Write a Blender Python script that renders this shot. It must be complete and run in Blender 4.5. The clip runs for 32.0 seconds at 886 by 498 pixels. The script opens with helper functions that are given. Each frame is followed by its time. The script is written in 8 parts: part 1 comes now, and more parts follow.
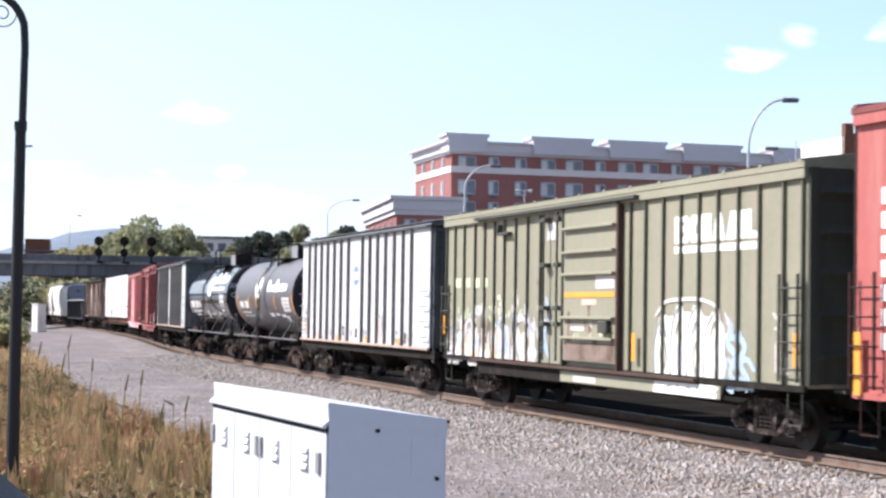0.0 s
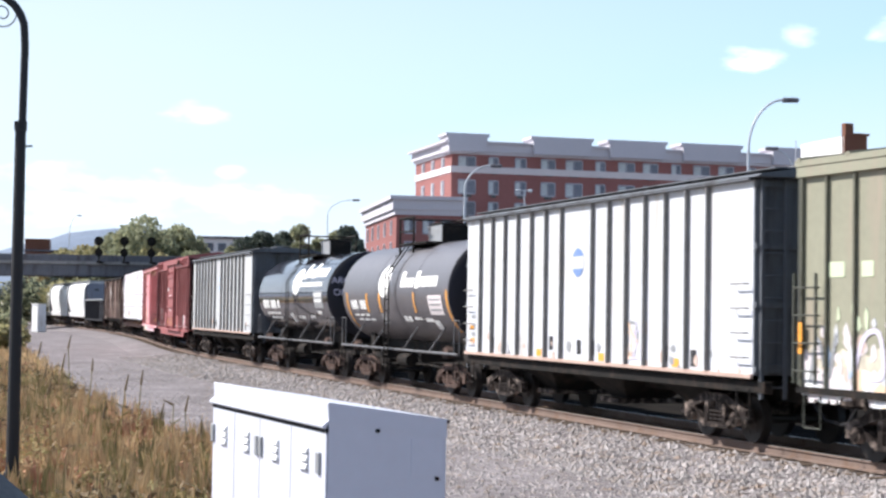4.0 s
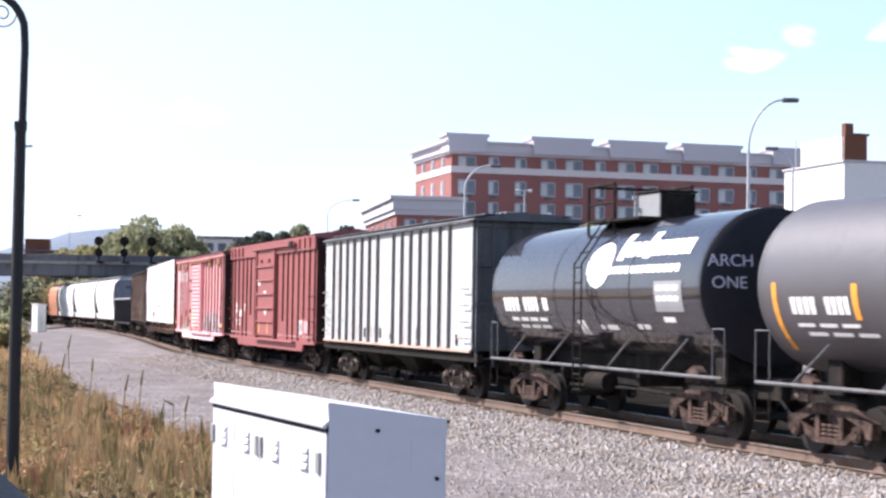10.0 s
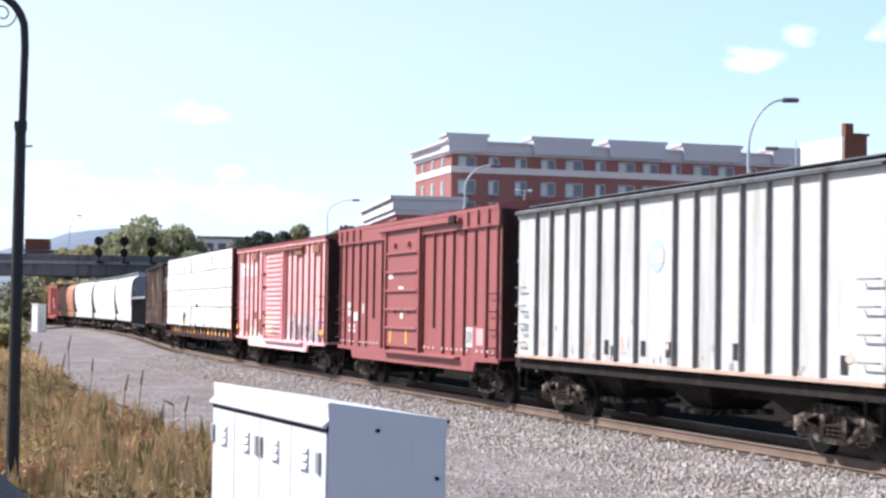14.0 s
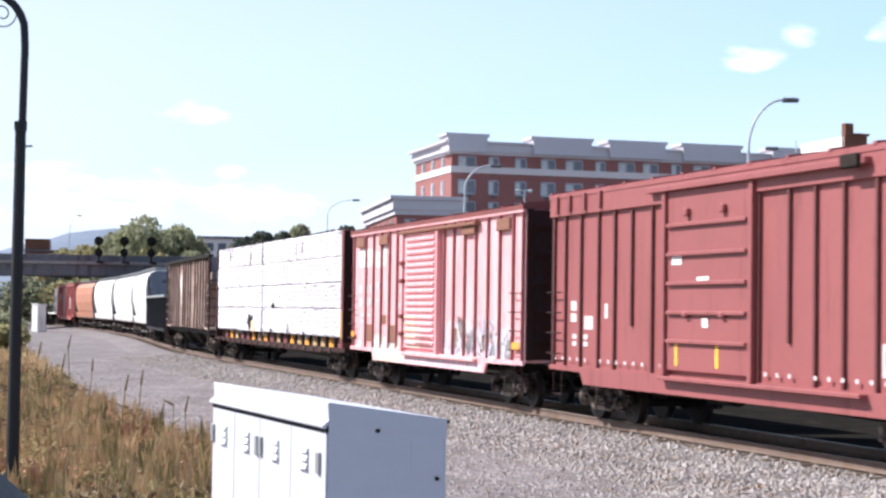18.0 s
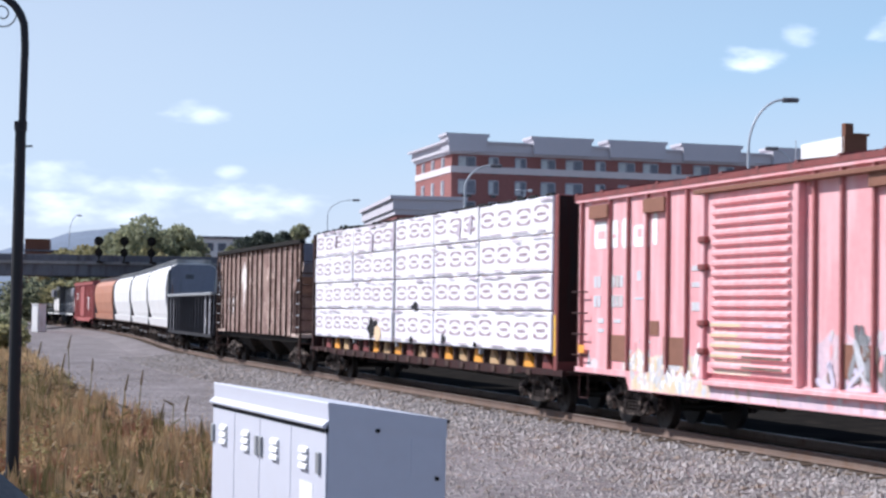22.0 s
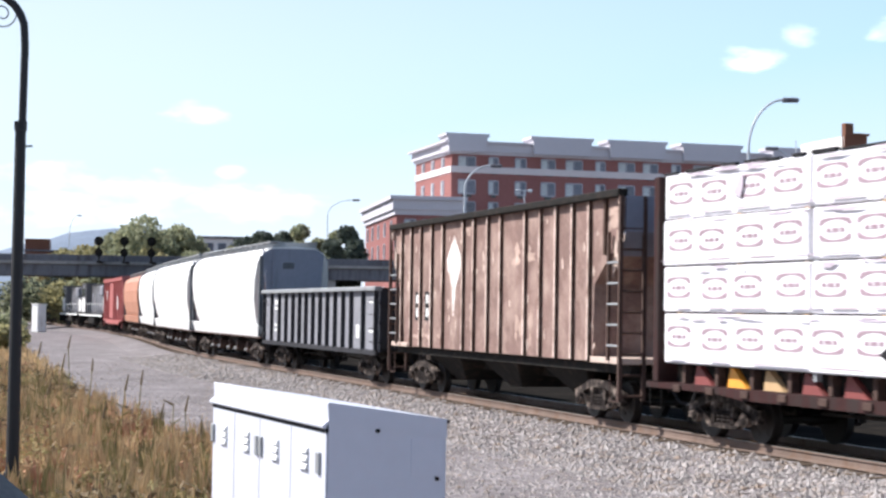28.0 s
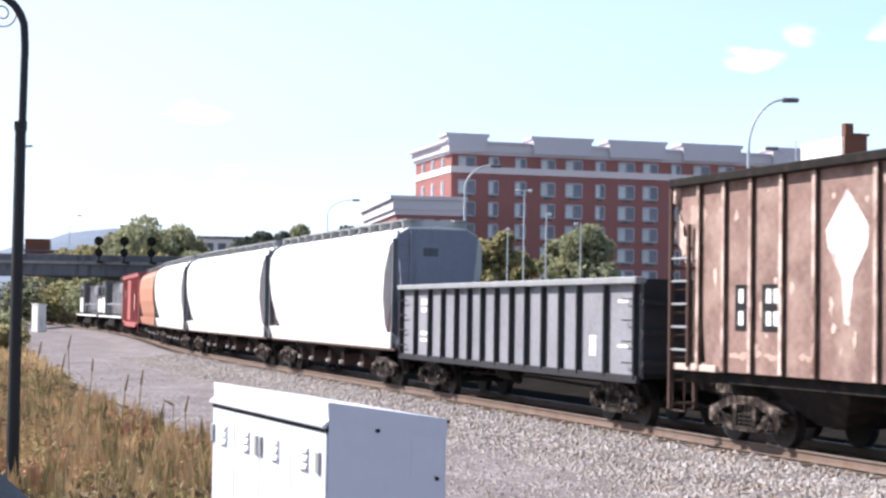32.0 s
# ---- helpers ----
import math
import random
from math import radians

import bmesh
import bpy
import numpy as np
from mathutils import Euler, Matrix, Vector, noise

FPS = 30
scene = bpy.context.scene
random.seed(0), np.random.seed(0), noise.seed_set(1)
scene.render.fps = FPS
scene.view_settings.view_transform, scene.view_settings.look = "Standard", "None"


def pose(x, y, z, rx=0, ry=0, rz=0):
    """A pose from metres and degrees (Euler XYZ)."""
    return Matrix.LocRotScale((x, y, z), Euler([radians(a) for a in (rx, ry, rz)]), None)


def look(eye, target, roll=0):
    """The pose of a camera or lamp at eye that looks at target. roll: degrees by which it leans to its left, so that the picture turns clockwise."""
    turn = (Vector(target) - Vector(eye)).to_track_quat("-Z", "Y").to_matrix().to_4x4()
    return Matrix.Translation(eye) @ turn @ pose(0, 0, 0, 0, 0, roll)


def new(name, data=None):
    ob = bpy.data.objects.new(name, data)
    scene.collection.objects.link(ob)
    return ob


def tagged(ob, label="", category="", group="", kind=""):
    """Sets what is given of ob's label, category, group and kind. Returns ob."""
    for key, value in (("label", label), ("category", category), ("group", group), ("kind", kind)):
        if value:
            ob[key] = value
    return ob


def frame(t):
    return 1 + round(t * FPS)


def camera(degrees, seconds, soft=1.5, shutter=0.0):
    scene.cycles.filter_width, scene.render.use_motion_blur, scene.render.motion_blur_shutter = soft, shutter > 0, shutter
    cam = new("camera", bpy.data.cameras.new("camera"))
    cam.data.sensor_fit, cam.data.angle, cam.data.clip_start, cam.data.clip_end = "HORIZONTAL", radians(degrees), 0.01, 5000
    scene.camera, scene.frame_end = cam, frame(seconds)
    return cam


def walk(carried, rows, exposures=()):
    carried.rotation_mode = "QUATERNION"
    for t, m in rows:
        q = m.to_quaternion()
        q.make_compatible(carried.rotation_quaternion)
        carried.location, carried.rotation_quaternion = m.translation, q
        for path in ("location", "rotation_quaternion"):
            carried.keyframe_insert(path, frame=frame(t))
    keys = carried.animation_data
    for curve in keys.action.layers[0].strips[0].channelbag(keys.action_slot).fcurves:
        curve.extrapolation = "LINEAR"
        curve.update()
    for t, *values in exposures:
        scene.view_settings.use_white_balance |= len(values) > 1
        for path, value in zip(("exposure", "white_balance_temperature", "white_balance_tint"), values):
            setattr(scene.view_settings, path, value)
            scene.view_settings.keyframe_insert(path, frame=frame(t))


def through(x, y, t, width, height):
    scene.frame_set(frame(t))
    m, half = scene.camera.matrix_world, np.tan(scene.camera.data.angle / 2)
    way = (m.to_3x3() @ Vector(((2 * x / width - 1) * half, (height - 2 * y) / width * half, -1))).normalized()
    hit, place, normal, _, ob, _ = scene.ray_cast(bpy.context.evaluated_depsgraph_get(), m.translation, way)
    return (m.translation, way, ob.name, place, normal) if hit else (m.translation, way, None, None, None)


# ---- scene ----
EYE_Z = 2.2257
cam = camera(29.28, 32.0, soft=2.6, shutter=0.5)
STAND = look((0, 0, EYE_Z), (0, math.cos(0.0372), EYE_Z + math.sin(0.0372)), 0.882)
walk(cam, [(0, STAND), (32, STAND)],
     exposures=[(0, 1.0, 6070, 13), (5, 0.92, 6020, 11), (8, 1.12, 6110, 16), (11, 1.12, 6080, 16), (13, 0.95, 6020, 12), (17, 0.97, 6030, 13), (20, 0.68, 5850, 13), (22, 0.45, 5680, 14), (25.5, 0.43, 5640, 14), (28, 0.9, 6020, 11), (30, 1.1, 6070, 14), (32, 1.08, 6070, 14)])

# ---- light ----
SUN_EL, SUN_AZ = radians(45), radians(-76)   # azimuth clockwise from +y
sun_way = Vector((math.sin(SUN_AZ) * math.cos(SUN_EL), math.cos(SUN_AZ) * math.cos(SUN_EL), math.sin(SUN_EL)))
sun = new("sun", bpy.data.lights.new("sun", "SUN"))
sun.data.energy, sun.data.angle, sun.data.color = 5.0, radians(0.5), (1.0, 0.915, 0.815)
sun.matrix_world = look(sun_way * 200, (0, 0, 0))

world = bpy.data.worlds.new("sky")
scene.world = world
world.use_nodes = True


def sky_world():
    nt = world.node_tree
    nt.nodes.clear()
    N, K = nt.nodes.new, nt.links.new
    out, bg = N("ShaderNodeOutputWorld"), N("ShaderNodeBackground")
    sky = N("ShaderNodeTexSky")
    sky.sky_type, sky.sun_disc = "NISHITA", False
    sky.sun_elevation, sky.sun_rotation = SUN_EL, SUN_AZ % (2 * math.pi)
    sky.air_density, sky.dust_density, sky.ozone_density = 1.0, 0.6, 1.5
    co = N("ShaderNodeTexCoord")
    mp = N("ShaderNodeMapping")
    mp.inputs["Scale"].default_value = (1, 1, 2.6)
    K(co.outputs["Generated"], mp.inputs["Vector"])
    wob = N("ShaderNodeTexNoise")
    wob.inputs["Scale"].default_value, wob.inputs["Detail"].default_value = 38.0, 6.0
    K(mp.outputs["Vector"], wob.inputs["Vector"])
    cloud = None
    # cumulus puffs: azimuth and height in degrees, half width, half height, density
    puffs = [(10.25, 8.55, 1.15, 0.52, 1.0), (11.9, 9.3, 0.75, 0.42, 0.55), (14.9, 9.4, 0.9, 0.6, 0.8),
             (-8.4, 6.5, 1.3, 0.5, 0.75), (-7.2, 4.55, 0.6, 0.25, 0.45), (-9.6, 3.9, 2.6, 0.7, 0.7),
             (-5.9, 3.55, 2.4, 0.75, 0.8), (-13.0, 4.3, 2.2, 0.5, 0.6), (-12.2, 3.2, 4.0, 0.6, 0.8),
             (-22, 9, 4, 1.4, 0.8), (25, 14, 5, 1.6, 0.8), (60, 22, 9, 3, 0.9), (-60, 25, 9, 3, 0.8), (150, 18, 9, 3, 0.9), (-140, 30, 12, 4, 0.9)]
    for az, el, w, h, dens in puffs:
        az, el, w, h = map(radians, (az, el, w, h))
        c = Vector((math.sin(az) * math.cos(el), math.cos(az) * math.cos(el), math.sin(el)))
        side = Vector((math.cos(az), -math.sin(az), 0))
        up = side.cross(c)
        dots = []
        for axis, size in ((side, w), (up, h)):
            d = N("ShaderNodeVectorMath")
            d.operation = "DOT_PRODUCT"
            d.inputs[1].default_value = axis / size
            K(co.outputs["Generated"], d.inputs[0])
            o = N("ShaderNodeMath")
            o.operation = "SUBTRACT"
            o.inputs[1].default_value = c.dot(axis) / size
            K(d.outputs["Value"], o.inputs[0])
            q = N("ShaderNodeMath")
            q.operation = "POWER"
            q.inputs[1].default_value = 2
            K(o.outputs[0], q.inputs[0])
            dots.append(q)
        s = N("ShaderNodeMath")
        K(dots[0].outputs[0], s.inputs[0])
        K(dots[1].outputs[0], s.inputs[1])
        front = N("ShaderNodeVectorMath")
        front.operation = "DOT_PRODUCT"
        front.inputs[1].default_value = c
        K(co.outputs["Generated"], front.inputs[0])
        near = N("ShaderNodeMath")
        near.operation = "GREATER_THAN"
        near.inputs[1].default_value = 0.5
        K(front.outputs["Value"], near.inputs[0])
        m = N("ShaderNodeMath")
        m.operation, m.use_clamp = "MULTIPLY_ADD", False
        m.inputs[1].default_value, m.inputs[2].default_value = -1.0, 0.1
        K(s.outputs[0], m.inputs[0])
        n2 = N("ShaderNodeMath")
        n2.operation = "MULTIPLY_ADD"
        n2.inputs[1].default_value = 3.2
        K(wob.outputs["Fac"], n2.inputs[0])
        K(m.outputs[0], n2.inputs[2])
        r = N("ShaderNodeMapRange")
        r.inputs["From Min"].default_value, r.inputs["From Max"].default_value = 0.7, 2.6
        r.inputs["To Max"].default_value = dens
        r.interpolation_type = "SMOOTHSTEP"
        K(n2.outputs[0], r.inputs["Value"])
        g = N("ShaderNodeMath")
        g.operation = "MULTIPLY"
        K(r.outputs[0], g.inputs[0])
        K(near.outputs[0], g.inputs[1])
        if cloud is None:
            cloud = g
        else:
            mx = N("ShaderNodeMath")
            mx.operation = "MAXIMUM"
            K(cloud.outputs[0], mx.inputs[0])
            K(g.outputs[0], mx.inputs[1])
            cloud = mx
    # pale haze towards the horizon
    sep = N("ShaderNodeSeparateXYZ")
    K(co.outputs["Generated"], sep.inputs[0])
    hz = N("ShaderNodeMapRange")
    hz.inputs["From Min"].default_value, hz.inputs["From Max"].default_value = 0.0, 0.5
    hz.inputs["To Min"].default_value, hz.inputs["To Max"].default_value = 0.92, 0.0
    hz.interpolation_type = "SMOOTHSTEP"
    K(sep.outputs["Z"], hz.inputs["Value"])
    haze = N("ShaderNodeMix")
    haze.data_type = "RGBA"
    # whiter towards the sun and the horizon, bluer away from it
    dot = N("ShaderNodeVectorMath")
    dot.operation = "DOT_PRODUCT"
    dot.inputs[1].default_value = sun_way
    K(co.outputs["Generated"], dot.inputs[0])
    glare = N("ShaderNodeMapRange")
    glare.inputs["From Min"].default_value, glare.inputs["From Max"].default_value = 0.06, 0.5
    K(dot.outputs["Value"], glare.inputs["Value"])
    low = N("ShaderNodeMapRange")
    low.inputs["From Min"].default_value, low.inputs["From Max"].default_value = 0.04, 0.17
    low.inputs["To Min"].default_value, low.inputs["To Max"].default_value = 0.95, 0.0
    K(sep.outputs["Z"], low.inputs["Value"])
    most = N("ShaderNodeMath")
    most.operation = "MAXIMUM"
    K(glare.outputs[0], most.inputs[0])
    K(low.outputs[0], most.inputs[1])
    tint = N("ShaderNodeMix")
    tint.data_type = "RGBA"
    tint.inputs["A"].default_value, tint.inputs["B"].default_value = (5.05, 7.25, 8.8, 1), (7.3, 7.9, 8.4, 1)
    K(most.outputs[0], tint.inputs["Factor"])
    K(tint.outputs["Result"], haze.inputs["B"])
    veil = N("ShaderNodeMath")
    veil.operation = "MULTIPLY_ADD"
    veil.inputs[1].default_value = 0.08
    K(glare.outputs[0], veil.inputs[0])
    K(hz.outputs[0], veil.inputs[2])
    veil.use_clamp = True
    K(veil.outputs[0], haze.inputs["Factor"])
    K(sky.outputs["Color"], haze.inputs["A"])
    mix = N("ShaderNodeMix")
    mix.data_type = "RGBA"
    mix.inputs["B"].default_value = (14.0, 14.4, 15.0, 1)
    K(cloud.outputs[0], mix.inputs["Factor"])
    K(haze.outputs["Result"], mix.inputs["A"])
    K(mix.outputs["Result"], bg.inputs["Color"])
    bg.inputs["Strength"].default_value = 0.074
    K(bg.outputs[0], out.inputs["Surface"])


sky_world()
# ---- materials ----
def material(name, rgb, rough=0.7, metal=0.0, vary=0.25, scale=3.0, dirt=None, dirt_amount=0.35, streak=0.0, bump=0.0, bump_scale=60.0, island=False, through=0.0, spec=None, coat=None):
    """A worn surface: base colour, broad and fine variation, dirt in patches or in vertical streaks, fine relief."""
    m = bpy.data.materials.new(name)
    m.use_nodes = True
    nt = m.node_tree
    N, K = nt.nodes.new, nt.links.new
    b = nt.nodes["Principled BSDF"]
    b.inputs["Roughness"].default_value, b.inputs["Metallic"].default_value = rough, metal
    if rough >= 0.7:
        b.inputs["Specular IOR Level"].default_value = 0.15
    if spec is not None:
        b.inputs["Specular IOR Level"].default_value = spec
    if coat:
        b.inputs["Coat Weight"].default_value, b.inputs["Coat Roughness"].default_value, b.inputs["Coat IOR"].default_value = coat
    co = N("ShaderNodeTexCoord")
    info = N("ShaderNodeObjectInfo")
    big, fine = N("ShaderNodeTexNoise"), N("ShaderNodeTexNoise")
    big.inputs["Scale"].default_value, big.inputs["Detail"].default_value = scale * 0.35, 4
    fine.inputs["Scale"].default_value, fine.inputs["Detail"].default_value = scale * 7, 5
    K(co.outputs["Object"], big.inputs["Vector"])
    K(co.outputs["Object"], fine.inputs["Vector"])
    s = N("ShaderNodeMath")
    K(big.outputs["Fac"], s.inputs[0])
    K(fine.outputs["Fac"], s.inputs[1])
    last = s.outputs[0]
    rnd = None
    if island:
        geo = N("ShaderNodeNewGeometry")
        rnd = geo.outputs["Random Per Island"]
    else:
        rnd = info.outputs["Random"]
    a2 = N("ShaderNodeMath")
    a2.operation = "MULTIPLY_ADD"
    a2.inputs[1].default_value = 0.5 if island else 0.18
    K(rnd, a2.inputs[0])
    K(last, a2.inputs[2])
    r = N("ShaderNodeMapRange")
    r.inputs["From Min"].default_value, r.inputs["From Max"].default_value = 0.7, 1.5
    r.inputs["To Min"].default_value, r.inputs["To Max"].default_value = 1 - vary, 1 + vary
    K(a2.outputs[0], r.inputs["Value"])
    mul = N("ShaderNodeVectorMath")
    mul.operation = "SCALE"
    mul.inputs[0].default_value = rgb
    K(r.outputs[0], mul.inputs["Scale"])
    col = mul.outputs["Vector"]
    if dirt:
        mp = N("ShaderNodeMapping")
        mp.inputs["Scale"].default_value = (3.0, 3.0, 0.35) if streak else (1, 1, 1)
        K(co.outputs["Object"], mp.inputs["Vector"])
        dn = N("ShaderNodeTexNoise")
        dn.inputs["Scale"].default_value, dn.inputs["Detail"].default_value = scale * 0.8, 8
        dn.inputs["Roughness"].default_value = 0.65
        K(mp.outputs["Vector"], dn.inputs["Vector"])
        dr = N("ShaderNodeMapRange")
        dr.inputs["From Min"].default_value, dr.inputs["From Max"].default_value = 0.62 - dirt_amount * 0.4, 0.78 - dirt_amount * 0.2
        K(dn.outputs["Fac"], dr.inputs["Value"])
        mx = N("ShaderNodeMix")
        mx.data_type = "RGBA"
        mx.inputs["B"].default_value = (*dirt, 1)
        K(dr.outputs[0], mx.inputs["Factor"])
        K(col, mx.inputs["A"])
        col = mx.outputs["Result"]
    K(col, b.inputs["Base Color"])
    if through:
        # thin leaves let part of the light through
        tr, both = N("ShaderNodeBsdfTranslucent"), N("ShaderNodeMixShader")
        both.inputs[0].default_value = through
        K(col, tr.inputs["Color"])
        K(b.outputs[0], both.inputs[1])
        K(tr.outputs[0], both.inputs[2])
        K(both.outputs[0], nt.nodes["Material Output"].inputs["Surface"])
    rr = N("ShaderNodeMapRange")
    rr.inputs["To Min"].default_value, rr.inputs["To Max"].default_value = max(0.05, rough - 0.12), min(1, rough + 0.12)
    K(fine.outputs["Fac"], rr.inputs["Value"])
    K(rr.outputs[0], b.inputs["Roughness"])
    if bump:
        bn, bp = N("ShaderNodeTexNoise"), N("ShaderNodeBump")
        bn.inputs["Scale"].default_value, bn.inputs["Detail"].default_value = bump_scale, 4
        K(co.outputs["Object"], bn.inputs["Vector"])
        bp.inputs["Strength"].default_value, bp.inputs["Distance"].default_value = bump, 0.02
        K(bn.outputs["Fac"], bp.inputs["Height"])
        K(bp.outputs["Normal"], b.inputs["Normal"])
    return m


M = {}
SOOT = (0.03, 0.028, 0.026)
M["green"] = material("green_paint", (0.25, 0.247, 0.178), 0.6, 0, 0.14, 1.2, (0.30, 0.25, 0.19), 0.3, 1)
# Near-black green: the car end's shade is mixed into this paint
M["green_dark"] = material("dark_green_shade_paint", (0.05, 0.055, 0.04), 0.65, 0, 0.2, 1.2, SOOT, 0.45, 1)
# Rib paints: darker body colours that carry the shade of the rib flanks
M["green_rib"] = material("shaded_green_rib", (0.085, 0.085, 0.06), 0.65, 0, 0.2, 1.2, (0.03, 0.028, 0.022), 0.4, 1)
M["red_rib"] = material("shaded_red_rib", (0.13, 0.036, 0.034), 0.65, 0, 0.2, 1.2, (0.05, 0.016, 0.015), 0.35, 1)
M["faded_rib"] = material("shaded_faded_red_rib", (0.36, 0.135, 0.13), 0.65, 0, 0.2, 1.2, (0.12, 0.045, 0.04), 0.4, 1)
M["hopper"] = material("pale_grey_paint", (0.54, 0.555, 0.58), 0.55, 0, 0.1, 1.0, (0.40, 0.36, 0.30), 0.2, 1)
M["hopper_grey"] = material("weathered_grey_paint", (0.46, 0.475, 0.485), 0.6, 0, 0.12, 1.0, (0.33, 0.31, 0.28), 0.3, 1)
# Rib grey lies below the body's: grime, plus flank shade in the colour
M["hopper_rib"] = material("soiled_shaded_grey_rib", (0.20, 0.195, 0.19), 0.7, 0, 0.2, 1.0, (0.05, 0.045, 0.04), 0.4, 1)
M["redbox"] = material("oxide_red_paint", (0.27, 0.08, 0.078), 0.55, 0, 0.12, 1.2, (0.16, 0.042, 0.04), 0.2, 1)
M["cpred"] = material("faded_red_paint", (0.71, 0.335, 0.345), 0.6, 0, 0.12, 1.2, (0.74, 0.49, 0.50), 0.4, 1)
M["patch"] = material("brown_repair_paint", (0.23, 0.115, 0.08), 0.7, 0, 0.2, 2.0)
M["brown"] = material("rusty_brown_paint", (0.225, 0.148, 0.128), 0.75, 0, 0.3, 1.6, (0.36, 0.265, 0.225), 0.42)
M["dimsteel"] = material("grimy_grey_steel", (0.12, 0.122, 0.13), 0.6, 0.2, 0.3, 5.0, (0.05, 0.04, 0.035), 0.35)
M["worn_white"] = material("worn_white_emblem_paint", (0.74, 0.70, 0.67), 0.7, 0, 0.12, 3.0, (0.36, 0.25, 0.21), 0.42)
M["peeled"] = material("peeled_brown_paint", (0.42, 0.31, 0.26), 0.8, 0, 0.2, 3.0)
M["worn_rib"] = material("worn_pale_rib_edge", (0.62, 0.49, 0.43), 0.75, 0, 0.25, 2.0, (0.16, 0.09, 0.07), 0.5)
M["brown_dark"] = material("dark_rusty_brown", (0.075, 0.048, 0.04), 0.8, 0, 0.3, 1.5)
M["rusttruck"] = material("dusty_rust_cast_steel", (0.15, 0.10, 0.082), 0.85, 0, 0.5, 5.0, (0.012, 0.009, 0.008), 0.8, 0, 0.2)
M["rustpanel"] = material("rusted_door_foot", (0.20, 0.155, 0.13), 0.8, 0, 0.3, 2.5, (0.10, 0.06, 0.045), 0.4)
M["brown_rib"] = material("rusty_brown_rib_shade", (0.06, 0.036, 0.028), 0.8, 0, 0.3, 1.5, (0.45, 0.37, 0.32), 0.3, 1)
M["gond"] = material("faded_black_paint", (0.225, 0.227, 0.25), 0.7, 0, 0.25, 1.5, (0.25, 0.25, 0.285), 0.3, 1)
M["gond_rib"] = material("faded_black_shade_paint", (0.035, 0.035, 0.04), 0.7, 0, 0.25, 1.5, (0.03, 0.03, 0.032), 0.4, 1)
M["white"] = material("white_car_paint", (0.74, 0.74, 0.73), 0.45, 0, 0.06, 1.0, (0.50, 0.47, 0.42), 0.12, 1)
M["slate"] = material("slate_grey_paint", (0.20, 0.215, 0.27), 0.6, 0, 0.12, 1.0, (0.15, 0.16, 0.19), 0.15, 1)
M["slate_dark"] = material("dark_slate_paint", (0.10, 0.11, 0.125), 0.65, 0, 0.15, 1.0, SOOT, 0.35, 1)
# Near-black ground: the shade under and behind the train is in its colour
M["shade_ground"] = material("black_shade_ground", (0.016, 0.015, 0.014), 0.95, 0, 0.3, 1.5, (0.03, 0.026, 0.022), 0.3, 0, 0.6, 18, spec=0.0)
# Maroon darkened to hold the shade of car ends, deck edge and bulkhead
M["darkmaroon"] = material("shaded_maroon_paint", (0.04, 0.016, 0.015), 0.7, 0, 0.25, 2.0, SOOT, 0.4, 1)
M["pale_rust"] = material("peeled_pale_paint", (0.52, 0.41, 0.35), 0.8, 0, 0.2, 3.0)
M["orange"] = material("orange_paint", (0.43, 0.20, 0.125), 0.55, 0, 0.12, 1.0, (0.35, 0.12, 0.05), 0.25, 1)
# Far red: lightened so that distance haze is in the paint
M["red"] = material("bright_red_paint", (0.38, 0.11, 0.10), 0.5, 0, 0.12, 1.0, (0.2, 0.04, 0.03), 0.25, 1)
M["tank"] = material("black_tank_paint", (0.062, 0.057, 0.066), 0.5, 0, 0.15, 1.2, (0.052, 0.048, 0.054), 0.25, spec=0.8, coat=(0.6, 0.38, 1.6))
M["tank_gloss"] = material("glossy_black_tank_paint", (0.012, 0.013, 0.022), 0.4, 0, 0.12, 1.2, (0.011, 0.011, 0.017), 0.15, spec=0.2, coat=(1.0, 0.05, 1.9))
# Tank heads: matt black made darker than the shell to hold their shade
M["tank_end"] = material("shaded_black_tank_end", (0.02, 0.02, 0.027), 0.6, 0, 0.2, 1.2, (0.03, 0.028, 0.03), 0.3, spec=0.2)
M["black"] = material("black_running_gear", (0.014, 0.013, 0.012), 0.85, 0, 0.35, 4.0, (0.045, 0.032, 0.025), 0.3)
# Truck steel: body shade in the dark base, lit spots in the dust patches
M["truckmat"] = material("dusty_shaded_cast_steel", (0.018, 0.0135, 0.012), 0.8, 0.0, 0.4, 5.0, (0.28, 0.225, 0.19), 0.36, 0, 0.2)
M["wheel"] = material("wheel_steel", (0.016, 0.012, 0.010), 0.6, 0.2, 0.3, 6.0, (0.02, 0.015, 0.013), 0.4)
M["steel"] = material("worn_grey_steel", (0.30, 0.31, 0.32), 0.5, 0.3, 0.2, 6.0)
M["whitemark"] = material("white_stencil_paint", (0.78, 0.78, 0.76), 0.6, 0, 0.08, 3.0)
M["limespray"] = material("lime_yellow_spray", (0.66, 0.54, 0.34), 0.6, 0, 0.12, 3.0)
M["lilac"] = material("lilac_white_spray", (0.55, 0.52, 0.62), 0.6, 0, 0.1, 3.0)
M["yellow"] = material("yellow_marking_paint", (0.75, 0.45, 0.05), 0.55, 0, 0.12, 3.0)
M["amber"] = material("orange_stripe_paint", (0.75, 0.33, 0.04), 0.55, 0, 0.12, 3.0)
M["palegreen"] = material("pale_green_spray", (0.55, 0.62, 0.42), 0.6, 0, 0.1, 3.0)
M["peach"] = material("peach_spray", (0.75, 0.52, 0.36), 0.6, 0, 0.1, 3.0)
M["blue"] = material("blue_marking_paint", (0.36, 0.46, 0.60), 0.55, 0, 0.12, 3.0)
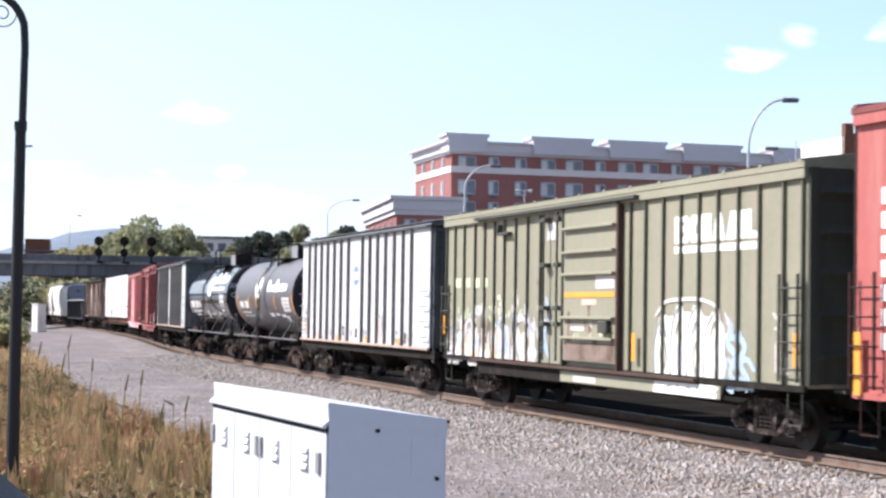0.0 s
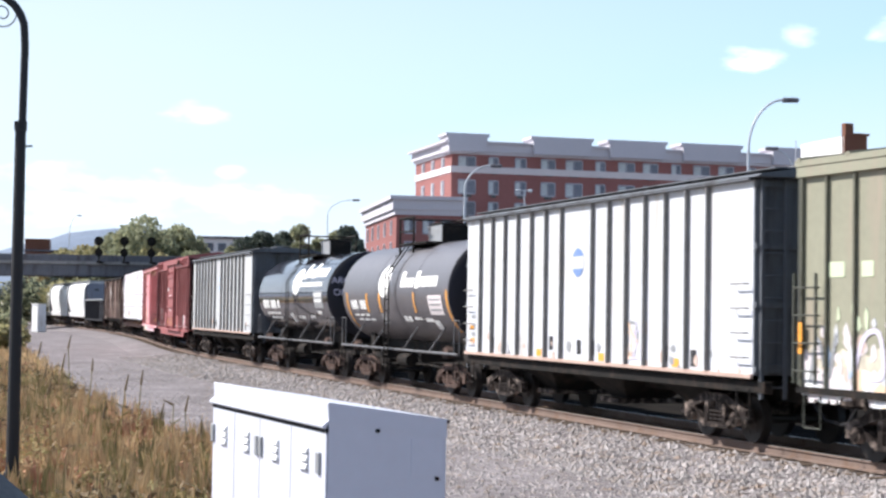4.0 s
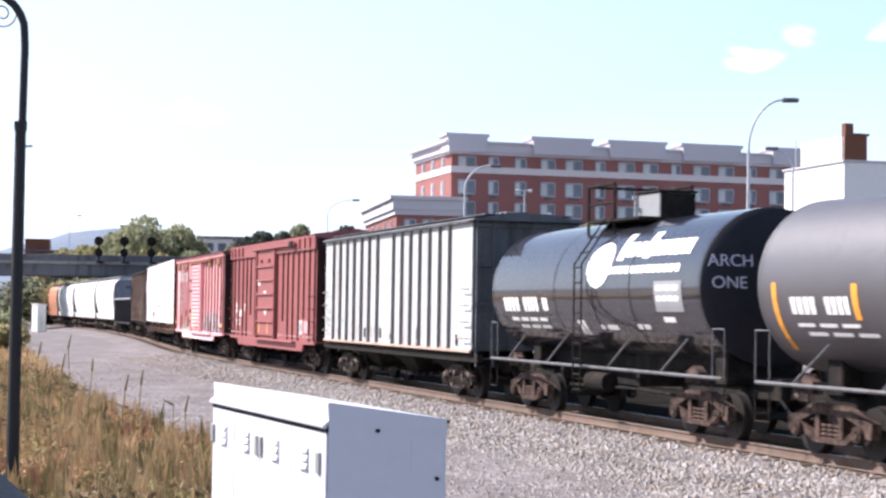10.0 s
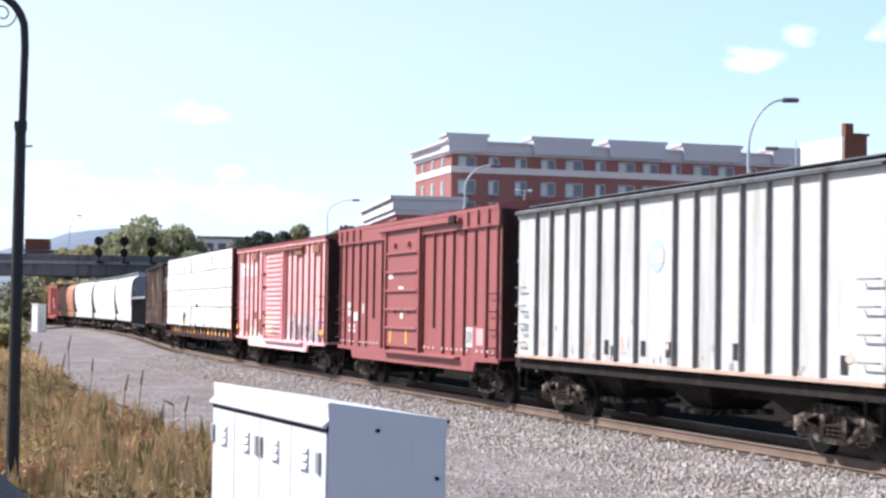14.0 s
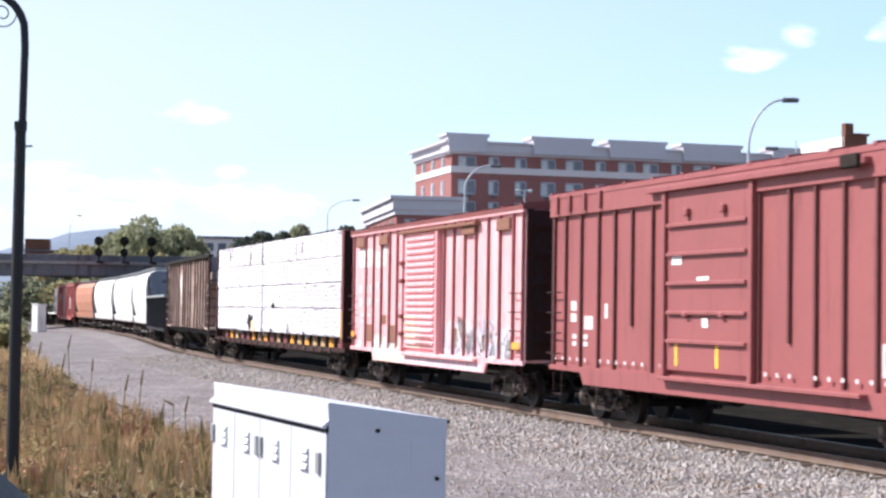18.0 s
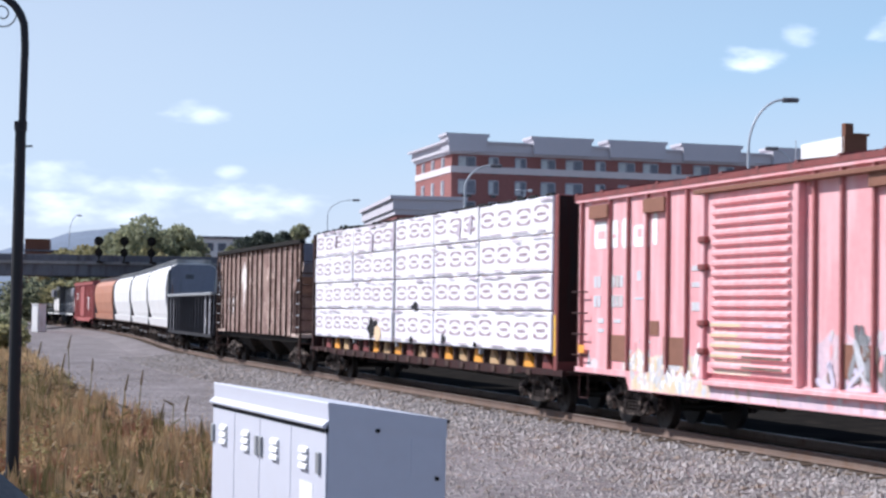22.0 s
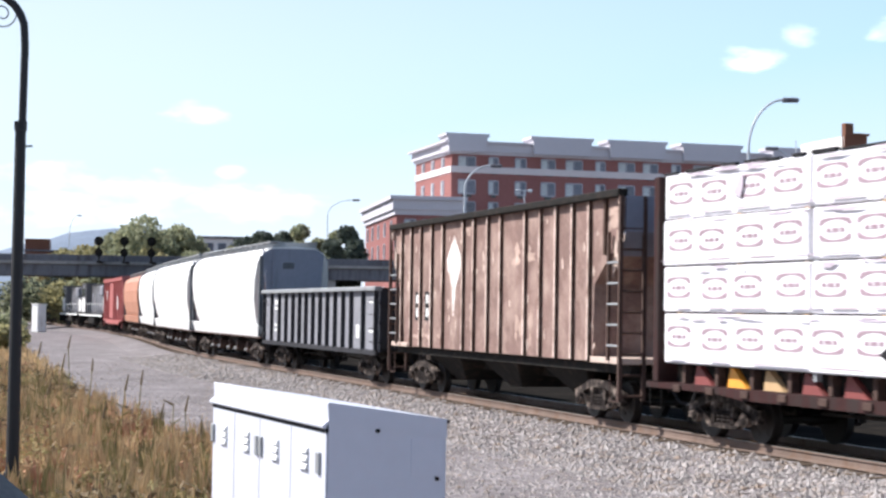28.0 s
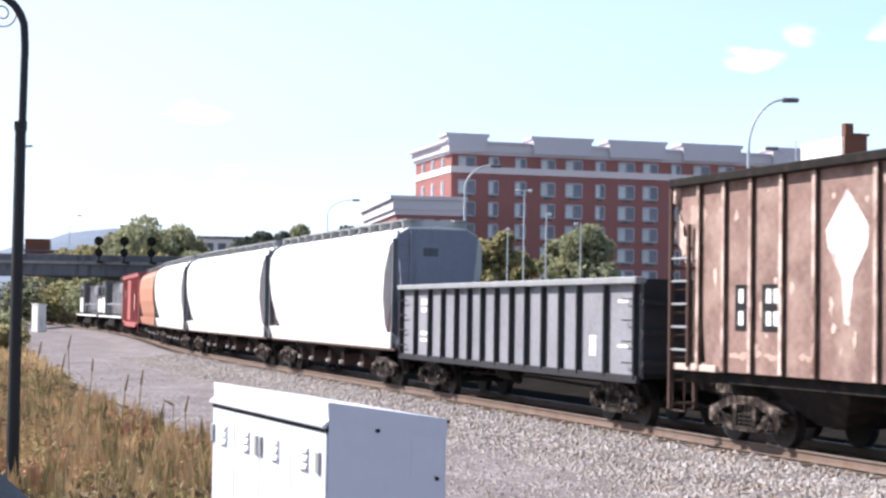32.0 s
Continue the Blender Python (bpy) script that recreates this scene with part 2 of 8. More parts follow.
M["chalk"] = material("chalky_old_spray", (0.56, 0.51, 0.40), 0.7, 0, 0.3, 2.5, (0.30, 0.28, 0.24), 0.45, 1)
M["pinkwash"] = material("washed_out_pink_spray", (0.66, 0.50, 0.54), 0.7, 0, 0.25, 2.5, (0.50, 0.42, 0.50), 0.45, 1)
M["creamwash"] = material("cream_spray_wash", (0.74, 0.64, 0.50), 0.7, 0, 0.2, 2.5, (0.72, 0.50, 0.46), 0.4, 1)
M["wrap"] = material("white_lumber_wrap", (0.76, 0.75, 0.78), 0.5, 0, 0.08, 2.0, (0.66, 0.63, 0.66), 0.25, 0, 0.35, 7.0)
M["print"] = material("maroon_wrap_print", (0.31, 0.225, 0.26), 0.6, 0, 0.15, 3.0)
M["wrapfold"] = material("creased_wrap_shade", (0.47, 0.41, 0.47), 0.6, 0, 0.12, 3.0)
M["emblem_blue"] = material("blue_emblem_paint", (0.14, 0.22, 0.42), 0.55, 0, 0.12, 3.0)
M["bare"] = material("pale_bare_boards", (0.72, 0.55, 0.36), 0.8, 0, 0.15, 3.0)
M["lumber"] = material("sawn_timber", (0.45, 0.31, 0.17), 0.8, 0, 0.2, 3.0)
M["maroon"] = material("maroon_flatcar_paint", (0.20, 0.05, 0.045), 0.6, 0, 0.2, 2.0, SOOT, 0.2, 1)
M["glass"] = material("dark_window_glass", (0.03, 0.035, 0.04), 0.1, 0, 0.1, 1.0)
M["rail"] = material("rusty_rail_side", (0.175, 0.13, 0.108), 0.8, 0.0, 0.25, 3.0, (0.14, 0.085, 0.055), 0.3)
M["rail_top"] = material("polished_rail_head", (0.42, 0.40, 0.38), 0.45, 0.9, 0.1, 6.0)
M["tie"] = material("weathered_oak_tie", (0.10, 0.075, 0.055), 0.9, 0, 0.3, 5.0, (0.05, 0.04, 0.035), 0.3, 0, 0.4, 30)
M["cabinet"] = material("pale_grey_cabinet_paint", (0.55, 0.565, 0.63), 0.45, 0, 0.04, 2.0, (0.52, 0.52, 0.56), 0.12, 1)
M["dark"] = material("near_black_matt", (0.02, 0.02, 0.022), 0.8, 0, 0.2, 8.0)
M["post"] = material("black_post_paint", (0.007, 0.008, 0.012), 0.65, 0, 0.2, 6.0)
M["galv"] = material("galvanised_steel", (0.50, 0.52, 0.55), 0.45, 0.4, 0.12, 5.0)
M["concrete"] = material("stained_concrete", (0.30, 0.29, 0.28), 0.85, 0, 0.15, 0.5, (0.18, 0.17, 0.16), 0.3, 1)
M["girder"] = material("dark_bridge_steel", (0.14, 0.142, 0.16), 0.7, 0, 0.2, 0.6, (0.06, 0.05, 0.05), 0.3, 1)
M["cornice"] = material("pale_cornice_render", (0.50, 0.485, 0.52), 0.8, 0, 0.06, 0.5)
M["bandstone"] = material("pale_stone_band", (0.62, 0.57, 0.57), 0.8, 0, 0.08, 0.5)
M["winframe"] = material("grey_window_frame", (0.34, 0.33, 0.37), 0.5, 0, 0.05, 2.0)
M["winglass"] = material("grey_window_glass", (0.12, 0.13, 0.17), 0.2, 0, 0.6, 0.6)
M["blind"] = material("pale_window_blind", (0.50, 0.53, 0.54), 0.7, 0, 0.35, 0.6)
M["offwhite"] = material("off_white_wall_paint", (0.72, 0.71, 0.69), 0.8, 0, 0.06, 0.4)
M["brownbrick"] = material("dark_brown_brick", (0.16, 0.075, 0.05), 0.85, 0, 0.2, 0.8)
# Leaf tones paler than foliage: distance haze is in the base colour
M["leaf"] = material("green_leaves", (0.27, 0.285, 0.18), 0.7, 0, 0.4, 0.35, (0.25, 0.225, 0.12), 0.3, island=True, through=0.45)
M["leaf_dark"] = material("dark_green_leaves", (0.08, 0.095, 0.075), 0.75, 0, 0.4, 0.6, island=True, through=0.3)
M["leaf_warm"] = material("turning_leaves", (0.29, 0.27, 0.14), 0.7, 0, 0.45, 0.35, (0.27, 0.2, 0.11), 0.3, island=True, through=0.45)
M["bark"] = material("grey_brown_bark", (0.10, 0.08, 0.06), 0.9, 0, 0.3, 4.0, bump=0.5)
# Blue-grey woods: the haze before the hill is put into the colour
M["hillwood"] = material("hazy_far_woods", (0.155, 0.19, 0.245), 0.95, 0, 0.25, 0.03)


def brick_material():
    m = material("red_brick_wall", (0.265, 0.118, 0.108), 0.85, 0, 0.16, 0.4)
    return m


M["brick"] = brick_material()


def ground_material():
    """Crushed grey stone in small cells over broad patches of darker and browner dust."""
    m = bpy.data.materials.new("crushed_stone")
    m.use_nodes = True
    nt = m.node_tree
    N, K = nt.nodes.new, nt.links.new
    b = nt.nodes["Principled BSDF"]
    b.inputs["Roughness"].default_value = 0.9
    b.inputs["Specular IOR Level"].default_value = 0.15
    co = N("ShaderNodeTexCoord")
    v = N("ShaderNodeTexVoronoi")
    v.inputs["Scale"].default_value = 9
    K(co.outputs["Object"], v.inputs["Vector"])
    n = N("ShaderNodeTexNoise")
    n.inputs["Scale"].default_value, n.inputs["Detail"].default_value = 0.5, 9
    n.inputs["Roughness"].default_value = 0.68
    K(co.outputs["Object"], n.inputs["Vector"])
    sep = N("ShaderNodeSeparateColor")
    K(v.outputs["Color"], sep.inputs[0])
    ramp = N("ShaderNodeValToRGB")
    e = ramp.color_ramp.elements
    e[0].position, e[0].color = 0.0, (0.125, 0.117, 0.117, 1)
    e[1].position, e[1].color = 1.0, (0.235, 0.222, 0.223, 1)
    K(sep.outputs[0], ramp.inputs[0])
    mx = N("ShaderNodeMix")
    mx.data_type, mx.blend_type = "RGBA", "MULTIPLY"
    mx.inputs["Factor"].default_value = 1
    r2 = N("ShaderNodeValToRGB")
    e = r2.color_ramp.elements
    e[0].position, e[0].color = 0.35, (0.66, 0.62, 0.61, 1)
    e[1].position, e[1].color = 0.65, (1.18, 1.14, 1.15, 1)
    K(n.outputs["Fac"], r2.inputs[0])
    K(ramp.outputs[0], mx.inputs["A"])
    K(r2.outputs[0], mx.inputs["B"])
    K(mx.outputs["Result"], b.inputs["Base Color"])
    bp = N("ShaderNodeBump")
    bp.inputs["Strength"].default_value, bp.inputs["Distance"].default_value = 0.15, 0.03
    K(v.outputs["Distance"], bp.inputs["Height"])
    bp.invert = True
    K(bp.outputs["Normal"], b.inputs["Normal"])
    return m


M["gravel"] = ground_material()
M["stone"] = material("ballast_stones", (0.235, 0.217, 0.208), 0.9, 0, 0.65, 4.0, (0.25, 0.18, 0.125), 0.3, island=True)
# Crib stones: rusty, and darkened to hold the shade below the train
M["stone_rust"] = material("shade_dark_ballast", (0.09, 0.075, 0.065), 0.9, 0, 0.45, 4.0, (0.05, 0.04, 0.035), 0.35, island=True)
M["soil"] = material("dry_grassy_soil", (0.23, 0.175, 0.10), 0.95, 0, 0.3, 0.8, (0.20, 0.17, 0.08), 0.4, 0, 0.5, 12)
M["straw"] = material("dry_straw_grass", (0.47, 0.34, 0.19), 0.85, 0, 0.5, 0.8, (0.36, 0.22, 0.12), 0.35, island=True, through=0.3)
M["grass"] = material("olive_grass", (0.23, 0.195, 0.09), 0.85, 0, 0.5, 0.8, (0.10, 0.095, 0.04), 0.35, island=True, through=0.3)
M["seed"] = material("brown_seed_heads", (0.17, 0.13, 0.08), 0.9, 0, 0.3, 4.0, island=True)
M["rustweed"] = material("rust_red_weed_heads", (0.38, 0.20, 0.125), 0.9, 0, 0.35, 4.0, island=True)
M["carpaint"] = material("dark_blue_car_paint", (0.009, 0.010, 0.018), 0.5, 0.0, 0.1, 4.0, spec=0.25)
M["leadred"] = material("dull_red_paint", (0.36, 0.095, 0.085), 0.6, 0, 0.12, 1.2, (0.42, 0.16, 0.14), 0.3, 1)
# ---- mesh helpers ----
def part(name, bm, mat, parent=None, label="", at=None, smooth=False):
    """Links a bmesh (or a ready mesh) as one mesh object, under parent if given."""
    if isinstance(bm, bpy.types.Mesh):
        me = bm
    else:
        me = bpy.data.meshes.new(name)
        bm.normal_update()
        bm.to_mesh(me)
        bm.free()
        if smooth:
            me.shade_smooth()
    if mat and not me.materials:
        me.materials.append(mat)
    ob = new(name, me)
    if parent:
        ob.parent = parent
    if at is not None:
        ob.matrix_basis = at
    if label:
        tagged(ob, label)
    return ob


def box(bm, x0, x1, y0, y1, z0, z1, bevel=0.0):
    r = bmesh.ops.create_cube(bm, size=1, matrix=Matrix.Translation(((x0 + x1) / 2, (y0 + y1) / 2, (z0 + z1) / 2)) @ Matrix.Diagonal((abs(x1 - x0), abs(y1 - y0), abs(z1 - z0), 1)))
    if bevel:
        vs = set(r["verts"])
        bmesh.ops.bevel(bm, geom=[e for e in bm.edges if e.verts[0] in vs], offset=bevel, segments=1, affect="EDGES")
    return bm


def rod(bm, a, b, r, seg=8, r2=None):
    a, b = Vector(a), Vector(b)
    d = b - a
    m = Matrix.Translation((a + b) / 2) @ d.to_track_quat("Z", "Y").to_matrix().to_4x4()
    bmesh.ops.create_cone(bm, cap_ends=True, segments=seg, radius1=r, radius2=r if r2 is None else r2, depth=d.length, matrix=m)
    return bm


def chain(bm, pts, r, seg=8):
    for a, b in zip(pts, pts[1:]):
        rod(bm, a, b, r, seg)
    return bm


def prism(bm, outline, x0, x1):
    """Closes an outline of (y, z) pairs into a solid from x0 to x1."""
    a = [bm.verts.new((x0, y, z)) for y, z in outline]
    b = [bm.verts.new((x1, y, z)) for y, z in outline]
    n = len(a)
    for i in range(n):
        bm.faces.new((a[i], a[(i + 1) % n], b[(i + 1) % n], b[i]))
    bm.faces.new(a[::-1])
    bm.faces.new(b)
    bmesh.ops.recalc_face_normals(bm, faces=bm.faces)
    return bm


def slab_y(bm, outline, y0, y1):
    """Closes an outline of (x, z) pairs into a solid from y0 to y1."""
    a = [bm.verts.new((x, y0, z)) for x, z in outline]
    b = [bm.verts.new((x, y1, z)) for x, z in outline]
    n = len(a)
    for i in range(n):
        bm.faces.new((a[i], a[(i + 1) % n], b[(i + 1) % n], b[i]))
    bm.faces.new(a[::-1])
    bm.faces.new(b)
    bmesh.ops.recalc_face_normals(bm, faces=bm.faces)
    return bm


def BM():
    return bmesh.new()


def soup(name, verts, faces, mat, parent=None, kind="stuff"):
    me = bpy.data.meshes.new(name)
    me.from_pydata(verts, [], faces)
    me.materials.append(mat)
    ob = new(name, me)
    if parent:
        ob.parent = parent
    if kind:
        tagged(ob, kind=kind)
    return ob


# ---- the line of the track ----
BEND_S = (0, 20, 40, 60, 80, 100, 120, 150, 190)
BEND_K = (-8.0, -6.54, -0.06, 0.30, -1.43, -3.30, 0.60, 2.07, 0.25)
TRACK_S = np.arange(-40, 420.25, 0.5)


def track_line():
    k = np.interp(TRACK_S, BEND_S, BEND_K) / 1000
    h = np.concatenate([[0], np.cumsum((k[1:] + k[:-1]) / 4)])
    h += radians(18.74) - np.interp(30, TRACK_S, h)
    dx, dy = -np.sin(h), np.cos(h)
    x = np.concatenate([[0], np.cumsum((dx[1:] + dx[:-1]) / 4)])
    y = np.concatenate([[0], np.cumsum((dy[1:] + dy[:-1]) / 4)])
    return x + 6.96 - np.interp(30, TRACK_S, x), y + 28.40 - np.interp(30, TRACK_S, y), h


TRACK_X, TRACK_Y, TRACK_H = track_line()


def on_track(s, side=0.0):
    """Place and heading on the track; side is metres towards the camera's side."""
    x, y, h = (float(np.interp(s, TRACK_S, a)) for a in (TRACK_X, TRACK_Y, TRACK_H))
    return x - side * math.cos(h), y - side * math.sin(h), h


PACE_T, PACE_V = (0, 8, 16, 24, 32), (4.582, 4.647, 4.753, 4.669, 4.782)


def gone(t):
    """Metres that the train has run at t seconds."""
    tt = np.linspace(0, 32, 129)
    v = np.interp(tt, PACE_T, PACE_V)
    return float(np.interp(t, tt, np.concatenate([[0], np.cumsum((v[1:] + v[:-1]) / 8)])))


TRAIN = []      # (thing, middle of the car on the track at the start, half the truck spacing)
WHEELS = []     # (wheelset, radius)


def motions():
    times = [0.5 * i for i in range(65)]
    for thing, mid, half in TRAIN:
        rows = []
        for t in times:
            s = mid - gone(t)
            xa, ya, _ = on_track(s - half)
            xb, yb, _ = on_track(s + half)
            rows.append((t, pose((xa + xb) / 2, (ya + yb) / 2, 0, 0, 0, math.degrees(math.atan2(yb - ya, xb - xa)))))
        walk(thing, rows)
    fine = [0.1 * i for i in range(321)]
    for wheelset, r, p in WHEELS:
        walk(wheelset, [(t, p @ pose(0, 0, 0, 0, -math.degrees(gone(t) / r), 0)) for t in fine])
# ---- ground and track ----
GROUND_Z = -0.42


def ground_z(x, y):
    """Flat yard; it swells towards the bank on which the camera stands."""
    rise = max(0.0, min(1.0, (17 - y) / 12)) if abs(x) < 60 else 0
    return GROUND_Z + 0.75 * rise * rise * (3 - 2 * rise)


def build_ground():
    bm = BM()
    xs = [-3000, -800, -300, -150, -90] + [-60 + 3 * i for i in range(41)] + [90, 150, 300, 800, 3000]
    ys = [-800, -200, -60] + [-20 + 2.5 * i for i in range(70)] + [200, 260, 400, 900, 4500]
    grid = [[bm.verts.new((x, y, ground_z(x, y))) for x in xs] for y in ys]
    for j in range(len(ys) - 1):
        for i in range(len(xs) - 1):
            bm.faces.new((grid[j][i], grid[j][i + 1], grid[j + 1][i + 1], grid[j + 1][i]))
    return tagged(part("ground", bm, M["gravel"], smooth=True), "grey crushed-stone yard beside the railway track", "ground", kind="structure")


build_ground()


def ribbon(name, offsets, s0, s1, mat, parent=None, step=2.0):
    """A strip along the track through (side, z) pairs."""
    bm = BM()
    last = None
    s = s0
    while s <= s1 + 0.01:
        row = []
        for side, z in offsets:
            x, y, h = on_track(s, side)
            row.append(bm.verts.new((x, y, z)))
        if last:
            for i in range(len(row) - 1):
                bm.faces.new((last[i], row[i], row[i + 1], last[i + 1]))
        last = row
        s += step
    bmesh.ops.recalc_face_normals(bm, faces=bm.faces)
    return part(name, bm, mat, parent)


def build_track():
    bed = ribbon("railway_track", [(3.4, -0.44), (2.4, -0.3), (1.6, -0.21), (0.95, -0.2), (-0.95, -0.2), (-1.6, -0.21), (-2.4, -0.3), (-3.4, -0.44)], -38, 410, M["gravel"])
    # dark sheets between and behind the rails paint in the train's shade
    ribbon("cinder_bed", [(0.7, -0.194), (-0.7, -0.194)], -38, 410, M["shade_ground"], bed)
    tagged(ribbon("cinder_strip", [(-0.95, -0.19), (-2.4, -0.29), (-3.4, -0.405), (-12.0, -0.40), (-19.0, -0.40), (-19.4, -0.43)], -38, 410, M["shade_ground"], bed), "black ground strip holding the train's shade")
    tagged(bed, "railway track on grey stone ballast", "railway track", kind="structure")
    prof = [(-0.07, -0.17), (0.07, -0.17), (0.07, -0.155), (0.012, -0.14), (0.012, -0.04), (0.037, -0.03), (0.037, -0.002), (-0.037, -0.002), (-0.037, -0.03), (-0.012, -0.04), (-0.012, -0.14), (-0.07, -0.155), (-0.07, -0.17)]
    for c in (0.755, -0.755):
        ribbon("rail", [(c + a, z) for a, z in prof], -38, 410, M["rail"], bed)
        tagged(ribbon("rail_head", [(c - 0.034, -0.002), (c - 0.03, 0), (c + 0.03, 0), (c + 0.034, -0.002)], -38, 410, M["rail_top"], bed), "polished rail head")
    bm = BM()
    box(bm, -0.115, 0.115, -1.3, 1.3, -0.36, -0.18, 0.012)
    me = None
    for i in range(300):
        s = 8 + 0.52 * i
        x, y, h = on_track(s)
        m = pose(x, y, 0.004 * ((i * 7) % 5 - 2), 0, 0, 90 + math.degrees(h) + ((i * 13) % 7 - 3) * 0.4)
        if me is None:
            t = part("tie", bm, M["tie"], bed, at=m)
            me = t.data
        else:
            part("tie", me, None, bed, at=m)
    return bed


build_track()


# ---- the bridge across the line ----
def build_bridge():
    e = tagged(new("road_bridge"), "dark steel girder road bridge across the railway", "bridge")
    e.matrix_basis = pose(-37, 196, 0, 0, 0, 3)
    bm = BM()
    box(bm, -70, 42, 0, 0.5, 5.75, 7.1, 0.03)
    part("girder", bm, M["girder"], e)
    bm = BM()
    box(bm, -70, 42, 7, 7.5, 5.75, 7.1, 0.03)
    part("girder", bm, M["girder"], e)
    bm = BM()
    box(bm, -70, 42, -0.4, 8, 7.1, 7.45, 0.03)
    part("deck", bm, M["concrete"], e)
    for y in (-0.35, 7.7):
        bm = BM()
        box(bm, -70, 42, y, y + 0.25, 7.45, 8.2, 0.02)
        part("parapet", bm, M["girder"], e)
    for x in (-68, -27, 24):
        bm = BM()
        box(bm, x - 0.6, x + 0.6, 0.4, 7.4, -0.5, 5.75, 0.05)
        part("pier", bm, M["concrete"], e)
    for i in range(28):
        bm = BM()
        box(bm, -68 + i * 4, -67.9 + i * 4, -0.12, 0, 5.8, 7.05)
        part("stiffener", bm, M["girder"], e)
    return e


build_bridge()


# ---- the brick apartment block ----
def build_block():
    e = tagged(new("apartment_building"), "red brick apartment building with pale bands and grey cornices", "building")
    e.matrix_basis = pose(1.04, 242, 0, 0, 0, 15.7)
    # local x along the shaded front, local y to the back, z up
    W, D, TOP = 57.5, 20.0, 24.9
    bm = BM()
    box(bm, 0, W, 0, D, -0.5, TOP)
    wall = part("wall", bm, M["brick"], e)
    bm = BM()
    for x0, x1, y0, y1 in ((-0.12, W + 0.12, -0.12, 0.02), (-0.12, 0.02, -0.12, D + 0.12), (W - 0.02, W + 0.12, 0, D)):
        box(bm, x0, x1, y0, y1, 22.25, 23.2)
    part("stone_band", bm, M["bandstone"], e)
    bm = BM()
    box(bm, -0.25, W + 0.25, -0.25, D + 0.25, TOP, 25.3)
    box(bm, -0.55, W + 0.55, -0.55, D + 0.55, 25.3, 26.5)
    box(bm, -1.2, W + 0.9, -0.9, D + 0.9, 26.5, 26.8)
    part("cornice", bm, M["cornice"], e)
    for x0, x1 in ((-1.2, 5.3), (11.6, 21.2), (23.4, 32.8), (35.0, 45.0), (49.6, 57.9)):
        bm = BM()
        slab = [(x0 + 0.5, 25.2), (x1 - 0.5, 25.2), (x1 - 0.3, 27.2), (x1, 27.45), (x1, 27.8), (x0, 27.8), (x0, 27.45), (x0 + 0.3, 27.2)]
        slab_y(bm, slab, -1.2, 3.0 if x0 > 0 else 3.0)
        part("parapet", bm, M["cornice"], e)
    # windows: column, half width
    cols = [(2.3, 1.25), (6.3, 0.7), (10.4, 0.8), (14.6, 1.05), (18.6, 1.25), (22.7, 0.7), (26.8, 1.25), (30.6, 1.15), (34.7, 0.7), (38.8, 1.25), (42.8, 1.2), (47.0, 0.7), (51.2, 1.2), (55.0, 1.2)]
    frames = {}
    for f in range(8):
        z = 23.35 - 3.12 * f + (0.0 if f else 0.25)
        for x, hw in cols:
            window(wall, frames, x, z, hw, 0)
            bm2 = frames.get("sill%s" % hw)
            s = part("grille", bm2 if bm2 else box(BM(), -hw * 0.55, hw * 0.55, -0.09, 0.0, -0.2, 0.2), M["glass"], wall, at=pose(x, 0, z - 1.25))
            frames["sill%s" % hw] = s.data
        for y in (4.5, 10.0, 15.5):
            window(wall, frames, y, z, 0.7, 1)
    return e


def window(wall, shared, u, z, hw, face):
    """A framed window with a glass pane; face 0: front, face 1: the side wall."""
    m = pose(u, 0, z) if face == 0 else pose(0, u, z, 0, 0, -90)
    key = ("frame", hw)
    if key not in shared:
        bm = BM()
        h = 0.95
        for a in ((-hw - 0.1, -hw + 0.06, -h, h), (hw - 0.06, hw + 0.1, -h, h), (-hw, hw, h - 0.06, h + 0.12), (-hw, hw, -h - 0.12, -h + 0.06), (-0.04, 0.04, -h, h)):
            box(bm, a[0], a[1], -0.1, 0.02, a[2], a[3])
        f = part("window", bm, M["winframe"], wall, at=m)
        shared[key] = f.data
    else:
        f = part("window", shared[key], None, wall, at=m)
    key = ("pane", hw)
    if key not in shared:
        p = part("pane", box(BM(), -hw, hw, -0.03, 0.0, -0.95, 0.95), M["winglass"], f)
        shared[key] = p.data
    else:
        part("pane", shared[key], None, f)
    # a pale blind drawn over one half
    key = ("blind", hw)
    if key not in shared:
        shared[key] = part("blind", box(BM(), -hw + 0.08, -hw * 0.12, -0.045, -0.032, -0.85, 0.85), M["blind"], f).data
    else:
        part("blind", shared[key], None, f)


build_block()


def build_wing():
    e = tagged(new("low_brick_building"), "lower red brick building with a grey cornice", "building")
    e.matrix_basis = pose(-6.5, 234, 0, 0, 0, 9.5)
    bm = BM()
    box(bm, 0, 8.8, 0, 35, -0.5, 15.6)
    wall = part("wall", bm, M["brick"], e)
    bm = BM()
    box(bm, -0.3, 9.1, -0.3, 35.3, 15.6, 16.3)
    box(bm, -0.6, 9.4, -0.6, 35.6, 16.3, 17.7)
    box(bm, -1.0, 9.8, -1.0, 36.0, 17.7, 18.2)
    part("cornice", bm, M["cornice"], e)
    shared = {}
    for f in range(5):
        for x in (1.9, 4.5, 7.0):
            window(wall, shared, x, 14.0 - 3.1 * f, 0.75, 0)
        for y in (5, 12, 19, 26, 32):
            window(wall, shared, y, 14.0 - 3.1 * f, 0.75, 1)


build_wing()


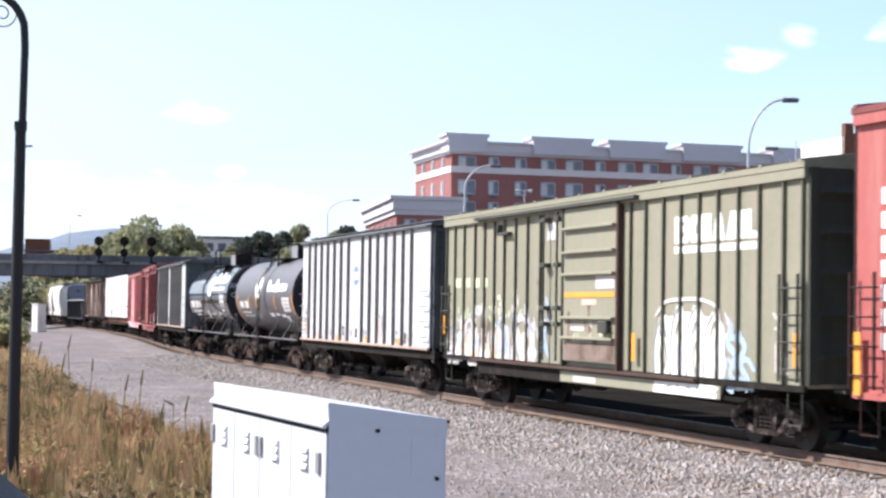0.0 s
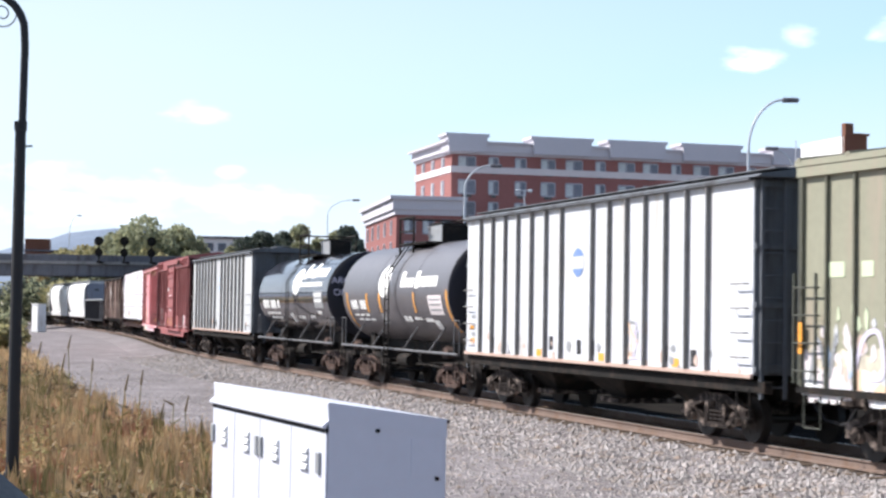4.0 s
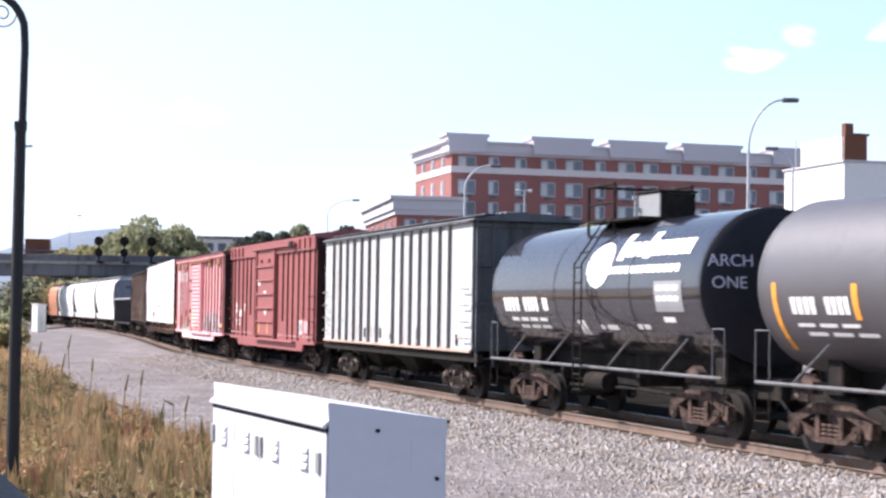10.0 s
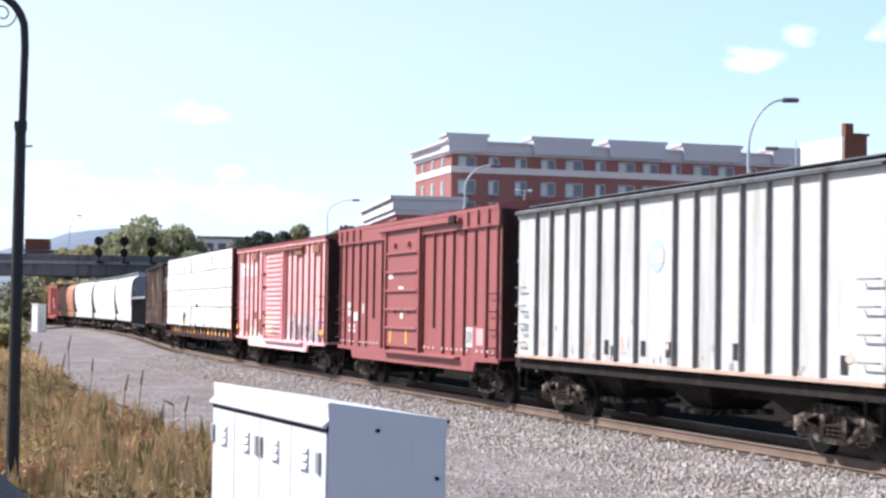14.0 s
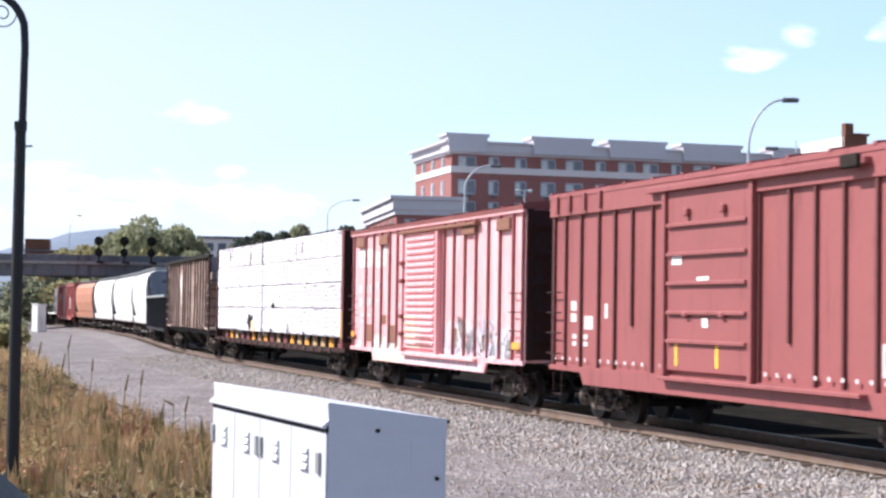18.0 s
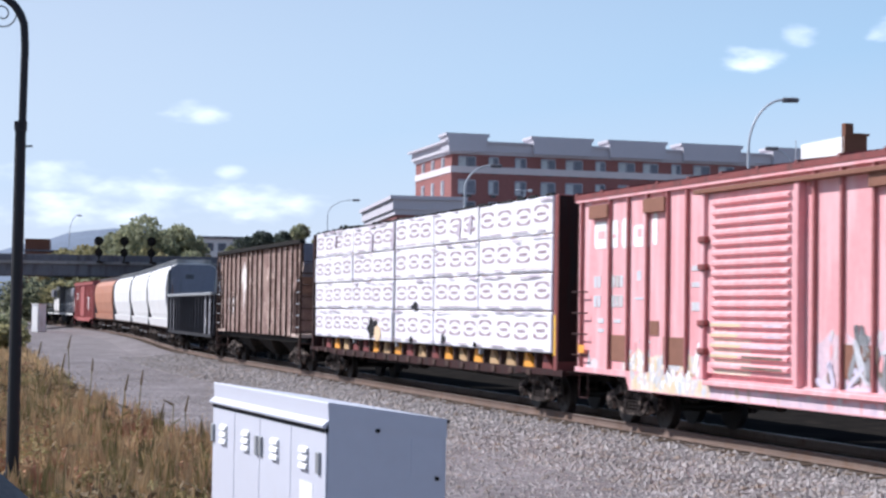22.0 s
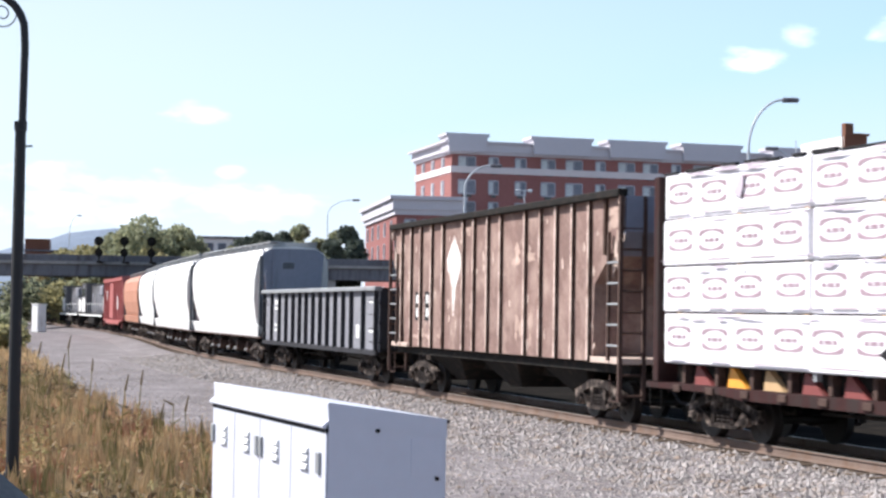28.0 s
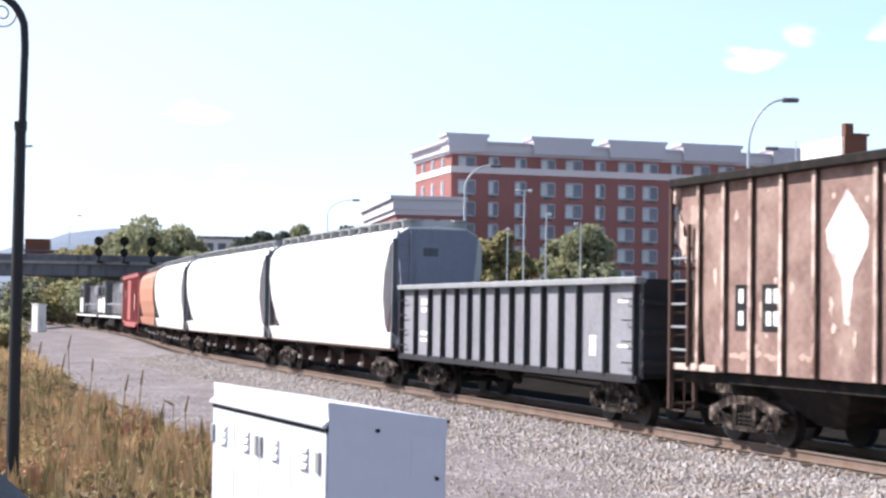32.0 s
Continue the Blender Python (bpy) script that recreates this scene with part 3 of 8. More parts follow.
def build_white_hall():
    e = tagged(new("white_hall"), "off-white rendered building with a brown brick tower", "building")
    e.matrix_basis = pose(42.55, 180, 0, 0, 0, 15)
    part("wall", box(BM(), 0, 26, 0, 14, -0.5, 18.9, 0.05), M["offwhite"], e)
    part("tower_wall", box(BM(), 0.0, 1.4, 0.0, 10, 18.9, 21.6, 0.03), M["offwhite"], e)
    part("tower", box(BM(), 0.0, 2.65, -0.1, 0.6, 18.9, 21.7, 0.02), M["brownbrick"], e)
    part("chimney", box(BM(), 0.05, 1.0, -0.15, 0.7, 21.7, 23.0, 0.02), M["brownbrick"], e)
    part("tower_cap", box(BM(), 1.0, 2.85, -0.25, 0.7, 21.7, 21.95, 0.02), M["brownbrick"], e)
    part("roof_edge", box(BM(), -0.2, 26.2, -0.2, 14.2, 18.9, 19.1), M["cornice"], e)
    part("antenna", rod(BM(), (-0.1, 11.0, 18.9), (-0.1, 11.0, 22.2), 0.06), M["galv"], e)


build_white_hall()


# ---- distance ----
def crown(name, parent, blobs, mat, rng, size=0.35, per=1.0):
    """Many small leaf clumps spread through a few uneven masses."""
    vs, fs = [], []
    for cx, cy, cz, r, n in blobs:
        for i in range(int(n * per)):
            d = Vector((rng.gauss(0, 1), rng.gauss(0, 1), rng.gauss(0, 1))).normalized()
            q = r * (0.55 + 0.5 * rng.random() ** 0.5)
            lump = 1 + 0.22 * noise.noise(d * 2.3 + Vector((cx, cy, cz)))
            p = Vector((cx, cy, cz)) + Vector((d.x, d.y, d.z * 0.85)) * q * lump
            s = size * rng.uniform(0.5, 1.3)
            a = Vector((rng.gauss(0, 1), rng.gauss(0, 1), rng.gauss(0, 0.7))).normalized()
            b = a.cross(Vector((rng.gauss(0, 1), rng.gauss(0, 1), rng.gauss(0, 1)))).normalized()
            k = len(vs)
            vs += [p + a * s, p + b * s * 0.8, p - a * s * 0.9, p - b * s * 0.7]
            fs.append((k, k + 1, k + 2, k + 3))
    return soup(name, [tuple(v) for v in vs], fs, mat, parent, "")


def tree(x, y, h, r, mat, seed, label, base=-0.4, dense=1.0, size=0.4, wide=1.0):
    rng = random.Random(seed)
    e = tagged(new("tree"), label, "tree")
    e.matrix_basis = pose(x, y, base)
    part("trunk", rod(BM(), (0, 0, 0), (0.1, 0, h * 0.55), r * 0.07 + 0.08, 8, r * 0.03 + 0.03), M["bark"], e)
    blobs = []
    for i in range(14):
        a, q = rng.uniform(0, 6.28), rng.uniform(0.25, 0.95) * r
        z = h * rng.uniform(0.4, 0.84)
        p = (q * math.cos(a) * wide, q * math.sin(a), z)
        blobs.append((*p, r * rng.uniform(0.32, 0.52), 330 * dense))
        part("limb", rod(BM(), (0.05, 0, h * rng.uniform(0.25, 0.45)), p, 0.09, 6, 0.03), M["bark"], e)
    blobs.append((0, 0, h - r * 0.42, r * 0.46, 420 * dense))
    crown("crown", e, blobs, mat, rng, size)
    return e


G1, G2, G3 = "broad green tree in full leaf", "dark green tree behind the railway", "leafy tree with leaves turning yellow"
for i, (x, y, h, r, m, lb) in enumerate([
        (-41.5, 236, 15.5, 5.0, "leaf", G1), (-37.3, 241, 14.2, 3.7, "leaf", G1), (-45.5, 246, 14.6, 4.4, "leaf", G1),
        (-39.2, 252, 14.6, 3.4, "leaf", G1), (-50.5, 252, 12.3, 4.2, "leaf_warm", G3), (-56.0, 250, 11.2, 3.6, "leaf_warm", G3),
        (-39.5, 230, 11.0, 4.0, "leaf_warm", G3), (-46.5, 232, 10.0, 3.6, "leaf_warm", G3), (-34.5, 232, 10.5, 3.0, "leaf", G1),
        (-30.0, 262, 12.4, 3.2, "leaf_warm", G3), (-27.4, 258, 14.6, 3.4, "leaf_dark", G2), (-24.6, 262, 14.8, 3.2, "leaf_dark", G2),
        (-21.6, 256, 15.6, 3.0, "leaf", G1), (-18.8, 258, 13.6, 3.0, "leaf", G1), (-33.0, 266, 12.5, 2.6, "leaf", G1),
        (-11.6, 205, 12.9, 2.4, "leaf_dark", G2), (-13.2, 212, 12.6, 2.2, "leaf", G1),
        (0.7, 150, 9.6, 3.6, "leaf_warm", G3), (3.4, 152, 9.3, 2.6, "leaf_warm", G3), (5.4, 150, 9.9, 1.9, "leaf_warm", G3), (12.9, 150, 10.7, 3.1, "leaf", G1), (10.2, 154, 9.4, 2.0, "leaf", G1), (7.2, 158, 8.4, 1.7, "leaf_warm", G3)]):
    tree(x, y, h, r, M[m], 100 + i, lb, dense=1.2 if y < 200 else 1.0, size=0.26 if y < 200 else 0.34)


def shrub(x, y, h, r, mat, seed, label, z=GROUND_Z):
    rng = random.Random(seed)
    e = tagged(new("shrub"), label, "shrub")
    e.matrix_basis = pose(x, y, z)
    blobs = []
    for i in range(5):
        a, q = rng.uniform(0, 6.28), rng.uniform(0, 0.6) * r
        p = (q * math.cos(a), q * math.sin(a), h * rng.uniform(0.25, 0.68))
        blobs.append((*p, h * rng.uniform(0.26, 0.4), 260))
        part("stem", rod(BM(), (0, 0, 0), p, 0.05, 5, 0.02), M["bark"], e)
    crown("foliage", e, blobs, mat, rng, 0.12 + 0.02 * h)
    return e


rng = random.Random(21)
for i in range(18):
    y = 88 + 6.0 * i
    shrub(-0.254 * y - rng.uniform(0, 3.0), y, rng.uniform(1.4, 2.6), 1.4, M["leaf_warm" if i % 3 == 0 else "leaf"], 300 + i, "green roadside shrub in rough grass")
for i in range(16):
    shrub(-62 + 2.3 * i + rng.uniform(-1, 1), 212 + rng.uniform(0, 12), rng.uniform(5.2, 7.6), 3.2, M[("leaf", "leaf_dark", "leaf_warm", "leaf_dark")[i % 4]], 340 + i, "green shrub beside the railway")


def build_hills():
    """A wooded ridge on the horizon."""
    bm = BM()
    pts = []
    for i in range(121):
        x = -900 + 15 * i
        top = 15 + 38 * math.exp(-((x + 205) / 80) ** 2) + 10 * math.exp(-((x + 420) / 160) ** 2) + 4 * noise.noise(Vector((x * 0.012, 3, 0))) + 2.5 * noise.noise(Vector((x * 0.08, 9, 0)))
        pts.append((x, top))
    rows = []
    for d, k in ((0, 0.0), (120, 0.55), (260, 1.0), (500, 0.7)):
        rows.append([bm.verts.new((x, 820 + d, -1 + (t + 1) * k + (2.0 * noise.noise(Vector((x * 0.05, d, 5))) if k else 0))) for x, t in pts])
    for a, b in zip(rows, rows[1:]):
        for i in range(120):
            bm.faces.new((a[i], a[i + 1], b[i + 1], b[i]))
    tagged(part("backdrop_hill", bm, M["hillwood"], smooth=True), "hazy wooded hill on the horizon", "hill", kind="structure")


build_hills()


def build_far_houses():
    e = tagged(new("flat_roofed_building"), "long low flat-roofed pale building", "building")
    e.matrix_basis = pose(-36, 300, 0, 0, 0, 4)
    part("wall", box(BM(), -7, 7, 0, 12, -0.5, 14.6), M["offwhite"], e)
    part("roof", box(BM(), -7.5, 7.5, -0.5, 12.5, 14.6, 15.0), M["girder"], e)
    for i in range(6):
        part("window", box(BM(), -6 + 2.2 * i, -4.6 + 2.2 * i, -0.06, 0.0, 12.4, 13.8), M["winglass"], e)
    e = tagged(new("brown_building"), "dark brown brick building behind the bridge", "building")
    e.matrix_basis = pose(-74.5, 302, 0, 0, 0, 10)
    part("wall", box(BM(), 0, 9.5, 0, 8, -0.5, 12.0), M["brownbrick"], e)
    part("upper_wall", box(BM(), 0, 4.2, 0, 6, 12.0, 14.2), M["brownbrick"], e)
    part("roof", box(BM(), -0.3, 9.8, -0.3, 8.3, 11.95, 12.25), M["girder"], e)
    for i in range(4):
        part("window", box(BM(), 0.8 + 2.2 * i, 2.0 + 2.2 * i, -0.06, 0.0, 9.5, 11.2), M["winglass"], e)


build_far_houses()


def build_signals():
    for px in (-39.3, -36.4, -33.3):
        e = tagged(new("railway_signal"), "black railway signal with two round heads on a mast", "signal", group="signals on the bridge")
        e.matrix_basis = pose(px, 193.6, 0)
        part("mast", rod(BM(), (0, 0, 7.3), (0, 0, 10.0), 0.11, 8), M["black"], e)
        part("bracket", box(BM(), -0.25, 0.25, -0.1, 2.6, 7.25, 7.42), M["black"], e)
        for z, r in ((9.75, 0.52), (8.45, 0.46)):
            head = part("head", rod(BM(), (0, -0.15, z), (0, -0.02, z), r, 20), M["black"], e)
            part("hood", rod(BM(), (0, -0.5, z), (0, -0.15, z), 0.2, 12), M["black"], head)


build_signals()


def build_relay_case():
    e = tagged(new("relay_case"), "white metal relay case beside the track", "cabinet")
    e.matrix_basis = pose(-40.6, 171, GROUND_Z, 0, 0, -48)
    part("body", box(BM(), -0.65, 0.65, -0.45, 0.45, 0, 2.7, 0.03), M["white"], e)
    part("roof", box(BM(), -0.72, 0.72, -0.52, 0.52, 2.7, 2.85, 0.02), M["white"], e)
    part("door", box(BM(), -0.6, 0.6, -0.48, -0.45, 0.2, 2.5, 0.01), M["white"], e)
    part("base", box(BM(), -0.75, 0.75, -0.55, 0.55, -0.2, 0.05), M["concrete"], e)


build_relay_case()
# ---- railway cars: local x along the track away from the camera, local +y the side seen, z from the rail head ----
TRUCK_MESH = {}


def truck(parent, x, r=0.42, base=0.87, finish="truckmat"):
    """A two-axle truck: bolster, two cast side frames with springs, two wheelsets that turn."""
    if (r, finish) not in TRUCK_MESH:
        bol = BM()
        box(bol, -0.2, 0.2, -1.0, 1.0, 0.42, 0.72, 0.02)
        sf = BM()
        slab_y(sf, [(-1.2, 0.36), (-0.86, 0.36), (-0.80, 0.56), (-0.42, 0.68), (0.42, 0.68), (0.80, 0.56), (0.86, 0.36), (1.2, 0.36), (1.2, 0.60), (0.84, 0.70), (0.45, 0.84), (-0.45, 0.84), (-0.84, 0.70), (-1.2, 0.60)], -0.085, 0.085)
        slab_y(sf, [(-0.84, 0.44), (-0.46, 0.22), (0.46, 0.22), (0.84, 0.44), (0.80, 0.54), (0.42, 0.31), (-0.42, 0.31), (-0.80, 0.54)], -0.08, 0.08)
        for sx in (-0.33, 0.33):
            box(sf, sx - 0.06, sx + 0.06, -0.08, 0.08, 0.28, 0.72)
        spr = BM()
        prof = [(0.0, 0.25)] + [(0.09 if k % 2 else 0.068, 0.25 + 0.035 * k) for k in range(9)] + [(0.0, 0.53)]
        rings = [[spr.verts.new((rr * math.cos(2 * math.pi * q / 10), rr * math.sin(2 * math.pi * q / 10), zz)) for q in range(10)] for rr, zz in prof[1:-1]]
        for ra, rb in zip(rings, rings[1:]):
            for q in range(10):
                spr.faces.new((ra[q], ra[(q + 1) % 10], rb[(q + 1) % 10], rb[q]))
        cap = BM()
        rod(cap, (0, -0.02, 0), (0, 0.1, 0), 0.13, 14)
        rod(cap, (0, 0.1, 0), (0, 0.125, 0), 0.085, 12)
        for k in range(3):
            a = k * 2.094
            rod(cap, (0.05 * math.cos(a), 0.12, 0.05 * math.sin(a)), (0.05 * math.cos(a), 0.14, 0.05 * math.sin(a)), 0.016, 6)
        ws = BM()
        for s in (1, -1):
            rod(ws, (0, s * 0.69, 0), (0, s * 0.825, 0), r, 28)
            rod(ws, (0, s * 0.66, 0), (0, s * 0.70, 0), r + 0.03, 28)
            rod(ws, (0, s * 0.825, 0), (0, s * 0.86, 0), r * 0.45, 16, r * 0.3)
            for k in range(6):
                a = k * math.pi / 3
                rod(ws, (r * 0.62 * math.cos(a), s * 0.82, r * 0.62 * math.sin(a)), (r * 0.62 * math.cos(a), s * 0.832, r * 0.62 * math.sin(a)), 0.05, 8)
        rod(ws, (0, -1.05, 0), (0, 1.05, 0), 0.075, 10)
        meshes = {}
        for nm, b, mt in (("bolster", bol, "truckmat"), ("side_frame", sf, finish), ("spring", spr, finish), ("cap", cap, finish), ("wheelset", ws, "wheel")):
            me = bpy.data.meshes.new(nm)
            b.to_mesh(me)
            b.free()
            me.materials.append(M[mt])
            meshes[nm] = me
        TRUCK_MESH[(r, finish)] = meshes
    q = TRUCK_MESH[(r, finish)]
    t = part("truck", q["bolster"], None, parent, at=pose(x, 0, 0))
    for s in (1, -1):
        part("side_frame", q["side_frame"], None, t, at=pose(0, s * 1.03, 0))
        for sx in (-0.18, 0.0, 0.18):
            part("spring", q["spring"], None, t, at=pose(sx, s * 1.03, 0))
        for a in (-1, 1):
            part("bearing_cap", q["cap"], None, t, at=pose(a * base, s * 1.09, r, 0, 0, 0 if s > 0 else 180))
    for a in (-1, 1):
        p = pose(a * base, 0, r)
        w = part("wheelset", q["wheelset"], None, t, at=p)
        WHEELS.append((w, r, p))
    return t


def car(name, s_near, s_far, label, category, inset=2.0, trucks=True, r=0.42, finish="truckmat"):
    """A thing on the track between two places; its trucks stand inset metres from its ends."""
    mid, length = (s_near + s_far) / 2, s_far - s_near
    e = tagged(new(name), label, category, group="cars of the train")
    half = length / 2 - inset
    TRAIN.append((e, mid, half))
    if trucks:
        for x in (-half, half):
            truck(e, x, r, finish=finish)
    return e, length / 2


def couplers(e, h, z=0.86):
    for s in (-1, 1):
        bm = BM()
        box(bm, s * (h - 0.3), s * (h + 0.45), -0.1, 0.1, z - 0.1, z + 0.1, 0.02)
        box(bm, s * (h + 0.35), s * (h + 0.78), -0.16, 0.14, z - 0.14, z + 0.14, 0.05)
        part("coupler", bm, M["truckmat"], e)
        bm = BM()
        chain(bm, [(s * h, 0.35, 0.75), (s * (h + 0.3), 0.3, 0.5), (s * (h + 0.65), 0.2, 0.45)], 0.03, 6)
        part("air_hose", bm, M["dark"], e)


def ladder(e, x, y0, z0, z1, mat, along=0.5, step=0.42, rails=False):
    """Grab irons up the side, sticking out from y0."""
    z = z0
    while z <= z1:
        bm = BM()
        chain(bm, [(x, y0, z), (x, y0 + 0.09, z), (x + along, y0 + 0.09, z), (x + along, y0, z)], 0.016, 5)
        part("grab_iron", bm, mat, e)
        z += step
    if rails:
        for xx in (x, x + along):
            bm = BM()
            box(bm, xx - 0.02, xx + 0.02, y0 + 0.05, y0 + 0.09, z0 - 0.2, z1 + 0.15)
            part("ladder_rail", bm, mat, e)


def stirrup(e, x, y, mat):
    bm = BM()
    chain(bm, [(x, y, 1.0), (x, y, 0.48), (x + 0.45, y, 0.48), (x + 0.45, y, 1.0)], 0.015, 5)
    part("step", bm, mat, e)


def underframe(e, h, z=1.0, gear=True):
    bm = BM()
    box(bm, -h + 0.1, h - 0.1, -0.3, 0.3, 0.72, z, 0.02)
    part("centre_sill", bm, M["black"], e)
    if gear:
        bm = BM()
        rod(bm, (0.6, 0.7, 0.78), (1.6, 0.7, 0.78), 0.2, 14)
        part("brake_reservoir", bm, M["black"], e)
        bm = BM()
        chain(bm, [(-h * 0.6, 0.55, 0.62), (-0.4, 0.6, 0.7), (h * 0.6, 0.55, 0.62)], 0.035, 6)
        part("brake_rod", bm, M["black"], e)
        for x in (-h * 0.35, h * 0.3):
            bm = BM()
            box(bm, x - 0.08, x + 0.08, -1.3, 1.3, 0.82, z, 0.01)
            part("cross_bearer", bm, M["black"], e)


def marks(e, y, spots, mat, name="stencil", depth=0.006):
    """Thin painted bars on the side: (x, z, width, height)."""
    for x, z, w, h in spots:
        part(name, box(BM(), x - w / 2, x + w / 2, y, y + depth, z - h / 2, z + h / 2), mat, e)


def lettering(e, y, x0, z, n, h, mat, gap=0.18, aspect=0.62):
    """A row of n plain bars of letter size, starting at the end that faces away."""
    w = h * aspect
    marks(e, y, [(x0 - i * (w + gap * h), z, w, h) for i in range(n)], mat, "lettering")


RIB_MESH = {}


def ribs(e, xs, y, z0, z1, mat, w=0.12, d=0.10, name="rib"):
    """Pressed channel ribs on both sides; an entry may be (x, z0, z1)."""
    for spec in xs:
        x, a, b = spec if isinstance(spec, tuple) else (spec, z0, z1)
        key = (round(a, 3), round(b, 3), w, d, mat.name)
        if key not in RIB_MESH:
            bm = BM()
            pts = [(-w / 2, 0), (-w * 0.42, d), (w * 0.42, d), (w / 2, 0)]
            lo = [bm.verts.new((px, py, a)) for px, py in pts]
            hi = [bm.verts.new((px, py, b)) for px, py in pts]
            for i in range(4):
                bm.faces.new((lo[i], lo[(i + 1) % 4], hi[(i + 1) % 4], hi[i]))
            bm.faces.new(lo[::-1])
            bm.faces.new(hi)
            bmesh.ops.recalc_face_normals(bm, faces=bm.faces)
            me = bpy.data.meshes.new(name)
            bm.to_mesh(me)
            bm.free()
            me.materials.append(mat)
            RIB_MESH[key] = me
        part(name, RIB_MESH[key], None, e, at=pose(x, y, 0))
        part(name, RIB_MESH[key], None, e, at=pose(x, -y, 0, 0, 0, 180))


def box_end(e, h, z0, z1, w, mat, rows=5):
    """Corrugated car ends."""
    for s in (-1, 1):
        for i in range(rows):
            zc = z0 + (z1 - z0) * (i + 0.6) / (rows + 0.2)
            slab = [(s * h, zc - 0.14), (s * (h + 0.09), zc), (s * h, zc + 0.14)]
            part("end_corrugation", slab_y(BM(), slab, -w + 0.18, w - 0.18), mat, e)


def boxcar(name, s0, s1, label, mat, end_mat, roof_mat, zb, zt, rib_xs, door, chord=0.28, rise=0.2, rib=(0.08, 0.09), sill_mat=None, deep=None, rib_mat=None):
    e, h = car(name, s0, s1, label, "boxcar")
    w = 1.45
    bm = BM()
    box(bm, -h, h, -w, w, zb + 0.06, zt - 0.1, 0.02)
    part("body", bm, mat, e)
    bm = BM()
    for s in (1, -1):
        box(bm, -h, h, s * (w + 0.002), s * (w + 0.085), zt - chord, zt - 0.06, 0.01)
    part("top_chord", bm, mat, e)
    for s in (1, -1):
        bm = BM()
        d = deep or h - 2.7
        out = [(-h, zb + 0.1), (-h, zb + 0.0), (-d - 0.15, zb - 0.02), (-d, 0.75), (d, 0.75), (d + 0.15, zb - 0.02), (h, zb + 0.0), (h, zb + 0.1)]
        slab_y(bm, out, s * (w + 0.002), s * (w + 0.06))
        part("side_sill", bm, sill_mat or mat, e)
    # rib_mat, where given, holds the flanks' shade in its colour
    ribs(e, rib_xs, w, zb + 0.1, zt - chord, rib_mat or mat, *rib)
    bm = BM()
    prism(bm, [(-w - 0.1, zt - 0.1), (w + 0.1, zt - 0.1), (w + 0.1, zt), (0, zt + rise), (-w - 0.1, zt)], -h - 0.02, h + 0.02)
    part("roof", bm, roof_mat, e)
    n = int(2 * h / 1.25)
    me = None
    for i in range(n + 1):
        x = -h + 0.1 + (2 * h - 0.2) * i / n
        if me is None:
            b = BM()
            slab = [(-w - 0.11, zt - 0.02), (w + 0.11, zt - 0.02), (w + 0.11, zt + 0.04), (0, zt + rise + 0.05), (-w - 0.11, zt + 0.04)]
            prism(b, slab, -0.05, 0.05)
            me = part("roof_rib", b, roof_mat, e, at=pose(x, 0, 0)).data
        else:
            part("roof_rib", me, None, e, at=pose(x, 0, 0))
    # a darker end_mat puts the ends' shade into the paint
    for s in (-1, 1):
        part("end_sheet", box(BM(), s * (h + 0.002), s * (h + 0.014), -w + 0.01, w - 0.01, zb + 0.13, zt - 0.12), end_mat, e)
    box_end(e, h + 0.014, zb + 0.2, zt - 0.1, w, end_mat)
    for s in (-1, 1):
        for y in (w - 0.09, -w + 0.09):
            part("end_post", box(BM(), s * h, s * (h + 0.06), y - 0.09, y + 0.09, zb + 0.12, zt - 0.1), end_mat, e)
    underframe(e, h, zb + 0.1)
    couplers(e, h)
    for x in (-h + 0.12, h - 0.62):
        ladder(e, x, w + 0.05, zb + 0.35, zb + 1.75, end_mat, 0.6, 0.44, name.startswith("green") or name.startswith("red"))
        stirrup(e, x, w + 0.02, end_mat)
    # brake wheel and end platform at the far end
    bm = BM()
    box(bm, -h - 0.4, -h - 0.05, -1.0, 1.0, zb + 0.0, zb + 0.05)
    part("end_platform", bm, end_mat, e)
    return e, h, w


def red_lead_car():
    # dark ends; their colour also keeps bounce light off the next car
    e, h, w = boxcar("red_boxcar", 12.2, 27.75, "tall faded red boxcar with white vertical lettering", M["leadred"], M["darkmaroon"], M["maroon"], 1.02, 5.42, [], None)
    ribs(e, [-h + 0.3, -h + 1.6, -h + 3.1, -2.4, 2.4, h - 3.1, h - 1.5], w, 1.32, 5.1, M["leadred"])
    marks(e, w + 0.01, [(7.0, 4.05 - 0.36 * i, 0.26, 0.25) for i in range(7)], M["whitemark"], "lettering")
    marks(e, w + 0.1, [(h - 0.18, 1.55, 0.16, 0.95)], M["amber"], "reflector")


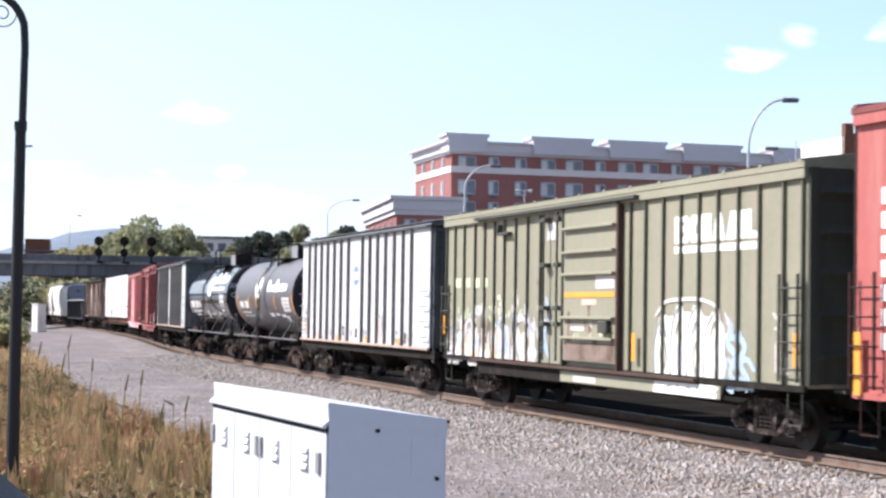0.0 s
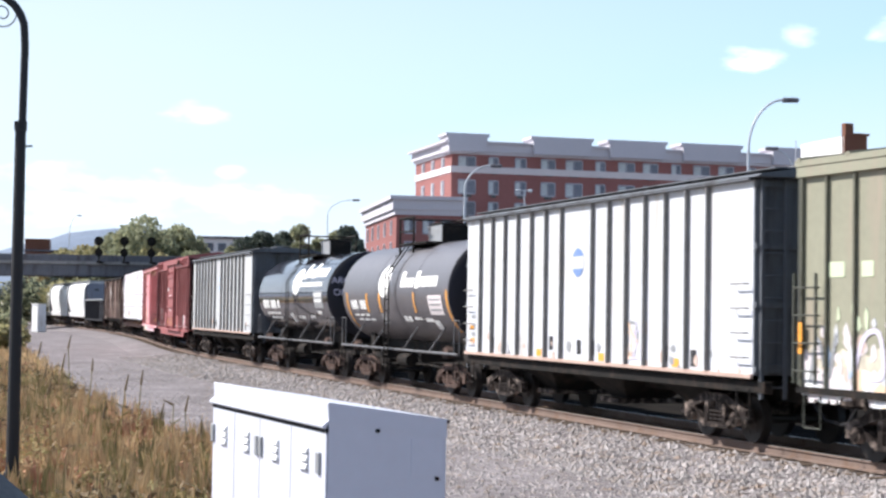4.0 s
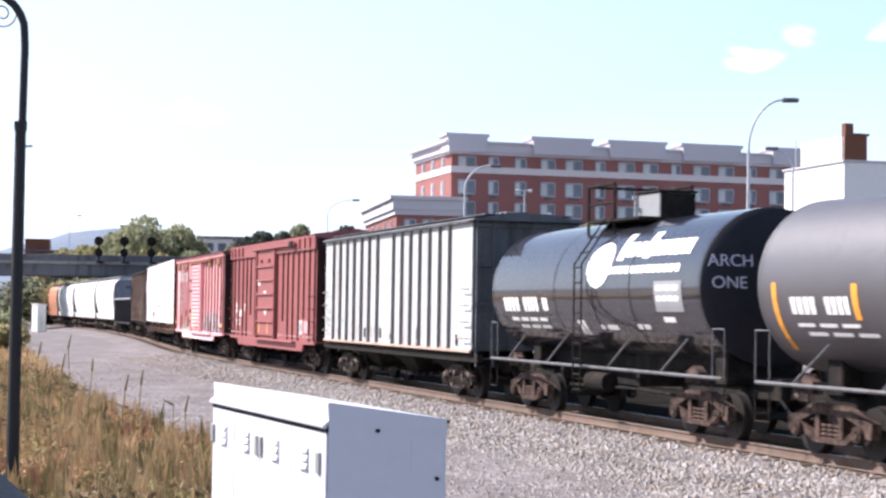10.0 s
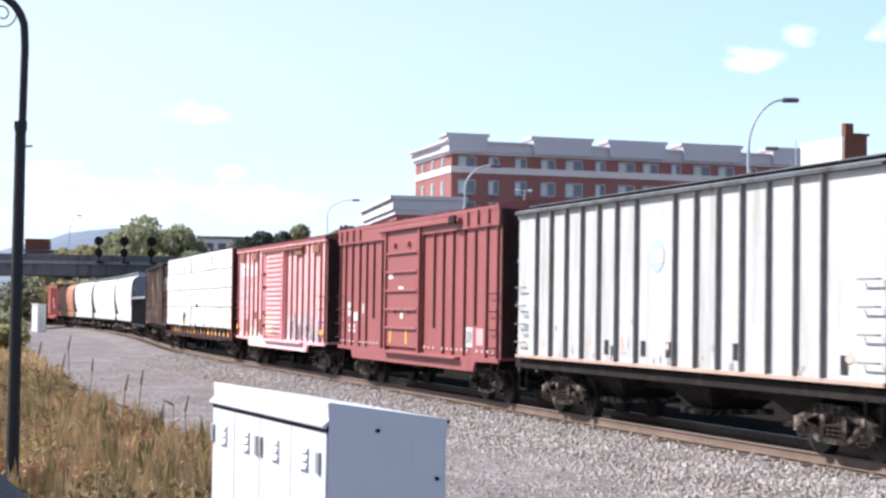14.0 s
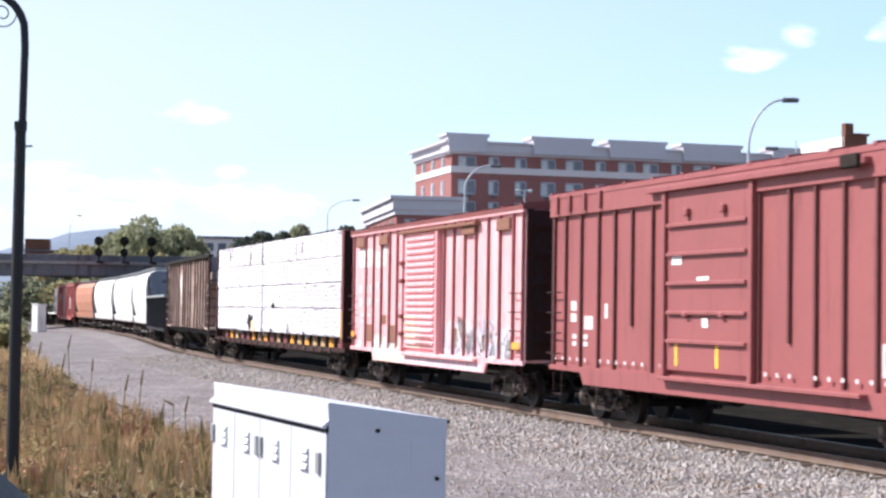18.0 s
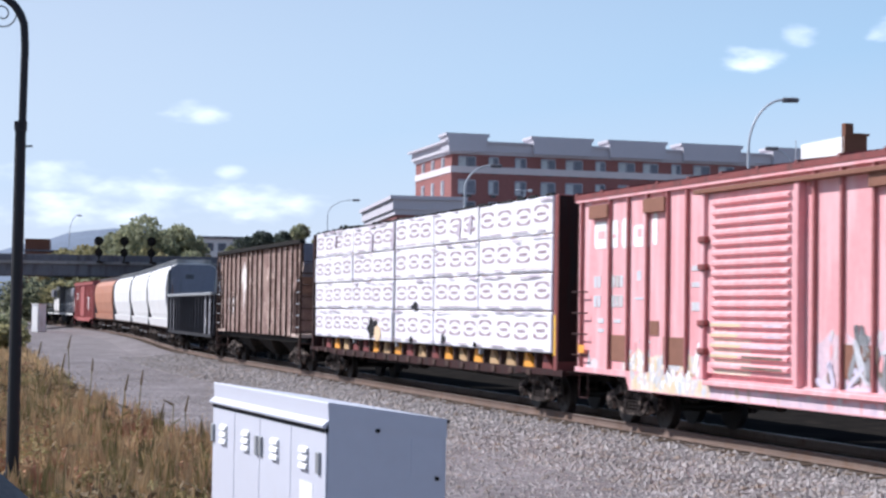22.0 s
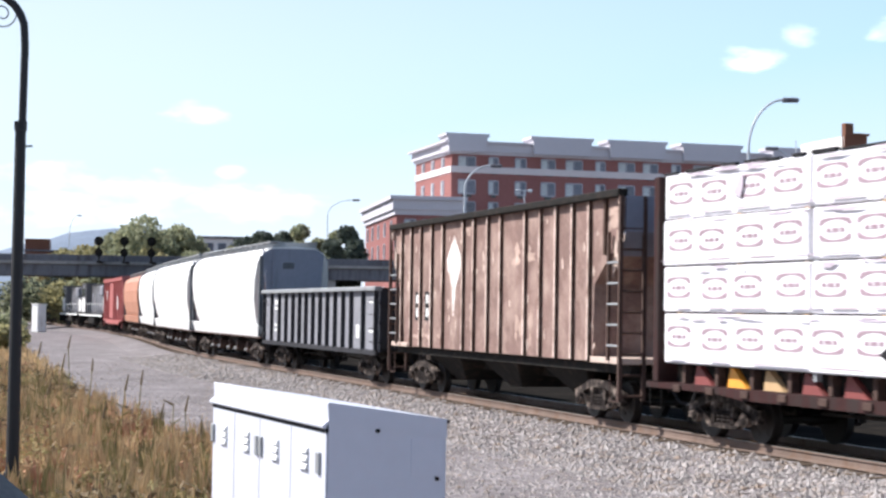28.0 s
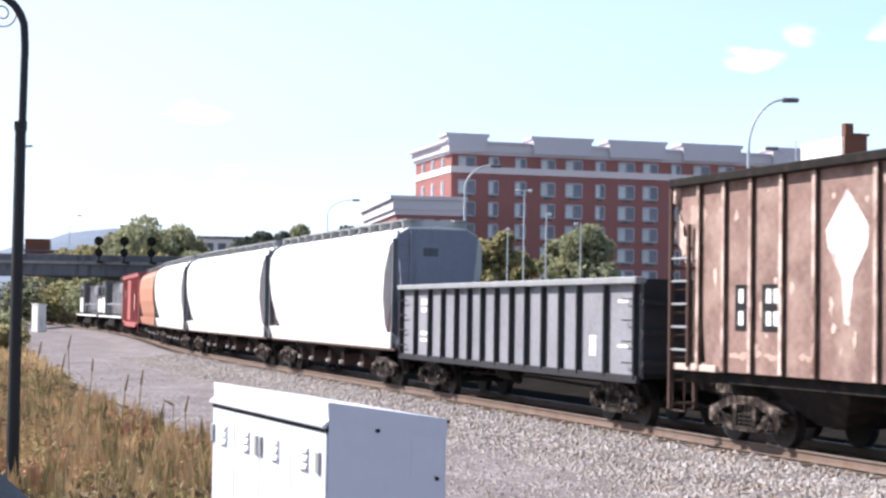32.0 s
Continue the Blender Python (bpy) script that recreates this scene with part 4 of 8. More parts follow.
def green_car():
    xs = [9.2, 8.53, 7.79, 6.95, 6.22, 5.5, 4.8, 4.03, 3.24, 2.42, -2.5, -3.2, -4.0, -4.75, -5.5, -6.24, -7.0, -7.75, -8.58, -9.2]
    # black sill: the shadow of the door ledge is in its colour
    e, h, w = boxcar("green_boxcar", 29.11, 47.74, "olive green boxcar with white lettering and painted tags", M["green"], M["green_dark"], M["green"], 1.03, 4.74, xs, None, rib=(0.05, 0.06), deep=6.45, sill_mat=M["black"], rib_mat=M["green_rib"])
    y = w + 0.004
    # sliding door with its frame, panels and locking bars
    door = part("door", box(BM(), -2.0, 0.85, w, w + 0.1, 1.22, 4.5, 0.02), M["green"], e)
    for z in (1.72, 2.15, 3.07, 3.54, 4.05):
        part("door_rib", box(BM(), -1.95, 0.8, w + 0.1, w + 0.2, z - 0.03, z + 0.03, 0.01), M["green"], door)
    for x in (-2.05, 0.88):
        part("door_post", box(BM(), x - 0.05, x + 0.05, w + 0.002, w + 0.13, 1.1, 4.5, 0.01), M["brown_dark" if x < 0 else "green_dark"], e)
    for x in (1.15, 1.95):
        part("locking_bar", rod(BM(), (x, w + 0.14, 1.2), (x, w + 0.14, 4.45), 0.03, 6), M["green_dark"], e)
        for z in (2.0, 2.35, 3.3, 4.3):
            part("bar_keeper", box(BM(), x - 0.14, x + 0.14, w + 0.02, w + 0.18, z - 0.05, z + 0.05, 0.01), M["green_dark"], e)
    tagged(part("door_stripe", box(BM(), -1.9, 0.75, w + 0.105, w + 0.112, 2.58, 2.69), M["amber"], door), "yellow stripe")
    part("door_panel", box(BM(), -1.9, -0.95, w + 0.101, w + 0.108, 2.76, 3.02), M["bandstone"], door)
    part("door_panel", box(BM(), -1.9, 0.75, w + 0.101, w + 0.108, 1.26, 1.62), M["rustpanel"], door)
    part("door_panel", box(BM(), -0.35, 0.4, w + 0.101, w + 0.107, 1.88, 1.96), M["bandstone"], door)
    part("door_panel", box(BM(), -1.0, -0.2, w + 0.101, w + 0.107, 2.42, 2.54), M["pale_rust"], door)
    part("door_latch", box(BM(), -1.75, -1.3, w + 0.1, w + 0.22, 1.85, 2.1, 0.02), M["green_dark"], door)
    part("door_track", box(BM(), -3.0, 6.6, w + 0.002, w + 0.2, 4.5, 4.58, 0.01), M["green_dark"], e)
    part("placard", box(BM(), 1.5, 2.05, y, y + 0.01, 3.86, 4.24), M["hopper"], e)
    # big lettering over a long bar, as plain joined shapes
    shapes = ((-4.45, 0.56, 0), (-5.06, 0.5, 1), (-5.5, 0.44, 0), (-5.98, 0.5, 2), (-6.52, 0.5, 2), (-7.06, 0.16, 0), (-7.26, 0.38, 3))
    for x0, wd, kind in shapes:
        outline = {0: [(x0, 3.57), (x0 - wd, 3.57), (x0 - wd, 4.07), (x0, 4.07)], 1: [(x0, 3.66), (x0 - 0.12, 3.57), (x0 - wd, 3.57), (x0 - wd, 4.07), (x0 - 0.12, 4.07), (x0, 3.98)],
                   2: [(x0, 3.57), (x0 - wd, 3.57), (x0 - wd * 0.68, 4.07), (x0 - wd * 0.32, 4.07)], 3: [(x0, 3.57), (x0 - wd, 3.57), (x0 - wd, 3.68), (x0 - wd * 0.45, 3.7), (x0 - wd * 0.45, 4.07), (x0, 4.07)]}[kind]
        part("lettering", slab_y(BM(), outline, y, y + 0.006), M["whitemark"], e)
    for x0, x1, z0, z1 in ((-4.62, -4.86, 3.89, 3.97), (-4.62, -4.86, 3.68, 3.78), (-5.3, -5.48, 3.73, 3.9)):
        part("letter_gap", box(BM(), x1, x0, y + 0.006, y + 0.008, z0, z1), M["green"], e)
    part("lettering", box(BM(), -7.7, -4.45, y, y + 0.006, 3.38, 3.51), M["whitemark"], e)
    marks(e, y, [(8.3, 2.98, 0.42, 0.24), (7.5, 2.98, 0.3, 0.24), (6.8, 2.97, 0.34, 0.24), (6.2, 2.97, 0.36, 0.24), (4.1, 2.72, 0.22, 0.16), (5.2, 2.6, 0.2, 0.12)], M["palegreen"], "lettering")
    part("bracket", box(BM(), 4.3, 5.0, w + 0.02, w + 0.14, 4.08, 4.15, 0.01), M["green_dark"], e)
    part("bracket", box(BM(), 4.93, 5.03, w + 0.02, w + 0.16, 4.08, 4.34, 0.01), M["green_dark"], e)
    part("sprayed_tag", slab_y(BM(), [(-3.7, 0.98), (-3.8, 1.9), (-4.2, 2.2), (-5.0, 2.3), (-5.9, 2.2), (-6.3, 1.8), (-6.45, 0.98)], y, y + 0.003), M["whitemark"], e)
    # the large white tag: four bulging upright forms with a cream outline over them
    for k, (xa, xb, zt2) in enumerate(((-3.62, -4.35, 2.25), (-4.32, -5.02, 2.42), (-5.0, -5.75, 2.42), (-5.7, -6.5, 2.3))):
        m2 = (xa + xb) / 2
        out = [(xa, 0.98), (xa + 0.05, 1.6), (xa - 0.08, zt2 - 0.25), (m2 + 0.1, zt2), (m2 - 0.15, zt2 - 0.02), (xb + 0.02, zt2 - 0.3), (xb - 0.03, 1.5), (xb - 0.02, 0.98)]
        part("sprayed_tag", slab_y(BM(), out, y, y + 0.004 + 0.001 * k), M["whitemark"], e)
        spray(e, y, [(xa - 0.02, 1.0), (xa + 0.02, 1.55), (xa - 0.1, zt2 - 0.3), (m2, zt2 - 0.02)], 0.06, M["steel"], 0.012)
        spray(e, y, [(m2, 1.15), (m2 + 0.12, 1.5), (m2 - 0.05, 1.75), (m2 - 0.16, 1.45), (m2 - 0.05, 1.2)], 0.07, M["lilac"] if k % 2 else M["green"], 0.012)
        spray(e, y, [(m2 + 0.15, 1.85), (m2, 2.1), (m2 - 0.14, 1.8)], 0.08, M["green"] if k % 2 else M["steel"], 0.0125)
    spray(e, y, [(-3.65, 2.2), (-4.1, 2.48), (-4.9, 2.53), (-5.6, 2.52), (-6.2, 2.38), (-6.35, 2.1)], 0.07, M["bandstone"], 0.014)
    part("sprayed_tag", slab_y(BM(), [(-3.7, 0.77), (-3.75, 0.98), (-6.2, 1.0), (-6.38, 0.96), (-6.3, 0.77)], w + 0.066, w + 0.07), M["whitemark"], e)
    for x0 in (-4.2, -5.0, -5.8):
        spray(e, w + 0.066, [(x0, 0.8), (x0 - 0.2, 0.93), (x0 - 0.4, 0.84), (x0 - 0.6, 0.95)], 0.04, M["steel"], 0.008)
    # the blue tag beside it
    for k, line in enumerate((((-6.55, 2.2), (-6.75, 2.0), (-6.6, 1.75), (-6.9, 1.55), (-6.7, 1.25), (-6.95, 1.0)), ((-6.5, 1.9), (-6.8, 1.85), (-7.1, 1.95)), ((-6.6, 1.5), (-6.9, 1.35), (-7.3, 1.5), (-7.6, 1.3)),
                              ((-7.0, 1.9), (-7.25, 1.7), (-7.05, 1.45), (-7.3, 1.2), (-7.55, 0.98)), ((-6.7, 1.1), (-7.1, 1.15), (-7.35, 0.95)), ((-6.45, 1.2), (-6.6, 1.0), (-6.85, 0.92)))):
        spray(e, y, line, 0.15 if k in (0, 3) else 0.11, M["blue"], 0.004 + 0.001 * k)
    spray(e, y, [(-6.5, 2.3), (-6.68, 2.05), (-6.48, 1.7), (-6.62, 1.3)], 0.06, M["lilac"], 0.013)
    spray(e, y, [(-6.6, 1.02), (-7.0, 1.0), (-7.6, 1.05)], 0.1, M["hopper"], 0.0015)
    # a thin white tag by the corner
    for k, line in enumerate((((-8.2, 2.3), (-8.5, 2.1), (-8.65, 2.3)), ((-8.25, 2.05), (-8.6, 1.95)), ((-8.3, 1.8), (-8.3, 1.3)), ((-8.35, 1.55), (-8.7, 1.55)), ((-8.3, 1.35), (-8.75, 1.3)), ((-8.55, 1.75), (-8.7, 1.3)))):
        spray(e, y, line, 0.05, M["bandstone"], 0.004 + 0.001 * k)
    # faded old tags over the far half, thickest along the bottom
    wash(e, y - 0.003, 2.8, 9.25, 1.1, 1.75, M["chalk"], 5)
    bay_paint(e, y, 2.75, 9.2, ((0.97, 1.35, ("whitemark", "bandstone", "hopper", "peach", "bandstone", "whitemark"), 13, 0.2), (1.3, 1.85, ("bandstone", "hopper", "blue", "pale_rust", "bandstone", "hopper"), 11, 0.13),
                                (1.8, 2.35, ("palegreen", "bandstone", "hopper"), 6, 0.1), (2.2, 2.55, ("palegreen", "bandstone"), 1.6, 0.09)), 42)
    bay_paint(e, y, 5.6, 9.2, ((0.97, 1.5, ("peach", "limespray", "rustpanel", "bandstone"), 4, 0.12),), 43)
    for k, line in enumerate((((9.0, 1.2), (8.8, 1.9), (8.5, 1.3), (8.3, 2.0)), ((7.9, 1.1), (7.6, 1.9), (7.2, 2.0), (7.1, 1.4), (7.5, 1.3)), ((6.6, 1.1), (6.4, 2.1), (6.1, 1.5), (5.9, 2.1), (5.7, 1.1)),
                              ((5.3, 1.9), (4.9, 2.1), (4.7, 1.6), (5.1, 1.3), (5.3, 1.6)), ((4.4, 1.1), (4.2, 2.2), (3.9, 2.0), (4.1, 1.6), (3.7, 1.1)), ((3.5, 2.1), (3.1, 2.0), (3.3, 1.4), (2.9, 1.2)))):
        spray(e, y, line, 0.09, M[("steel", "lilac", "rustpanel", "blue", "steel", "lilac")[k]], 0.012 + 0.001 * k)
    for k, line in enumerate((((2.6, 2.4), (2.35, 2.1), (2.6, 1.8), (2.3, 1.4)), ((2.1, 2.6), (1.9, 2.2), (2.15, 1.8), (1.95, 1.35)), ((2.6, 1.3), (2.2, 1.5), (1.85, 1.25)), ((2.5, 2.05), (2.0, 2.0)))):
        spray(e, y, line, 0.14, M[("hopper", "blue", "blue", "bandstone")[k]], 0.004 + 0.001 * k)
    # rusty lower half of the door
    bay_paint(door, w + 0.1, -1.85, 0.7, ((1.3, 2.5, ("rustpanel", "chalk", "rustpanel"), 7, 0.12),), 51)
    # weathering: long faint runs of rust and dust
    bay_paint(e, y, -9.0, 9.0, ((1.3, 4.3, ("green", "green", "rustpanel"), 0.35, 0.06),), 44)
    part("track_ledge", box(BM(), -5.6, 6.8, w + 0.06, w + 0.17, 1.03, 1.1, 0.01), M["brown_dark"], e)
    # sunlit stretch of the sill, laid as a green strip over the black
    part("door_sill_plate", box(BM(), -6.45, 1.05, w + 0.06, w + 0.066, 0.77, 1.0), M["green"], e)
    part("sill_notice", box(BM(), -0.9, 0.3, w + 0.066, w + 0.07, 0.8, 0.92), M["bandstone"], e)
    marks(e, w + 0.09, [(-9.1, 1.7, 0.16, 0.55), (-2.82, 1.6, 0.16, 0.55), (h - 0.15, 1.9, 0.1, 0.5)], M["amber"], "reflector")


def spray(e, y, pts, width, mat, lift=0.006, steps=5):
    """One sprayed stroke: a smooth ribbon through a few (x, z) points, with rounded thin ends."""
    P = [Vector((a, 0, b)) for a, b in pts]
    P = [P[0] * 2 - P[1]] + P + [P[-1] * 2 - P[-2]]
    line = []
    for k in range(1, len(P) - 2):
        a, b, c, d = P[k - 1:k + 3]
        for q in range(steps):
            t = q / steps
            line.append(0.5 * (2 * b + (c - a) * t + (2 * a - 5 * b + 4 * c - d) * t * t + (3 * b - a - 3 * c + d) * t ** 3))
    line.append(P[-2])
    bm, pairs, n = BM(), [], len(line)
    for k, p in enumerate(line):
        d = (line[min(k + 1, n - 1)] - line[max(k - 1, 0)]).normalized()
        wd = width * (0.55 if k in (0, n - 1) else 1.0) / 2
        off = Vector((-d.z, 0, d.x)) * wd
        pairs.append([bm.verts.new((q.x, y + lift, q.z)) for q in (p - off, p + off)])
    for p, q in zip(pairs, pairs[1:]):
        bm.faces.new((p[0], p[1], q[1], q[0]))
    return part("sprayed_stroke", bm, mat, e)


def wash(e, y, x0, x1, z0, z1, mat, seed, name="sprayed_wash"):
    """A thin film of old paint with a ragged upper edge."""
    rng = random.Random(seed)
    n = max(4, int((x1 - x0) / 0.22))
    top = [(x0 + (x1 - x0) * k / n, z1 + (z1 - z0) * (0.28 * noise.noise(Vector((k * 0.35, seed, 0))) + rng.uniform(-0.16, 0.12))) for k in range(n + 1)]
    return part(name, slab_y(BM(), [(x1, z0), (x0, z0)] + top, y, y + 0.0015), mat, e)


def bay_paint(e, y, x0, x1, bands, seed, per=1.0):
    """Old tags faded into patches: ragged upright flecks, each band with its heights, colours and count a metre."""
    rng = random.Random(seed)
    q = 0
    for z0, z1, mats, n, wide in bands:
        for i in range(int((x1 - x0) * n * per)):
            x, z = rng.uniform(x0, x1), rng.uniform(z0, z1)
            rx, rz = wide * rng.uniform(0.4, 1.2), wide * rng.uniform(0.6, 2.2)
            k = rng.randint(6, 9)
            pts = [(x + rx * rng.uniform(0.45, 1.15) * math.cos(6.283 * j / k), max(z0 - 0.08, min(z1 + 0.12, z + rz * rng.uniform(0.45, 1.15) * math.sin(6.283 * j / k)))) for j in range(k)]
            part("sprayed_patch", slab_y(BM(), pts, y, y + 0.002 + 0.00003 * q), M[rng.choice(mats)], e)
            q += 1





def scribble(e, y, x0, x1, z0, z1, seed, mats, n, width=0.07):
    """Sprayed strokes: bent ribbons of paint."""
    rng = random.Random(seed)
    for i in range(n):
        x, z = rng.uniform(x0, x1), rng.uniform(z0, z1)
        a, turn, step = rng.uniform(0, 6.28), rng.uniform(-0.9, 0.9), rng.uniform(0.08, 0.17)
        wd = width * rng.uniform(0.6, 1.3)
        line = []
        for j in range(7):
            line.append(Vector((min(x1 + 0.1, max(x0 - 0.1, x)), 0, min(z1 + 0.1, max(z0, z)))))
            x, z = x + step * math.cos(a), z + step * 1.3 * math.sin(a)
            a += turn
        bm = BM()
        pairs = []
        for j, p in enumerate(line):
            d = line[min(j + 1, 6)] - line[max(j - 1, 0)]
            d = d.normalized() if d.length > 1e-4 else Vector((1, 0, 0))
            off = Vector((-d.z, 0, d.x)) * wd / 2
            pairs.append([bm.verts.new((q.x, y + 0.006 + 0.0005 * i, q.z)) for q in (p - off, p + off)])
        for p, q in zip(pairs, pairs[1:]):
            bm.faces.new((p[0], p[1], q[1], q[0]))
        part("sprayed_stroke", bm, M[rng.choice(mats)], e)


def ribbed_hopper(name, s0, s1, label, mat, rib_mat, zb, zt, rib_xs, end_mat, roof_mat, seed):
    e, h = car(name, s0, s1, label, "hopper car")
    w = 1.42
    bm = BM()
    box(bm, -h, h, -w, w, zb, zt, 0.01)
    part("body", bm, mat, e)
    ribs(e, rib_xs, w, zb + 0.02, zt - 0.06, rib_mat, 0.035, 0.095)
    for s in (1, -1):
        part("bottom_chord", box(BM(), -h - 0.02, h + 0.02, s * w, s * (w + 0.06), zb - 0.06, zb + 0.02, 0.01), M["peeled"], e)
        part("top_chord", box(BM(), -h - 0.02, h + 0.02, s * w, s * (w + 0.11), zt - 0.05, zt + 0.02, 0.01), roof_mat, e)
    bm = BM()
    prism(bm, [(-w - 0.12, zt), (w + 0.12, zt), (w + 0.05, zt + 0.05), (0.5, zt + 0.2), (-0.5, zt + 0.2), (-w - 0.05, zt + 0.05)], -h - 0.35, h + 0.05)
    part("roof", bm, roof_mat, e)
    bm = BM()
    for y in (-0.95, 0.95):
        box(bm, -h - 0.3, h, y - 0.24, y + 0.24, zt + 0.15, zt + 0.175)
        for i in range(10):
            x = -h + 0.3 + (2 * h - 0.6) * i / 9
            box(bm, x - 0.03, x + 0.03, y - 0.03, y + 0.03, zt + 0.03, zt + 0.16)
    part("running_board", bm, end_mat, e)
    for i in range(8):
        x = -h + 1.0 + (2 * h - 2.0) * i / 7
        bm = BM()
        box(bm, x - 0.4, x + 0.4, -0.32, 0.32, zt + 0.2, zt + 0.3, 0.03)
        part("hatch", bm, roof_mat, e)
        for y in (0.36, -0.36):
            part("hatch_hinge", box(BM(), x - 0.3, x + 0.3, y - 0.05, y + 0.05, zt + 0.17, zt + 0.27 + 0.04 * (i % 2), 0.01), roof_mat, e)
    for s in (-1, 1):
        # end panel in dark slate on a pale car: the end's shade is in it
        bm = BM()
        box(bm, s * h, s * (h + 0.015), -w + 0.02, w - 0.02, zb, zt)
        part("end_panel", bm, end_mat, e)
        for z in (zb + 0.1, zb + 1.2, zb + 2.2, zt - 0.1):
            part("end_beam", box(BM(), s * h, s * (h + 0.1), -w, w, z - 0.05, z + 0.05), end_mat, e)
        for y in (-0.75, 0.75):
            part("end_stiffener", box(BM(), s * h, s * (h + 0.08), y - 0.05, y + 0.05, zb, zt), end_mat, e)
        ladder_end(e, s, h, w, zb, zt, end_mat)
    # outlet bays below
    for i in range(3):
        x = (i - 1) * h * 0.52
        bm = BM()
        a = [bm.verts.new(v) for v in ((x - 1.5, -1.2, zb), (x + 1.5, -1.2, zb), (x + 1.5, 1.2, zb), (x - 1.5, 1.2, zb))]
        b = [bm.verts.new(v) for v in ((x - 0.35, -0.5, 0.45), (x + 0.35, -0.5, 0.45), (x + 0.35, 0.5, 0.45), (x - 0.35, 0.5, 0.45))]
        for j in range(4):
            bm.faces.new((a[j], b[j], b[(j + 1) % 4], a[(j + 1) % 4]))
        bm.faces.new(b)
        bmesh.ops.recalc_face_normals(bm, faces=bm.faces)
        part("outlet_bay", bm, M["black"], e)
        bm = BM()
        box(bm, x - 0.5, x + 0.5, -0.75, 0.75, 0.36, 0.47, 0.01)
        part("outlet_gate", bm, M["truckmat"], e)
    underframe(e, h, 1.05, False)
    bm = BM()
    for s in (1, -1):
        box(bm, -h - 0.3, h + 0.3, s * 1.2, s * 1.36, zb - 0.3, zb - 0.1, 0.01)
    part("side_sill", bm, M["black"], e)
    couplers(e, h + 0.2)
    for x in (-h + 0.1, h - 0.6):
        ladder(e, x, w + 0.03, zb + 0.3, zb + 1.8, rib_mat)
        stirrup(e, x, w, M["black"])
    return e, h, w


def ladder_end(e, s, h, w, zb, zt, mat):
    for y in (w - 0.1, w - 0.55):
        bm = BM()
        box(bm, s * (h + 0.1), s * (h + 0.15), y - 0.03, y + 0.03, zb - 0.4, zt)
        part("ladder_rail", bm, mat, e)
    z = zb - 0.2
    while z < zt - 0.1:
        bm = BM()
        rod(bm, (s * (h + 0.12), w - 0.55, z), (s * (h + 0.12), w - 0.1, z), 0.016, 5)
        part("rung", bm, mat, e)
        z += 0.38


def disc(e, x, y, z, rx, rz, mat, name="emblem", seg=20, depth=0.006):
    bm = BM()
    slab_y(bm, [(x + rx * math.cos(2 * math.pi * i / seg), z + rz * math.sin(2 * math.pi * i / seg)) for i in range(seg)], y, y + depth)
    return part(name, bm, mat, e)


def pale_hopper(name, s0, s1, zb, zt, label, seed):
    mat = M["hopper" if s0 < 60 else "hopper_grey"]
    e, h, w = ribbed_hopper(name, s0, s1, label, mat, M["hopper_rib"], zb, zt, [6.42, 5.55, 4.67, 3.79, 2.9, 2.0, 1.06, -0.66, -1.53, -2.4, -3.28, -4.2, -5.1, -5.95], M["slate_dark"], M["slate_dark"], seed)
    y = w + 0.004
    disc(e, 0.2, y, zb + 2.1, 0.32, 0.31, M["emblem_blue" if s0 < 60 else "blue"], "emblem")
    part("emblem", box(BM(), -0.13, 0.53, y + 0.006, y + 0.008, zb + 1.97, zb + 2.23), mat, e)
    if s0 < 60:
        marks(e, y, [(h - 0.45, zb + 0.62, 0.3, 0.1), (h - 0.5, zb + 0.3, 0.3, 0.12), (2.45, zb + 0.12, 0.3, 0.16), (-1.1, zb + 0.12, 0.3, 0.16), (-4.6, zb + 0.12, 0.3, 0.16)], M["amber"], "reflector")
        scribble(e, y, -3.2, -2.5, zb + 0.15, zb + 0.75, 91, ("steel", "peach", "lilac"), 12, 0.05)
    rng = random.Random(seed)
    marks(e, y, [(h - 0.55, zb + 0.9 - 0.22 * i, 0.3, 0.1) for i in range(3)], M["steel"])
    marks(e, y, [(rng.uniform(-h + 1, h - 1), zb + rng.uniform(0.15, 0.4), 0.22, 0.3) for i in range(6)], M["gond_rib"])
    for x0 in ((h - 2.0, h - 3.0, h - 6.2) if s0 > 60 else (h - 1.9, h - 2.8, h - 3.6)):
        bay_paint(e, y, x0 - 0.4, x0 + 0.3, ((zb + 0.15, zb + 0.9, ("steel", "hopper", "hopper_grey", "steel"), 7, 0.07),), int(seed + x0 * 7))
    # rust blooms and scuffs along the bottom edge
    for i in range(26):
        x, z, q = rng.uniform(-h + 0.2, h - 0.2), zb + rng.uniform(0.04, 0.5) ** 1.3, rng.uniform(0.03, 0.12)
        k = 7
        pts = [(x + q * rng.uniform(0.5, 1.3) * math.cos(6.283 * j / k), max(zb + 0.025, z + q * rng.uniform(0.5, 1.6) * math.sin(6.283 * j / k))) for j in range(k)]
        part("rust_bloom", slab_y(BM(), pts, y, y + 0.003 + 0.0004 * i), M["pale_rust"] if i % 3 else M["steel"], e)
    return e


